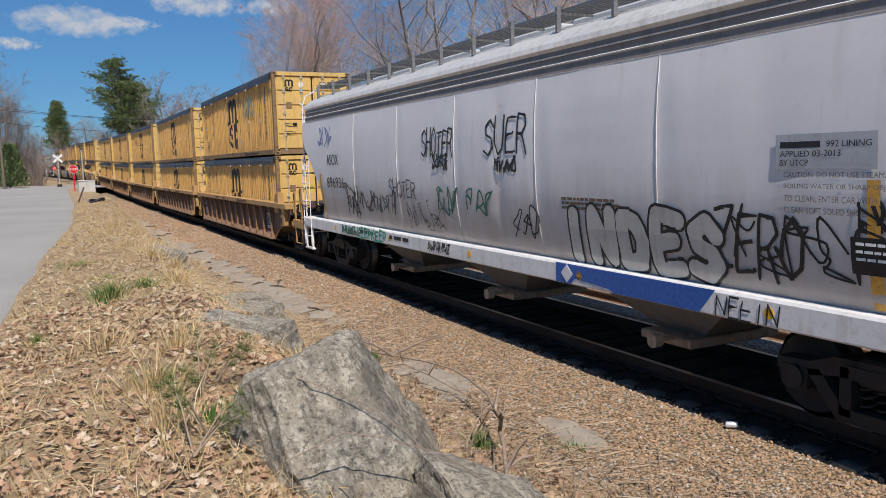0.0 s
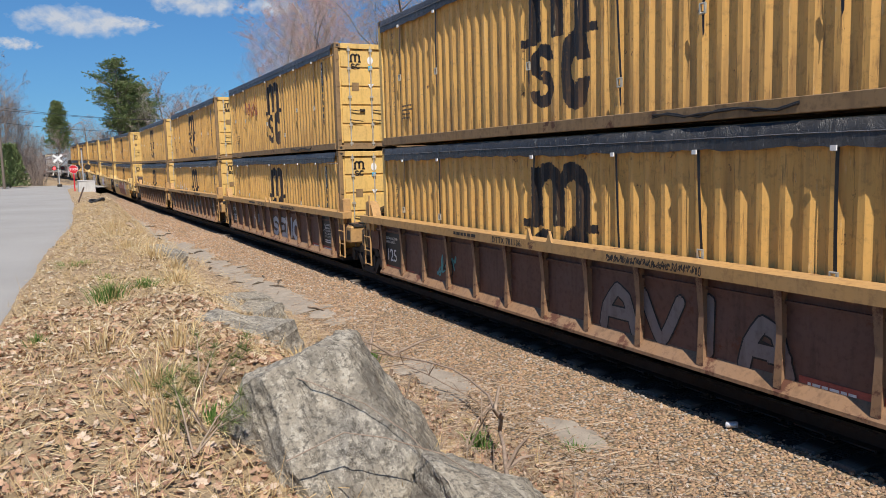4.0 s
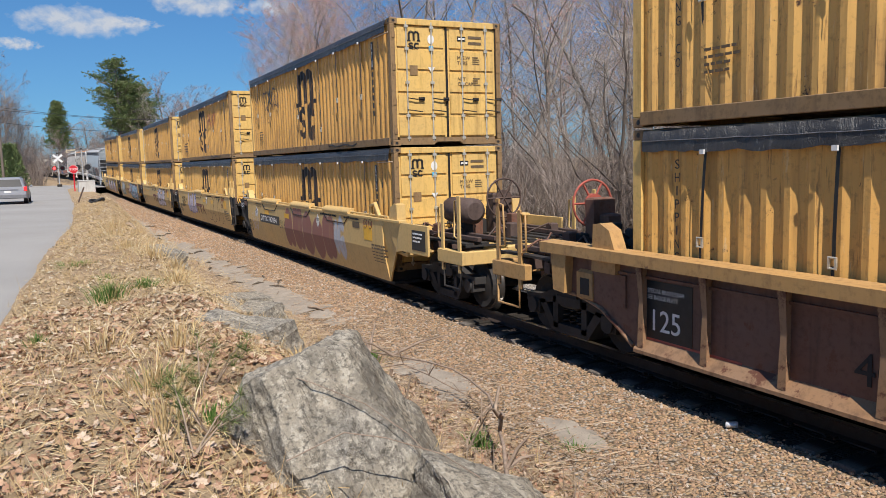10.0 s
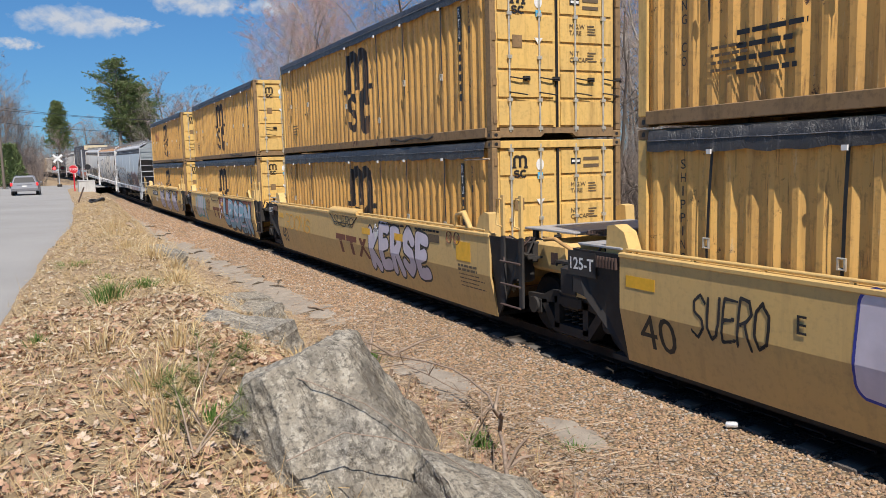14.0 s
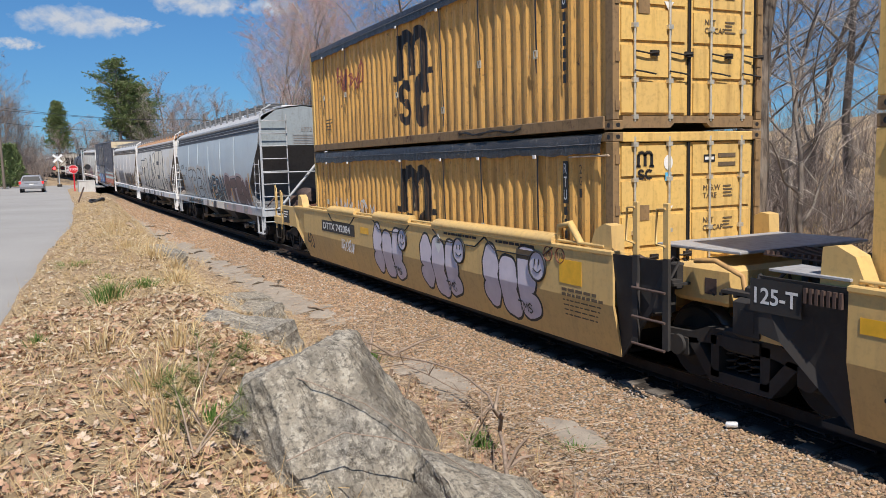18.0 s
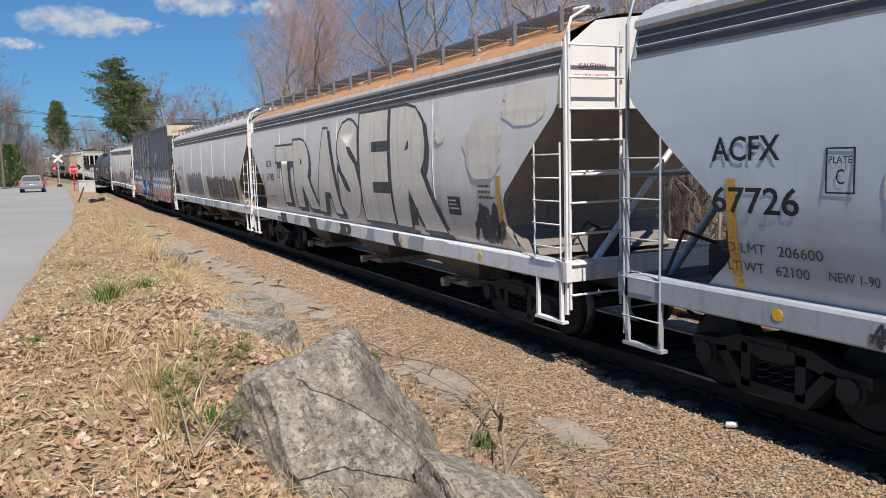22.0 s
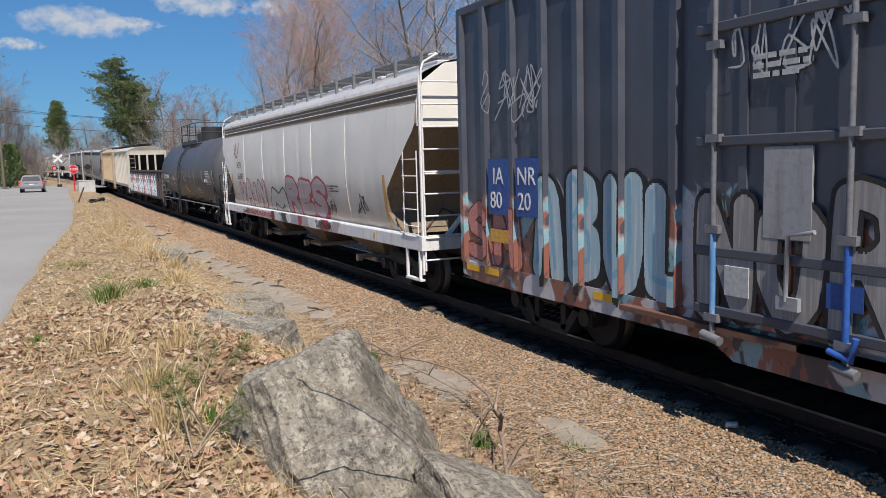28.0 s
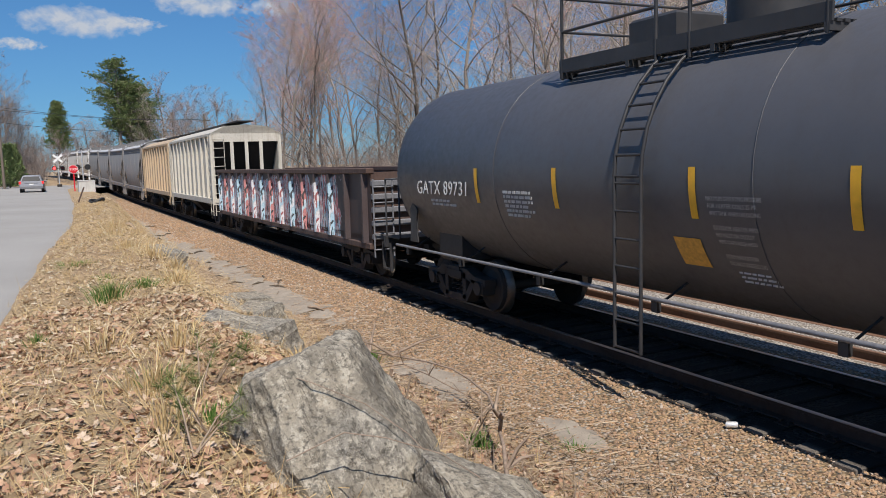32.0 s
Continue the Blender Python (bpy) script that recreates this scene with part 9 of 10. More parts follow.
# ---- boulder ----
def rock_material():
    """Grey schist: slanting strata, pale lichen, few fine splits along the layers."""
    n = Nodes("grey_schist")
    turn = n.t.nodes.new("ShaderNodeMapping")
    turn.inputs["Rotation"].default_value = (0, radians(29), 0)
    n.link(n.co, turn.inputs["Vector"])
    co = turn.outputs[0]
    band = n.noise(3.0, 7, 0.72, (3.6, 0.8, 0.55), co, 0.5)
    split = n.noise(2.2, 5, 0.6, (4.5, 0.6, 0.35), co, 0.3)
    fine = n.noise(34, 5, 0.65)
    lich = n.noise(13.0, 8, 0.74)
    grey = n.noise(1.6, 5, 0.6)
    blotch = n.noise(17.0, 6, 0.7)
    col = n.mix(n.ramp(band, 0.36, 0.62, 0.1, 0.9), (0.20, 0.175, 0.135), (0.44, 0.39, 0.305))
    col = n.mix(n.ramp(grey, 0.45, 0.62, 0, 0.55), col, (0.20, 0.195, 0.18))
    col = n.mix(n.ramp(lich, 0.51, 0.57, 0, 0.75), col, (0.50, 0.455, 0.37))
    col = n.mix(n.ramp(blotch, 0.54, 0.60, 0, 0.75), col, (0.145, 0.13, 0.105))
    stain = n.noise(2.6, 7, 0.72, (1.6, 1.0, 0.8), co, 0.6)
    col = n.mix(n.ramp(stain, 0.50, 0.60, 0, 0.6), col, (0.15, 0.135, 0.11))
    col = n.mix(n.ramp(fine, 0.50, 0.64, 0, 0.6), col, (0.11, 0.10, 0.085))
    line = n.math("ABSOLUTE", n.math("SUBTRACT", split, 0.5))
    col = n.mix(n.ramp(line, 0.001, 0.006, 0.65, 0.0), col, (0.08, 0.07, 0.06))
    n.bump(n.math("ADD", n.math("ADD", n.math("MULTIPLY", band, 0.7), n.math("ADD", n.math("MULTIPLY", fine, 0.5), n.math("MULTIPLY", blotch, 0.5))), n.ramp(line, 0, 0.006, -0.15, 0.0)), 0.8, 0.045)
    return n.done(col, 0.88, 0, 0.2)


M_ROCK = rock_material()


def boulder(name, m, planes, rough, seed, label, div=5, size=1.0, layers=0.06):
    """A split, layered stone: a ball cut by planes (normal and distance) and roughened."""
    bm = bmesh.new()
    bmesh.ops.create_icosphere(bm, subdivisions=div, radius=1.35)
    cuts = [(Vector(q[:3]).normalized(), q[3]) for q in planes]
    for v in bm.verts:
        p = v.co.copy()
        for _ in range(2):
            for nrm, d in cuts:
                o = p.dot(nrm) - d
                if o > 0:
                    p -= nrm * o
        q = p * 1.7 + Vector((seed, 0, 0))
        lay = 0.6 - 2.0 * abs(noise.noise(Vector((p.x * 4.5 + p.z * 2.5 + seed, p.y * 1.2, p.z * 1.0 - p.x * 1.2))))
        lay2 = 0.5 - 1.6 * abs(noise.noise(Vector((p.x * 13 + p.z * 7.0 + seed, p.y * 3.2, p.z * 2.2))))
        p *= 1 + rough * 0.6 * noise.noise(q) + rough * 0.35 * noise.noise(q * 3.3) + rough * 0.2 * noise.noise(q * 9) + layers * (0.7 * lay + 0.45 * lay2)
        v.co = p * size
    me = bpy.data.meshes.new(name)
    bm.to_mesh(me)
    bm.free()
    me.materials.append(M_ROCK)
    me.polygons.foreach_set("use_smooth", [False] * len(me.polygons))
    return solid(name, me, M_ROCK, label, "rock", m, "rocks on the bank")


FACE = 63.9
big_rock = [(0.25, 0.0, 0.97, 0.57), (0.84, 0.0, 0.54, 0.36), (-0.5, 0.1, 0.86, 0.60), (-0.8, 0.0, 0.6, 0.67), (-1, -0.1, 0.05, 0.77), (0.1, -0.8, 0.6, 0.42), (0.55, -0.7, 0.45, 0.40), (-0.6, -0.75, 0.2, 0.52), (0, 1, 0.3, 0.55), (0.9, 0.4, -0.1, 0.75)]
boulder("boulder", pose(-4.75, -5.95, 0.85, 0, 0, FACE), big_rock, 0.17, 3.0, "large split grey schist boulder on the bank", 7, 1.06, 0.03)
flat = [(0, 0, 1, 0.34), (0.4, -0.3, 0.85, 0.42), (-0.5, -0.5, 0.7, 0.5), (-1, 0, 0, 0.8), (0.6, 0.7, 0.4, 0.7), (0, -1, 0.2, 0.6)]
slab = [(0.08, -0.1, 1, 0.30), (0.9, 0.25, 0.1, 0.82), (-0.9, -0.2, 0.3, 0.8), (0.2, -1, 0.25, 0.62), (-0.3, 1, 0.2, 0.6), (0, 0, -1, 0.5)]
for x, y, z, rx, ry, rz, sz, sd, shape, lab in (
        (-8.75, -6.02, 0.62, 3, -9, 118, 0.80, 7.0, slab, "flat grey slab of rock half buried in leaves"),
        (-10.05, -6.32, 0.66, 0, 0, 70, 0.36, 9.0, slab, "low rust-tinted rock in the leaf litter"),
        (-14.6, -5.5, 0.36, 0, 8, 110, 0.55, 11.0, flat, "grey rock ledge among dry grass"),
        (-13.4, -5.25, 0.28, 6, -4, 60, 0.42, 19.0, flat, "grey rock ledge among dry grass"),
        (-11.9, -5.75, 0.48, 4, 0, 20, 0.38, 21.0, slab, "pale flat rock in the bank"),
        (-14.1, -4.45, -0.05, 0, -10, 125, 0.52, 13.0, slab, "grey block of rock at the foot of the bank"),
        (-20.6, -5.6, 0.42, 0, 4, 100, 0.9, 15.0, slab, "worn grey rock ledge on the bank"),
        (-17.2, -3.9, -0.32, 0, 3, 95, 0.5, 23.0, slab, "grey slab of rock at the foot of the bank"),
        (-3.75, -5.35, 0.62, 10, 12, 94, 0.42, 17.0, flat, "small grey rock beside the boulder")):
    boulder("boulder", pose(x, y, z, rx, ry, rz), shape, 0.16, sd, lab, 5, sz, 0.035)


# ---- loose ground cover: stones, leaves, straw ----
def tri_mesh(name, verts, tris, mat, flat=True):
    me = bpy.data.meshes.new(name)
    me.vertices.add(len(verts))
    me.vertices.foreach_set("co", verts.astype(np.float32).ravel())
    me.loops.add(tris.size)
    me.loops.foreach_set("vertex_index", tris.astype(np.int32).ravel())
    me.polygons.add(len(tris))
    me.polygons.foreach_set("loop_start", np.arange(0, tris.size, 3, dtype=np.int32))
    me.materials.append(mat)
    me.update(calc_edges=True)
    me.validate()
    me.shade_flat() if flat else me.shade_smooth()
    return me


def scatter(name, base, tris, spots, sizes, tilt, mat, label, category, seed, squash=(1, 1, 1), warp=0.0):
    """Many small pieces in one mesh: spots are their places, sizes their lengths, tilt their lean in radians."""
    rg = np.random.default_rng(seed)
    n, k = len(spots), len(base)
    yaw = rg.uniform(0, 2 * np.pi, n)
    ax, ay = rg.normal(0, tilt, n), rg.normal(0, tilt, n)
    v = np.repeat(np.array(base, float)[None], n, 0)
    if warp:
        v = v * (1 + rg.normal(0, warp, (n, k, 1)))
    v = v * (sizes[:, None, None] * np.array(squash)[None, None] * (1 + rg.normal(0, 0.15, (n, 1, 3))))
    c, s = np.cos(ax)[:, None], np.sin(ax)[:, None]
    y, z = v[..., 1] * c - v[..., 2] * s, v[..., 1] * s + v[..., 2] * c
    c, s = np.cos(ay)[:, None], np.sin(ay)[:, None]
    x, z = v[..., 0] * c + z * s, -v[..., 0] * s + z * c
    c, s = np.cos(yaw)[:, None], np.sin(yaw)[:, None]
    x, y = x * c - y * s, x * s + y * c
    pts = np.stack([x, y, z], -1) + np.array(spots)[:, None, :]
    f = np.array(tris)[None] + (np.arange(n) * k)[:, None, None]
    return solid(name, tri_mesh(name, pts.reshape(-1, 3), f.reshape(-1, 3), mat), mat, label, category, kind="stuff")


PHI = 1.618
ICO = [(-1, PHI, 0), (1, PHI, 0), (-1, -PHI, 0), (1, -PHI, 0), (0, -1, PHI), (0, 1, PHI), (0, -1, -PHI), (0, 1, -PHI), (PHI, 0, -1), (PHI, 0, 1), (-PHI, 0, -1), (-PHI, 0, 1)]
ICO = [tuple(c / 1.9 * 0.5 for c in p) for p in ICO]
ICO_F = [(0, 11, 5), (0, 5, 1), (0, 1, 7), (0, 7, 10), (0, 10, 11), (1, 5, 9), (5, 11, 4), (11, 10, 2), (10, 7, 6), (7, 1, 8), (3, 9, 4), (3, 4, 2), (3, 2, 6), (3, 6, 8), (3, 8, 9), (4, 9, 5), (2, 4, 11), (6, 2, 10), (8, 6, 7), (9, 8, 1)]


def bed_z(w):
    for (a, za), (b, zb) in zip(BED, BED[1:]):
        if a <= w <= b:
            return za + (zb - za) * (w - a) / (b - a)
    return -0.4


BED = [(-3.25, -0.40), (-2.9, -0.345), (-2.2, -0.29), (-1.75, -0.24), (-1.4, -0.215), (0, -0.22), (1.4, -0.215), (1.9, -0.25), (2.3, -0.27), (3.1, -0.29), (4.8, -0.30), (5.6, -0.5)]
PATCHES = [(-15.0, -2.95, 1.5, 0.42), (-9.5, -2.98, 1.3, 0.42), (-6.75, -2.68, 0.95, 0.34), (-12.0, -3.35, 0.9, 0.3)]


def strip_y(x):
    """Middle of the worn strip of old pavement beside the ballast."""
    return track_y(x) - 3.12 - 0.010 * (-18 - x) + 0.14 * bumpy(x, 2.0, 3.0)


def in_patch(x, y):
    if x < -15.5 and abs(y - strip_y(x)) < 0.34:
        return True
    return any(((x - a) / (c * 0.5)) ** 2 + ((y - b) / (d * 0.5)) ** 2 < 1 for a, b, c, d in PATCHES)


rs = random.Random(12)
spots, sizes = [], []
while len(spots) < 24000:
    x = -1.6 - 33 * rs.random() ** 1.7
    w = rs.uniform(-3.35, -1.2)
    if rs.random() < 0.5 and w < -2.9:
        continue
    y = w + track_y(x)
    if in_patch(x, y) and rs.random() < 0.9:
        continue
    spots.append((x, y, track_z(x) + bed_z(w) + rs.uniform(-0.012, 0.012)))
    sizes.append(rs.uniform(0.024, 0.052) * (1.3 if x < -14 else 1.0))
for i in range(3500):
    x, w = rs.uniform(-1.7, 9.0), rs.uniform(-3.3, -1.2)
    spots.append((x, w, bed_z(w) + rs.uniform(-0.012, 0.012)))
    sizes.append(rs.uniform(0.024, 0.052))
scatter("ballast_stone", ICO, ICO_F, spots, np.array(sizes), 0.6, M_STONES, "tan and grey crushed ballast stones", "gravel", 1, (1, 0.85, 0.62), 0.16)
spots, sizes = [], []
for i in range(7000):
    x = -33 - 45 * rs.random() ** 1.3
    w = rs.uniform(-3.3, -1.25)
    spots.append((x, w + track_y(x), track_z(x) + bed_z(w) + rs.uniform(-0.012, 0.012)))
    sizes.append(rs.uniform(0.06, 0.11))
scatter("far_ballast_stone", ICO, ICO_F, spots, np.array(sizes), 0.6, M_STONES, "tan crushed ballast further along the track", "gravel", 8, (1, 0.85, 0.5), 0.16)
spots, sizes = [], []
for i in range(5000):
    x = -3 - 26 * rs.random()
    w = rs.uniform(1.0, 5.2)
    spots.append((x, w + track_y(x), track_z(x) + bed_z(w) + rs.uniform(-0.01, 0.012)))
    sizes.append(rs.uniform(0.035, 0.07))
scatter("siding_stone", ICO, ICO_F, spots, np.array(sizes), 0.6, stone_material("grey_stones", (0.46, 0.42, 0.36), (0.36, 0.32, 0.27), (0.52, 0.50, 0.46)), "pale grey crushed stone of the siding", "gravel", 2, (1, 0.85, 0.62), 0.16)

def top_z(x, y):
    w = y - track_y(x)
    return max(ground_z(x, y), track_z(x) + bed_z(w) if w > -3.25 else -9)


def ragged(x, y):
    return 0.9 * bumpy(x, y, 0.9, 2.0) + 0.5 * bumpy(x, y, 0.3, 6.0)


for a, b, c, d in PATCHES:
    rows = []
    for i in range(19):
        row = []
        for k in range(33):
            x, y = a + c * 1.3 * (k / 16 - 1), b + d * 1.3 * (i / 9 - 1)
            q = math.hypot((x - a) / c, (y - b) / d) + 0.9 * ragged(x, y)
            row.append((x, y, top_z(x, y) + 0.014 - 0.075 * smooth(0.55, 1.05, q)))
        rows.append(row)
    solid("old_pavement_patch", Geo().grid(rows), M_DIRT, "flat grey patch of broken old pavement", "pavement", kind="structure")
rows = [[], [], [], [], [], [], [], [], [], [], []]
for x in [-15.5 - v for v in steps(0, 48, 0.12, 1.008)]:
    for k in range(11):
        y = strip_y(x) + 0.62 * (k / 5 - 1)
        q = abs(k / 5 - 1) + 0.8 * ragged(x * 0.6, y) + 0.28 * bumpy(x, 1.0, 1.7, 3.0)
        rows[k].append((x, y, top_z(x, y) + 0.016 - 0.085 * smooth(0.55, 0.95, q)))
solid("old_pavement", Geo().grid(rows), M_DIRT, "pale strip of broken old pavement beside the ballast", "pavement", kind="structure")
# dark bark and sticks on the strip
for i in range(22):
    x = -14 - 30 * rs.random() ** 1.2
    y = strip_y(x) + rs.uniform(-0.5, 0.6)
    a, l = rs.uniform(0, 3.14), rs.uniform(0.12, 0.4)
    g = Geo().tube([(-l, 0, 0.0), (0, 0.03, 0.035), (l, 0, 0.01)], [0.012, 0.03, 0.014], 6)
    solid("dead_branch", g, M_BARKBIT, "dark rotten piece of branch on the old pavement", "branch", pose(x, y, top_z(x, y) + 0.01, 0, 0, math.degrees(a)), "dead branches")


def leaf_material(name, a, b, c):
    n = Nodes(name)
    r = n.island()
    col = n.mix(r, a, b)
    col = n.mix(n.ramp(n.math("FRACT", n.math("MULTIPLY", r, 9.7)), 0.72, 0.8), col, c)
    col = n.mix(n.ramp(n.noise(60, 3), 0.4, 0.75, 0, 0.35), col, tuple(v * 0.55 for v in a))
    return n.done(col, 0.8, 0, 0.25)


M_LEAF = leaf_material("dead_oak_leaves", (0.48, 0.315, 0.20), (0.32, 0.185, 0.12), (0.56, 0.44, 0.33))
M_STRAW = leaf_material("dry_straw", (0.56, 0.42, 0.21), (0.46, 0.31, 0.15), (0.62, 0.52, 0.33))
M_GRASS = leaf_material("spring_grass", (0.07, 0.16, 0.03), (0.12, 0.21, 0.045), (0.32, 0.30, 0.12))
M_VINE = plain("brown_vine_stem", (0.27, 0.205, 0.155), 0.85, 0, 0.35, 9, 0.2)
M_STICK = plain("dry_sticks", (0.30, 0.23, 0.17), 0.85, 0, 0.35, 9, 0.2)

lobes = []
for k in range(14):
    t = 2 * math.pi * k / 14
    rad = 0.5 if k % 2 == 0 else 0.33
    px, py = rad * 0.62 * math.sin(t), rad * math.cos(t)
    lobes.append((px, py, 0.10 * abs(px) * 2.2 + 0.16 * py * py * (1 if py > 0 else 0.6)))
LEAF = [(0, 0, -0.015)] + lobes
LEAF_F = [(0, 1 + k, 1 + (k + 1) % 14) for k in range(14)]
LEAF2 = [(0, -0.5, 0.06), (-0.28, 0.0, 0.10), (0, 0.05, 0), (0.28, 0.0, 0.10), (0, 0.5, 0.12)]
LEAF2_F = [(0, 2, 1), (0, 3, 2), (1, 2, 4), (2, 3, 4)]


def verge_spot(r, near, far, power=1.6):
    while True:
        x = -abs(near) - (abs(far) - abs(near)) * r.random() ** power
        e = road_edge(x) + 0.05
        y = r.uniform(e, track_y(x) - 3.35)
        w = y - track_y(x)
        if w > -4.3 and r.random() < 0.55:
            continue
        return x, y


spots, sizes = [], []
for i in range(16500):
    x, y = verge_spot(rs, 2.4, 11)
    if noise.noise(Vector((x * 0.9, y * 0.9, 8))) < -0.15 and rs.random() < 0.55:
        continue
    spots.append((x, y, ground_z(x, y) + rs.uniform(0.0, 0.035)))
    sizes.append(rs.uniform(0.044, 0.098))
for i in range(5200):
    x = -2.6 + 11.6 * rs.random() ** 1.7
    y = rs.uniform(road_edge(x) + 0.05, -3.4)
    if (x * x + (y + 7.52) ** 2) < 0.5:
        continue
    spots.append((x, y, ground_z(x, y) + rs.uniform(0.0, 0.035)))
    sizes.append(rs.uniform(0.044, 0.098))
scatter("fallen_leaf", LEAF, LEAF_F, spots, np.array(sizes), 0.55, M_LEAF, "curled tan and brown fallen oak leaves", "leaves", 3, (1, 1, 1.2), 0.1)
spots, sizes = [], []
for i in range(15000):
    x, y = verge_spot(rs, 8, 60, 1.5)
    spots.append((x, y, ground_z(x, y) + rs.uniform(0.0, 0.03)))
    sizes.append(rs.uniform(0.05, 0.10))
scatter("far_fallen_leaf", LEAF2, LEAF2_F, spots, np.array(sizes), 0.6, leaf_material("weathered_leaves", (0.50, 0.39, 0.26), (0.39, 0.28, 0.175), (0.58, 0.50, 0.38)), "tan fallen leaves further along the verge", "leaves", 4, (1, 1, 1.4), 0.1)
STRAW = [(-0.012, -0.5, 0.0), (0.012, -0.5, 0.0), (-0.010, 0.0, 0.10), (0.010, 0.0, 0.10), (0.0, 0.5, 0.06)]
STRAW_F = [(0, 1, 3), (0, 3, 2), (2, 3, 4)]
spots, sizes = [], []
for i in range(22000):
    x, y = verge_spot(rs, 2.4, 50, 1.7)
    spots.append((x, y, ground_z(x, y) + rs.uniform(0.0, 0.06)))
    sizes.append(rs.uniform(0.14, 0.34))
scatter("dry_straw", STRAW, STRAW_F, spots, np.array(sizes), 0.28, M_STRAW, "matted pale straw of last year's grass", "grass", 5, (0.9, 1, 1), 0.0)
spots, sizes = [], []
for i in range(5200):
    x = -2.2 - 7.5 * rs.random() ** 1.2
    w = rs.gauss(-4.3, 0.55)
    if not -5.6 < w < -3.2 or in_patch(x, w):
        continue
    spots.append((x, w, ground_z(x, w) + rs.uniform(0.0, 0.04)))
    sizes.append(rs.uniform(0.04, 0.085))
scatter("bank_leaf", LEAF2, LEAF2_F, spots, np.array(sizes), 0.7, leaf_material("red_brown_leaves", (0.43, 0.275, 0.185), (0.29, 0.165, 0.11), (0.50, 0.37, 0.27)), "red-brown fallen leaves at the foot of the bank", "leaves", 9, (1.1, 1, 1.5), 0.12)
BLADE = [(-0.018, 0, 0), (0.018, 0, 0), (-0.012, 0.06, 0.5), (0.012, 0.06, 0.5), (0, 0.22, 1.0)]
spots, sizes = [], []
for i in range(700):
    cx, cy = verge_spot(rs, 3, 45, 1.5)
    for j in range(14):
        x, y = cx + rs.gauss(0, 0.05), cy + rs.gauss(0, 0.05)
        spots.append((x, y, ground_z(x, y) - 0.01))
        sizes.append(rs.uniform(0.08, 0.3))
scatter("dry_grass", BLADE, STRAW_F, spots, np.array(sizes), 0.35, M_STRAW, "standing tufts of dry yellow grass", "grass", 6, (0.6, 1, 1), 0.0)
spots, sizes = [], []
for i in range(11000):
    x = -1.8 - 24 * rs.random() ** 1.5
    w = min(rs.gauss(-3.9, 0.75), -2.35)
    y = w + track_y(x)
    if in_patch(x, y) and rs.random() < 0.85:
        continue
    z = ground_z(x, y) if w < -3.25 else track_z(x) + bed_z(w) + 0.02
    spots.append((x, y, z + rs.uniform(0, 0.025)))
    sizes.append(rs.uniform(0.06, 0.42))
TWIG = [(-0.012, -0.5, 0.0), (0.012, -0.5, 0.0), (0, -0.5, 0.022), (-0.006, 0.5, 0.05), (0.006, 0.5, 0.05), (0, 0.5, 0.06)]
TWIG_F = [(0, 3, 1), (1, 3, 4), (1, 4, 2), (2, 4, 5), (2, 5, 0), (0, 5, 3)]
scatter("twig_litter", TWIG, TWIG_F, spots, np.array(sizes), 0.12, leaf_material("twig_litter", (0.34, 0.25, 0.17), (0.48, 0.38, 0.27), (0.20, 0.14, 0.10)), "dry twigs and stems strewn by the ballast", "twigs", 7)


def tuft(x, y, size, blades, spread, seed, mat=None, label="tuft of fresh green grass", z=None):
    r = random.Random(seed)
    g = Geo()
    for k in range(blades):
        a, o = r.uniform(0, 6.283), abs(r.gauss(0, spread))
        bx, by = o * math.cos(a), o * math.sin(a) * 0.8
        l = size * r.uniform(0.5, 1.1)
        lx, ly = r.gauss(bx * 0.8, 0.25 * l), r.gauss(by * 0.8, 0.25 * l)
        t = r.uniform(0, 3.14)
        wx, wy = math.cos(t) * 0.0045, math.sin(t) * 0.0045
        g.add([(bx - wx, by - wy, -0.02), (bx + wx, by + wy, -0.02), (bx + lx * 0.4 + wx, by + ly * 0.4 + wy, l * 0.6), (bx + lx * 0.4 - wx, by + ly * 0.4 - wy, l * 0.6), (bx + lx, by + ly, l)], [(0, 1, 2, 3), (3, 2, 4)])
    solid("grass_tuft", g, mat or M_GRASS, label, "grass", pose(x, y, ground_z(x, y) if z is None else z), "grass tufts")


for i, (x, y, sz, n, sp) in enumerate(((-11.3, -6.98, 0.30, 320, 0.13), (-16.4, -7.22, 0.16, 260, 0.28), (-12.2, -6.45, 0.15, 160, 0.16), (-7.05, -3.69, 0.20, 130, 0.08), (-11.1, -3.36, 0.16, 120, 0.1), (-5.3, -6.7, 0.16, 40, 0.14), (-9.2, -7.82, 0.16, 60, 0.08), (-6.4, -2.9, 0.12, 90, 0.14), (-13.6, -6.9, 0.14, 70, 0.12), (-6.6, -6.9, 0.15, 50, 0.12))):
    tuft(x, y, sz, n, sp, 50 + i, None, "tuft of fresh green grass in the litter", -0.38 if y > -3.5 else None)


for i, (x, y, sz, n, sp) in enumerate(((-9.9, -5.1, 0.34, 240, 0.16), (-10.6, -4.8, 0.28, 170, 0.14), (-9.2, -5.3, 0.3, 160, 0.14), (-15.6, -5.6, 0.3, 150, 0.22), (-16.6, -5.9, 0.32, 160, 0.25), (-18.5, -6.2, 0.3, 150, 0.3), (-13.2, -5.9, 0.26, 120, 0.2), (-7.6, -6.6, 0.3, 90, 0.2), (-6.3, -6.95, 0.34, 90, 0.2), (-8.4, -7.2, 0.26, 80, 0.2), (-5.2, -7.0, 0.32, 60, 0.2), (-22.5, -6.3, 0.3, 150, 0.4), (-25.5, -6.1, 0.3, 150, 0.4), (-7.9, -5.35, 0.24, 90, 0.12))):
    tuft(x, y, sz, n, sp, 90 + i, M_STRAW, "tuft of dry golden grass in the litter")


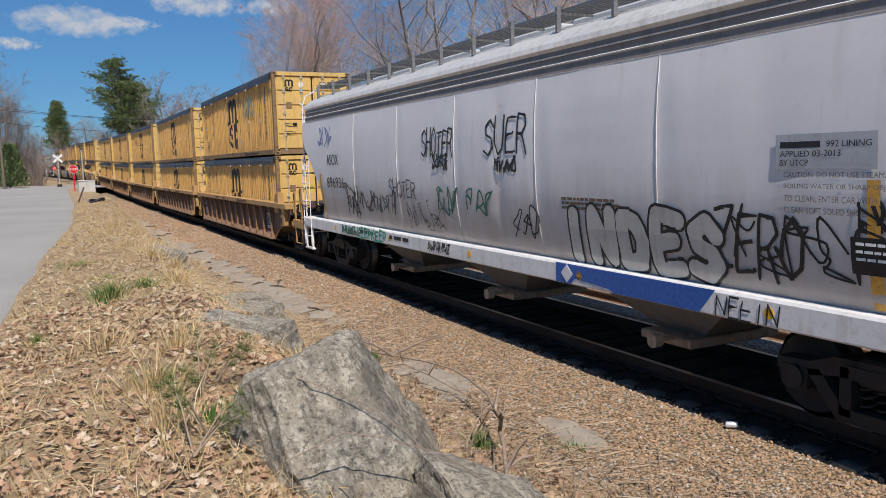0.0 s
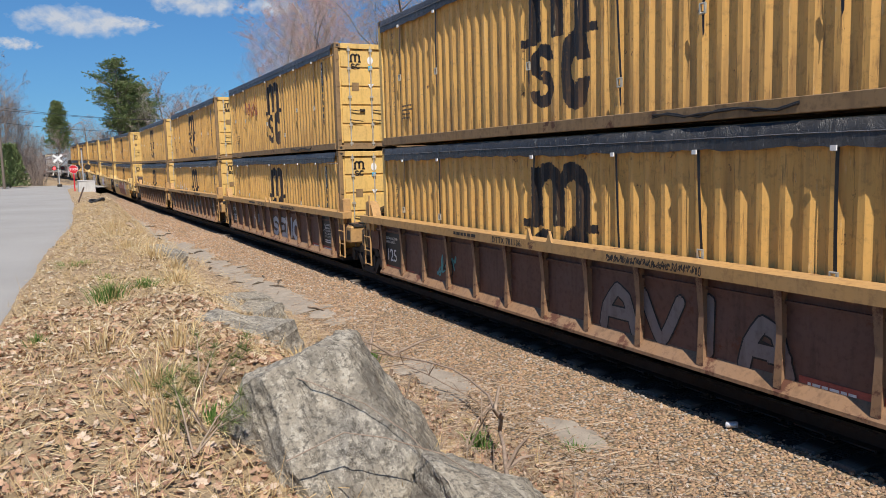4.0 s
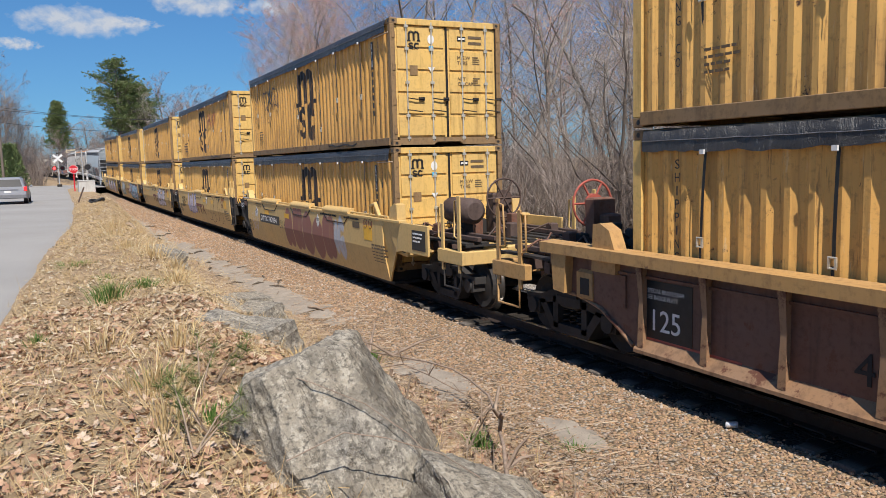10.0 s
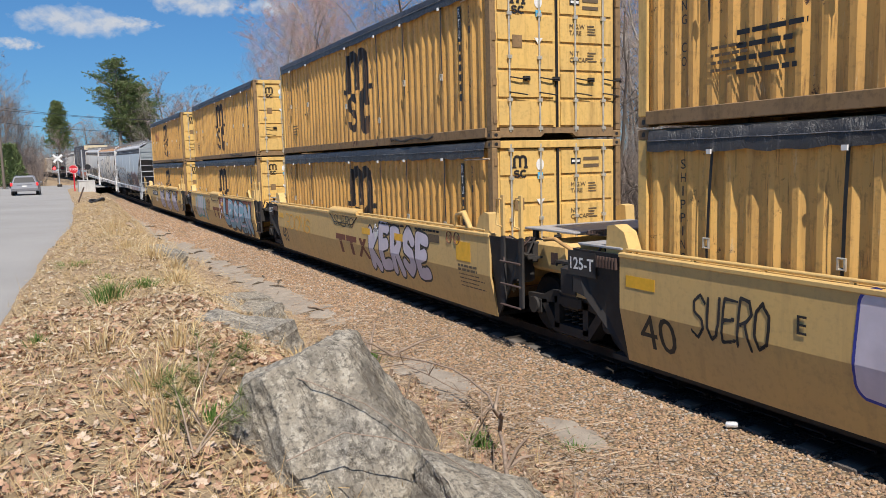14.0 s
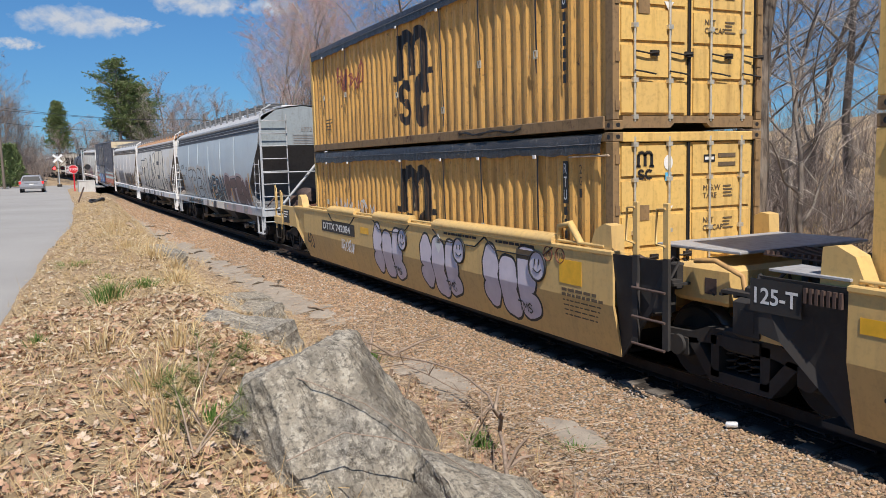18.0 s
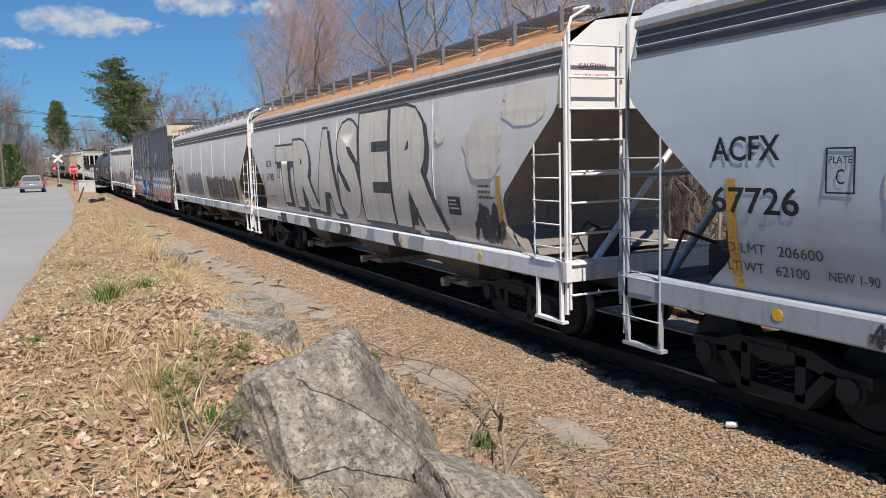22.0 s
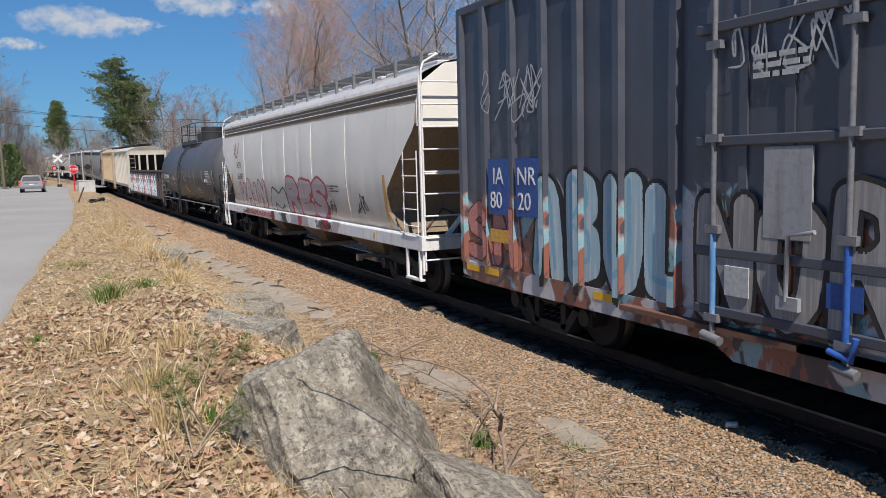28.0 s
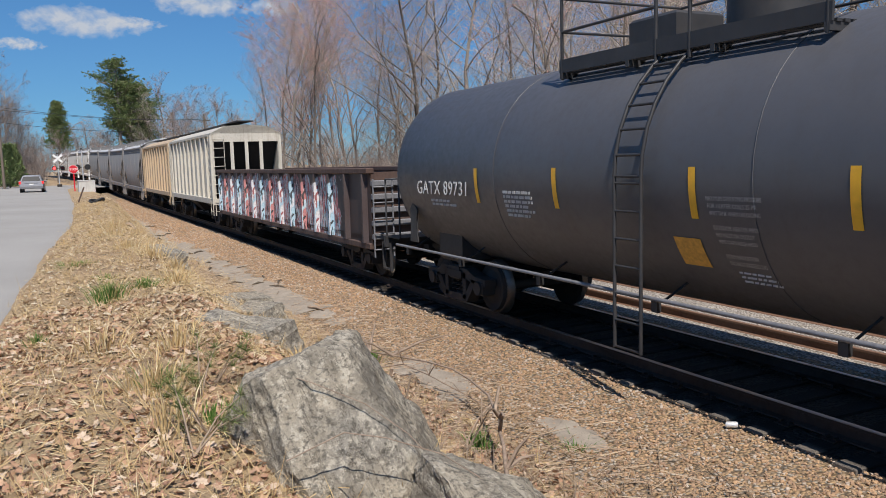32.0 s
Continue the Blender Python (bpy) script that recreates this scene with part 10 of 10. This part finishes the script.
def sprig(x, y, seed):
    """A low pine seedling branch."""
    r = random.Random(seed)
    ob = thing("pine_seedling", "small green pine seedling among dry leaves", "plant", pose(x, y, ground_z(x, y)), "pine seedlings")
    st, nd = Geo(), Geo()
    for b in range(3):
        a = r.uniform(0, 6.283)
        tip = Vector((math.cos(a) * 0.3, math.sin(a) * 0.3, 0.22 + 0.1 * b))
        st.tube([(0, 0, 0), tuple(tip * 0.5 + Vector((0, 0, 0.05))), tuple(tip)], [0.008, 0.006, 0.003], 5)
        for k in range(3):
            c = tip * (0.6 + 0.2 * k)
            for j in range(40):
                d = Vector((r.gauss(0, 1), r.gauss(0, 1), r.gauss(0.5, 0.7))).normalized() * 0.11
                e = d.orthogonal().normalized() * 0.002
                nd.add([tuple(c - e), tuple(c + e), tuple(c + d)], [(0, 1, 2)])
    part("stem", st, M_STICK, ob)
    part("needles", nd, M_NEEDLE2, ob, "soft green needles")


M_NEEDLE2 = stone_material("seedling_needles", (0.13, 0.19, 0.055), (0.19, 0.24, 0.075), (0.30, 0.27, 0.12))
for i, (x, y) in enumerate(((-6.35, -6.5), (-5.1, -6.75), (-6.0, -6.65), (-4.7, -6.9))):
    sprig(x, y, i)


def stick(pts, r0, r1, label, seed=0, side=0):
    r = random.Random(seed)
    g = Geo()
    out = []
    for i, p in enumerate(pts):
        out.append((p[0] + r.gauss(0, 0.012), p[1] + r.gauss(0, 0.012), p[2]))
    n = len(out)
    g.tube(out, [r0 + (r1 - r0) * i / (n - 1) for i in range(n)], 7)
    for k in range(side):
        i = r.randrange(1, n)
        p = Vector(out[i])
        d = Vector((r.gauss(0, 0.25), r.gauss(0, 0.25), r.uniform(0.02, 0.3)))
        g.tube([p, p + d * 0.5 + Vector((0, 0, 0.04)), p + d], [r1 * 1.1, r1 * 0.8, r1 * 0.4], 5)
    solid("dead_branch", g, M_VINE if "vine" in label else M_STICK, label, "branch", group="dead branches")


# bare vine lying over the foot of the bank
stick([(-10.6, -3.75, -0.2), (-10.29, -3.67, -0.02), (-9.83, -3.52, 0.0), (-9.26, -3.24, 0.0), (-8.7, -3.17, 0.02), (-8.26, -3.16, 0.0), (-7.54, -3.3, 0.0), (-7.15, -3.45, -0.02), (-6.81, -3.61, 0.0), (-6.45, -3.79, 0.0), (-6.09, -3.97, 0.0), (-5.6, -4.23, 0.0), (-5.09, -4.49, -0.02), (-4.7, -4.7, -0.1)], 0.009, 0.021, "bare twisting vine stem over the litter", 1, 9)
stick([(-9.9, -3.95, -0.15), (-9.5, -3.5, -0.05), (-9.0, -3.35, -0.1), (-8.4, -3.2, -0.2), (-7.9, -3.05, -0.3)], 0.009, 0.007, "thin bare vine stem on the ballast edge", 2, 6)
stick([(-6.9, -3.58, -0.02), (-7.0, -3.5, 0.12), (-7.05, -3.45, 0.26)], 0.022, 0.016, "broken stub of a dead branch", 6)
stick([(-7.3, -3.4, -0.02), (-7.2, -3.62, -0.12), (-6.9, -3.9, -0.2), (-6.5, -4.15, -0.2)], 0.012, 0.006, "thin forked dead branch", 7, 3)
stick([(-6.6, -4.1, -0.2), (-6.45, -4.0, 0.1), (-6.5, -3.95, 0.42)], 0.014, 0.006, "short upright dead stem", 3, 2)
stick([(-8.5, -4.15, -0.25), (-8.5, -4.12, 0.05), (-8.45, -4.1, 0.22)], 0.03, 0.018, "broken dark sapling stump", 4)
stick([(-7.9, -4.2, -0.25), (-7.85, -4.15, 0.05), (-7.8, -4.1, 0.3)], 0.02, 0.006, "short upright dead stem", 5, 3)
for i in range(70):
    x = -3.2 - 6.5 * rs.random()
    w = rs.uniform(-5.0, -3.5)
    z = ground_z(x, w)
    l = rs.uniform(0.2, 0.55)
    stick([(x, w, z), (x + rs.gauss(0, 0.06), w + rs.gauss(0, 0.06), z + l * 0.5), (x + rs.gauss(0, 0.15), w + rs.gauss(0, 0.15), z + l)], 0.006, 0.002, "thin dry weed stalk on the bank", 20 + i, 2)
# vines across the boulder
stick([(-4.15, -6.5, 1.02), (-4.05, -6.2, 1.16), (-4.0, -5.95, 1.1), (-4.0, -5.6, 0.95), (-3.9, -5.4, 0.8)], 0.004, 0.003, "dark vine creeping over the boulder", 60, 0)
stick([(-4.9, -6.4, 1.35), (-4.55, -6.2, 1.33), (-4.35, -5.95, 1.2), (-4.25, -5.7, 1.0), (-4.15, -5.55, 0.8)], 0.0035, 0.003, "dark vine creeping over the boulder", 61, 0)
stick([(-15.8, -2.95, -0.31), (-15.5, -2.85, -0.29), (-15.2, -2.8, -0.31)], 0.03, 0.02, "short dark stick on the ballast", 62)
solid("drink_can", Geo().tube([(0, 0, 0), (0.012, 0, 0), (0.11, 0.02, 0.005), (0.12, 0.02, 0.005)], [0.028, 0.033, 0.033, 0.027], 14), plain("crushed_white_can", (0.75, 0.75, 0.75), 0.3, 0.4), "crushed white drink can on the ballast", "can", pose(-5.84, -1.42, -0.17, 0, 0, 40))


# ---- the crossing ----
M_ALU = plain("aluminium_mast", (0.55, 0.55, 0.54), 0.45, 0.5)
M_LAMP_ON = glow("lit_red_lamp", (1.0, 0.03, 0.03), 6.0)
M_LAMP_OFF = plain("dark_red_lamp", (0.10, 0.01, 0.012), 0.25)
M_SIGNRED = plain("sign_red", (0.55, 0.02, 0.03), 0.45)
M_CONC = worn("pale_concrete", (0.55, 0.54, 0.51), (0.3, 0.27, 0.24), 0.4, 0.85)


def crossing_signal(x, y, z, turn, lit, label, boards=True):
    """Mast with crossed boards, two round lamps on a bar, a bell and a base box; it looks to local +x."""
    ob = thing("crossing_signal", label, "signal", pose(x, y, z, 0, 0, turn), "crossing signals")
    part("mast", Geo().tube([(0, 0, 0), (0, 0, 3.75)], 0.06, 10), M_ALU, ob)
    part("base", Geo().bevbox(-0.25, 0.25, -0.25, 0.25, -0.1, 0.35, 0.03), M_DARK, ob)
    part("bell", Geo().tube([(0, 0, 3.75), (0, 0, 3.85), (0, 0, 3.92)], [0.14, 0.12, 0.03], 12), M_DARK, ob)
    for a in (42, -42) if boards else ():
        b = part("cross_board", Geo().bevbox(-0.012, 0.012, -0.62, 0.62, -0.115, 0.115, 0.005), M_WHITE, ob, "white crossbuck board")
        b.matrix_basis = pose(0.08 + 0.026 * (a > 0), 0, 3.25, a, 0, 0)
    part("lamp_bar", Geo().tube([(0.05, -0.48, 2.15), (0.05, 0.48, 2.15)], 0.03, 8), M_DARK, ob)
    for s in (-1, 1):
        p = (0.06, s * 0.42, 2.15)
        part("lamp_backing", Geo().tube([(0.03, p[1], p[2]), (0.06, p[1], p[2])], 0.26, 20), M_BLACK, ob, "black round lamp backing")
        part("lamp_lens", Geo().tube([(0.06, p[1], p[2]), (0.09, p[1], p[2])], 0.15, 18), M_LAMP_ON if s == lit else M_LAMP_OFF, ob, "glowing red lamp" if s == lit else "dark red lamp")
        hood = Geo()
        hood.grid([[(q, p[1] + 0.17 * math.cos(a), p[2] + 0.17 * math.sin(a)) for a in [math.pi * k / 10 for k in range(11)]] for q in (0.06, 0.32)], True)
        part("lamp_hood", hood, M_BLACK, ob)
    return ob


crossing_signal(-99.5, -7.05, 0.85, 0, -1, "crossing signal with white crossbuck and red lamps")
crossing_signal(-79.5, -5.15, 0.82, 178, 0, "crossing signal seen from behind on a grey mast", False)
st = thing("stop_sign", "red octagonal stop sign on a red post", "sign", pose(-76.8, -5.98, 0.8))
part("post", Geo().box(-0.03, 0.03, -0.05, 0.05, -0.1, 2.05), M_SIGNRED, st, "red square post")
oct_ = [(0.40 * math.cos(math.pi / 8 + k * math.pi / 4), 2.0 + 0.40 * math.sin(math.pi / 8 + k * math.pi / 4)) for k in range(8)]
part("plate", Geo().prism(oct_, 0.03, 0.035, "x"), M_WHITE, st)
part("face", Geo().prism([(a * 0.93, 2.0 + (b - 2.0) * 0.93) for a, b in oct_], 0.035, 0.039, "x"), M_SIGNRED, st, "red sign face")
painted("word", "STOP", 0.30, 0.042, -0.33, 1.9, M_WHITE, st, "end", "white word")
rb = thing("relay_box", "pale grey concrete block beside the signal", "cabinet", pose(-71.5, -5.2, 0.75, 0, 0, 4))
part("body", Geo().bevbox(-0.5, 0.5, -0.62, 0.62, -0.1, 1.05, 0.04), M_CONC, rb)
part("lid", Geo().bevbox(-0.54, 0.54, -0.66, 0.66, 1.05, 1.12, 0.02), M_CONC, rb)
solid("marker_post", Geo().box(-0.04, 0.04, -0.04, 0.04, -0.2, 0.95), M_DARKRUST, "short rusty post leaning on the verge", "post", pose(-48.2, -6.45, 0.85, -22, 0, 0))
n = 26
solid("old_tyre", Geo().tube([(0.36 * math.cos(2 * math.pi * k / n), 0.36 * math.sin(2 * math.pi * k / n), 0.08 + 0.06 * math.sin(4 * math.pi * k / n)) for k in range(n + 1)], 0.07, 8), M_BLACK, "old black tyre lying on the bank", "tyre", pose(-46.5, -5.55, ground_z(-46.5, -5.55), 8, 0, 0))
stick([(-31.5, -5.3, ground_z(-31.5, -5.3)), (-31.2, -5.1, ground_z(-31.2, -5.1) + 0.12), (-30.9, -5.0, ground_z(-30.9, -5.0))], 0.07, 0.06, "dark rotten log on the bank", 70)
stick([(-40.2, -5.6, ground_z(-40.2, -5.6)), (-40.0, -5.5, ground_z(-40, -5.5) + 0.1), (-39.6, -5.4, ground_z(-39.6, -5.4))], 0.07, 0.06, "dark rotten log on the bank", 71)

# evergreen shrub by the road, far off
r_ = random.Random(9)
sh = thing("evergreen_shrub", "dense green evergreen shrub beside the road", "shrub", pose(-104, -12.2, 0.8))
lg, tr_ = Geo(), Geo()
tr_.tube([(0, 0, 0), (0, 0, 3.5)], 0.08, 6)
for k in range(1500):
    a, f = r_.uniform(0, 6.283), r_.random()
    rad = 2.3 * math.sqrt(r_.random()) * (1 - 0.6 * f)
    c = Vector((rad * math.cos(a), rad * math.sin(a), 0.3 + 4.8 * f))
    for j in range(5):
        d = Vector((r_.gauss(0, 1), r_.gauss(0, 1), r_.gauss(0.3, 0.8))).normalized() * 0.34
        e = d.orthogonal().normalized() * 0.06
        lg.add([tuple(c - e), tuple(c + e), tuple(c + d)], [(0, 1, 2)])
part("trunk", tr_, M_BARK, sh)
part("foliage", lg, M_NEEDLE, sh, "bright green foliage")

# overhead wires between two utility poles
M_POLE = worn("weathered_pole", (0.16, 0.125, 0.095), (0.06, 0.05, 0.04), 0.6, 0.9)
POLES = [Vector((-100.0, -12.6, 0.8)), Vector((-120.3, 12.9, 0.8))]
for p in POLES:
    ob = thing("utility_pole", "tall weathered wooden utility pole with a crossarm", "pole", pose(p.x, p.y, p.z, 0, 0, 38), "utility poles")
    part("shaft", Geo().tube([(0, 0, -0.5), (0, 0, 9.6)], [0.16, 0.10], 10), M_POLE, ob)
    part("crossarm", Geo().box(-1.1, 1.1, -0.05, 0.05, 8.62, 8.75), M_POLE, ob)
    for dx in (-1.0, 1.0):
        part("insulator", Geo().tube([(dx, 0, 8.75), (dx, 0, 8.92)], 0.05, 8), M_GREYCAR, ob)
for j, (dz, dx) in enumerate(((8.9, -1.0), (8.9, 1.0), (7.4, 0.0))):
    pts = []
    ax = Matrix.Rotation(radians(38), 3, "Z") @ Vector((dx, 0, 0))
    for k in range(13):
        f = k / 12
        q = POLES[0].lerp(POLES[1], f) + ax
        pts.append((q.x, q.y, q.z + dz - (0.45 + 0.1 * j) * 4 * f * (1 - f)))
    solid("overhead_wire", Geo().tube(pts, 0.022, 5), M_BLACK, "thin black overhead wire slung between two poles", "cable", group="overhead wires")

# ---- clouds ----
def cloud_material(seed):
    n = Nodes("cloud")
    t = n.t
    x, y, z = n.xyz()
    wisp = n.noise(1.5, 6, 0.55, (2.4, 0.9, 1), None, 0.2)
    body = n.math("ADD", n.math("MULTIPLY", x, x), n.math("MULTIPLY", y, y))
    fac = n.ramp(n.math("SUBTRACT", n.ramp(wisp, 0.25, 0.75, 0.1, 1.5), n.math("MULTIPLY", body, 1.2)), -0.05, 0.95, 0, 0.85)
    em = t.nodes.new("ShaderNodeEmission")
    em.inputs["Color"].default_value = (0.86, 0.89, 0.95, 1)
    em.inputs["Strength"].default_value = 0.52
    tp = t.nodes.new("ShaderNodeBsdfTransparent")
    mx = t.nodes.new("ShaderNodeMixShader")
    n.link(fac, mx.inputs[0])
    n.link(tp.outputs[0], mx.inputs[1])
    n.link(em.outputs[0], mx.inputs[2])
    n.link(mx.outputs[0], t.nodes["Material Output"].inputs["Surface"])
    return n.mat


M_CLOUD = cloud_material(0)
CLOUDS = []
# bearing from -x, elevation, width and height in degrees
for b, e, w, h in ((1.9, 9.55, 9.2, 2.5), (-1.7, 8.05, 3.4, 1.0), (9.6, 10.95, 7.6, 2.1), (14.7, 10.8, 4.6, 1.7), (4.9, 9.6, 5.0, 1.0)):
    d = 1800.0
    c = EYE + Vector((-math.cos(radians(b)) * math.cos(radians(e)), math.sin(radians(b)) * math.cos(radians(e)), math.sin(radians(e)))) * d
    hw, hh = d * math.tan(radians(w / 2)), d * math.tan(radians(h / 2))
    g = Geo().add([(-1.15, -1.15, 0), (1.15, -1.15, 0), (1.15, 1.15, 0), (-1.15, 1.15, 0)], [(0, 1, 2, 3)])
    ob = solid("cloud", g, M_CLOUD, "thin white fair-weather cloud in blue sky", "cloud", kind="structure")
    m = look(c, c + (c - EYE)) @ pose(0, 0, 0)
    ob.scale = (hw, hh, 1)
    ob.visible_shadow = False
    CLOUDS.append((ob, m))


# ---- the car ----
def estate_car():
    """Silver sport-utility car; its front looks to -x, origin on the road under its rear bumper's middle."""
    ob = thing("suv", "silver sport-utility car with red tail lamps driving away", "car")
    paint = plain("silver_car_paint", (0.36, 0.36, 0.38), 0.35, 0.3, 0.08, 2)
    glass = plain("dark_car_glass", (0.012, 0.013, 0.015), 0.25, 0, 0.1, 1, 0.25)
    trim = plain("grey_bumper_plastic", (0.16, 0.16, 0.17), 0.6)
    body = Geo()

    def section(x, half, z0, z1, top, zt):
        return [(x, -half, z0), (x, -half - 0.02, (z0 + z1) / 2), (x, -half + 0.02, z1), (x, -top, zt - 0.08), (x, -top + 0.10, zt), (x, top - 0.10, zt), (x, top, zt - 0.08), (x, half - 0.02, z1), (x, half + 0.02, (z0 + z1) / 2), (x, half, z0)]
    secs = [section(0.0, 0.84, 0.42, 1.0, 0.76, 1.12), section(-0.12, 0.88, 0.36, 1.02, 0.80, 1.16), section(-0.42, 0.89, 0.34, 1.02, 0.66, 1.70), section(-1.6, 0.90, 0.33, 1.02, 0.67, 1.76), section(-2.7, 0.90, 0.33, 1.0, 0.65, 1.70), section(-3.35, 0.89, 0.33, 0.98, 0.76, 1.05), section(-4.4, 0.84, 0.36, 0.86, 0.70, 0.95), section(-4.6, 0.76, 0.42, 0.75, 0.62, 0.82)]
    body.grid(secs, True)
    body.add(secs[0], [tuple(range(10))])
    body.add(secs[-1], [tuple(reversed(range(10)))])
    part("body", body, paint, ob, "silver painted body")
    part("rear_window", Geo().add([(-0.075, -0.70, 1.15), (-0.075, 0.70, 1.15), (-0.34, 0.58, 1.62), (-0.34, -0.58, 1.62)], [(0, 1, 2, 3)]), glass, ob, "dark rear window")
    for s in (-1, 1):
        part("side_window", Geo().add([(-0.6, s * 0.885, 1.08), (-3.0, s * 0.885, 1.06), (-2.65, s * 0.70, 1.60), (-0.6, s * 0.72, 1.60)], [(0, 1, 2, 3)]), glass, ob)
        part("tail_lamp", Geo().bevbox(-0.14, 0.03, min(s * 0.76, s * 0.91), max(s * 0.76, s * 0.91), 0.86, 1.14, 0.02), glow("lit_tail_lamp", (0.9, 0.03, 0.03), 0.35), ob, "red tail lamp")
        part("mirror", Geo().bevbox(-3.0, -2.85, min(s * 0.93, s * 1.08), max(s * 0.93, s * 1.08), 1.05, 1.2, 0.03), paint, ob)
        part("roof_rail", Geo().tube([(-0.6, s * 0.58, 1.78), (-2.5, s * 0.58, 1.79)], 0.02, 6), trim, ob)
    part("bumper", Geo().bevbox(-0.1, 0.08, -0.86, 0.86, 0.38, 0.66, 0.04), trim, ob, "grey rear bumper")
    part("number_plate", Geo().box(0.006, 0.014, -0.16, 0.16, 0.76, 0.90), M_WHITE, ob)
    part("tailgate_strip", Geo().box(0.0, 0.02, -0.5, 0.5, 0.93, 0.98), trim, ob)
    wheels = []
    for x in (-0.85, -3.6):
        for s in (-1, 1):
            w = part("wheel", Geo().tube([(0, -0.11, 0), (0, 0.11, 0)], 0.35, 20), M_BLACK, ob, "", pose(x, s * 0.80, 0.35))
            part("rim", Geo().tube([(0, -0.115, 0), (0, 0.115, 0)], 0.21, 14).box(-0.18, 0.18, -0.12, 0.12, -0.03, 0.03), M_ALU, w, "silver wheel rim")
            wheels.append((w, x, s * 0.80))
    ob.scale = (1.0, 1.05, 0.85)
    return ob, wheels


SUV, SUV_WHEELS = estate_car()
SUV_WAY = [(0.0, 24.0, -11.2), (2.0, 8.5, -11.0), (4.0, -7.5, -10.8), (6.0, -23.5, -10.5), (8.0, -38.6, -10.1), (8.5, -42.0, -10.05), (9.0, -45.2, -10.0), (10.0, -49.6, -9.9), (10.5, -51.6, -9.85), (11.0, -54.0, -9.85), (12.0, -58.6, -9.8), (13.0, -63.2, -9.75), (14.5, -69.8, -9.55), (15.5, -73.6, -9.45), (16.5, -76.2, -9.38), (17.5, -76.8, -9.36), (32.0, -76.8, -9.36)]


def motions():
    """Keys every moving thing."""
    times = [float(t) for t in range(33)]
    for ob, u in CARS:
        lift = ob.get("lift", 0.0)
        walk(ob, [(t, on_track(u + gone(t), 0.07 if lift else 0.0, lift)) for t in times])
    mids = {ob: u for ob, u in CARS}
    for w, car, dx in TURNING:
        u = mids[car] + dx
        rows, t = [], 0.0
        for i in range(int(SECONDS * 15) + 1):
            t = i / 15.0
            s = u + gone(t)
            if -34.0 < s < 2.0:
                rows.append((t, pose(dx, 0, WHEEL_R, 0, math.degrees(s / WHEEL_R) % 360.0, 0)))
        if not rows:
            continue
        first, last = rows[0][1], rows[-1][1]
        if rows[0][0] > 0.2:
            rows.insert(0, (0.0, first))
        if rows[-1][0] < SECONDS - 0.2:
            rows.append((SECONDS, last))
        walk(w, rows)
    walk(SUV, [(t, pose(x, y, ROAD_Z + 0.04, 0, 0, -1.0)) for t, x, y in SUV_WAY])
    for w, wx, wy in SUV_WHEELS:
        rows = []
        for i in range(int(SECONDS * 15) + 1):
            t = i / 15.0
            if 7.8 < t < 17.6:
                k = max(j for j, q in enumerate(SUV_WAY) if q[0] <= t)
                a, b = SUV_WAY[k], SUV_WAY[min(k + 1, len(SUV_WAY) - 1)]
                x = a[1] + (b[1] - a[1]) * (t - a[0]) / max(b[0] - a[0], 1e-6)
                rows.append((t, pose(wx, wy, 0.35, 0, math.degrees(x / 0.35) % 360.0, 0)))
        walk(w, [(0.0, rows[0][1])] + rows + [(SECONDS, rows[-1][1])])
    drift = Vector((0.0, 9.0, 0.0))
    for ob, m in CLOUDS:
        walk(ob, [(0.0, m), (SECONDS, Matrix.Translation(drift) @ m)])


motions()
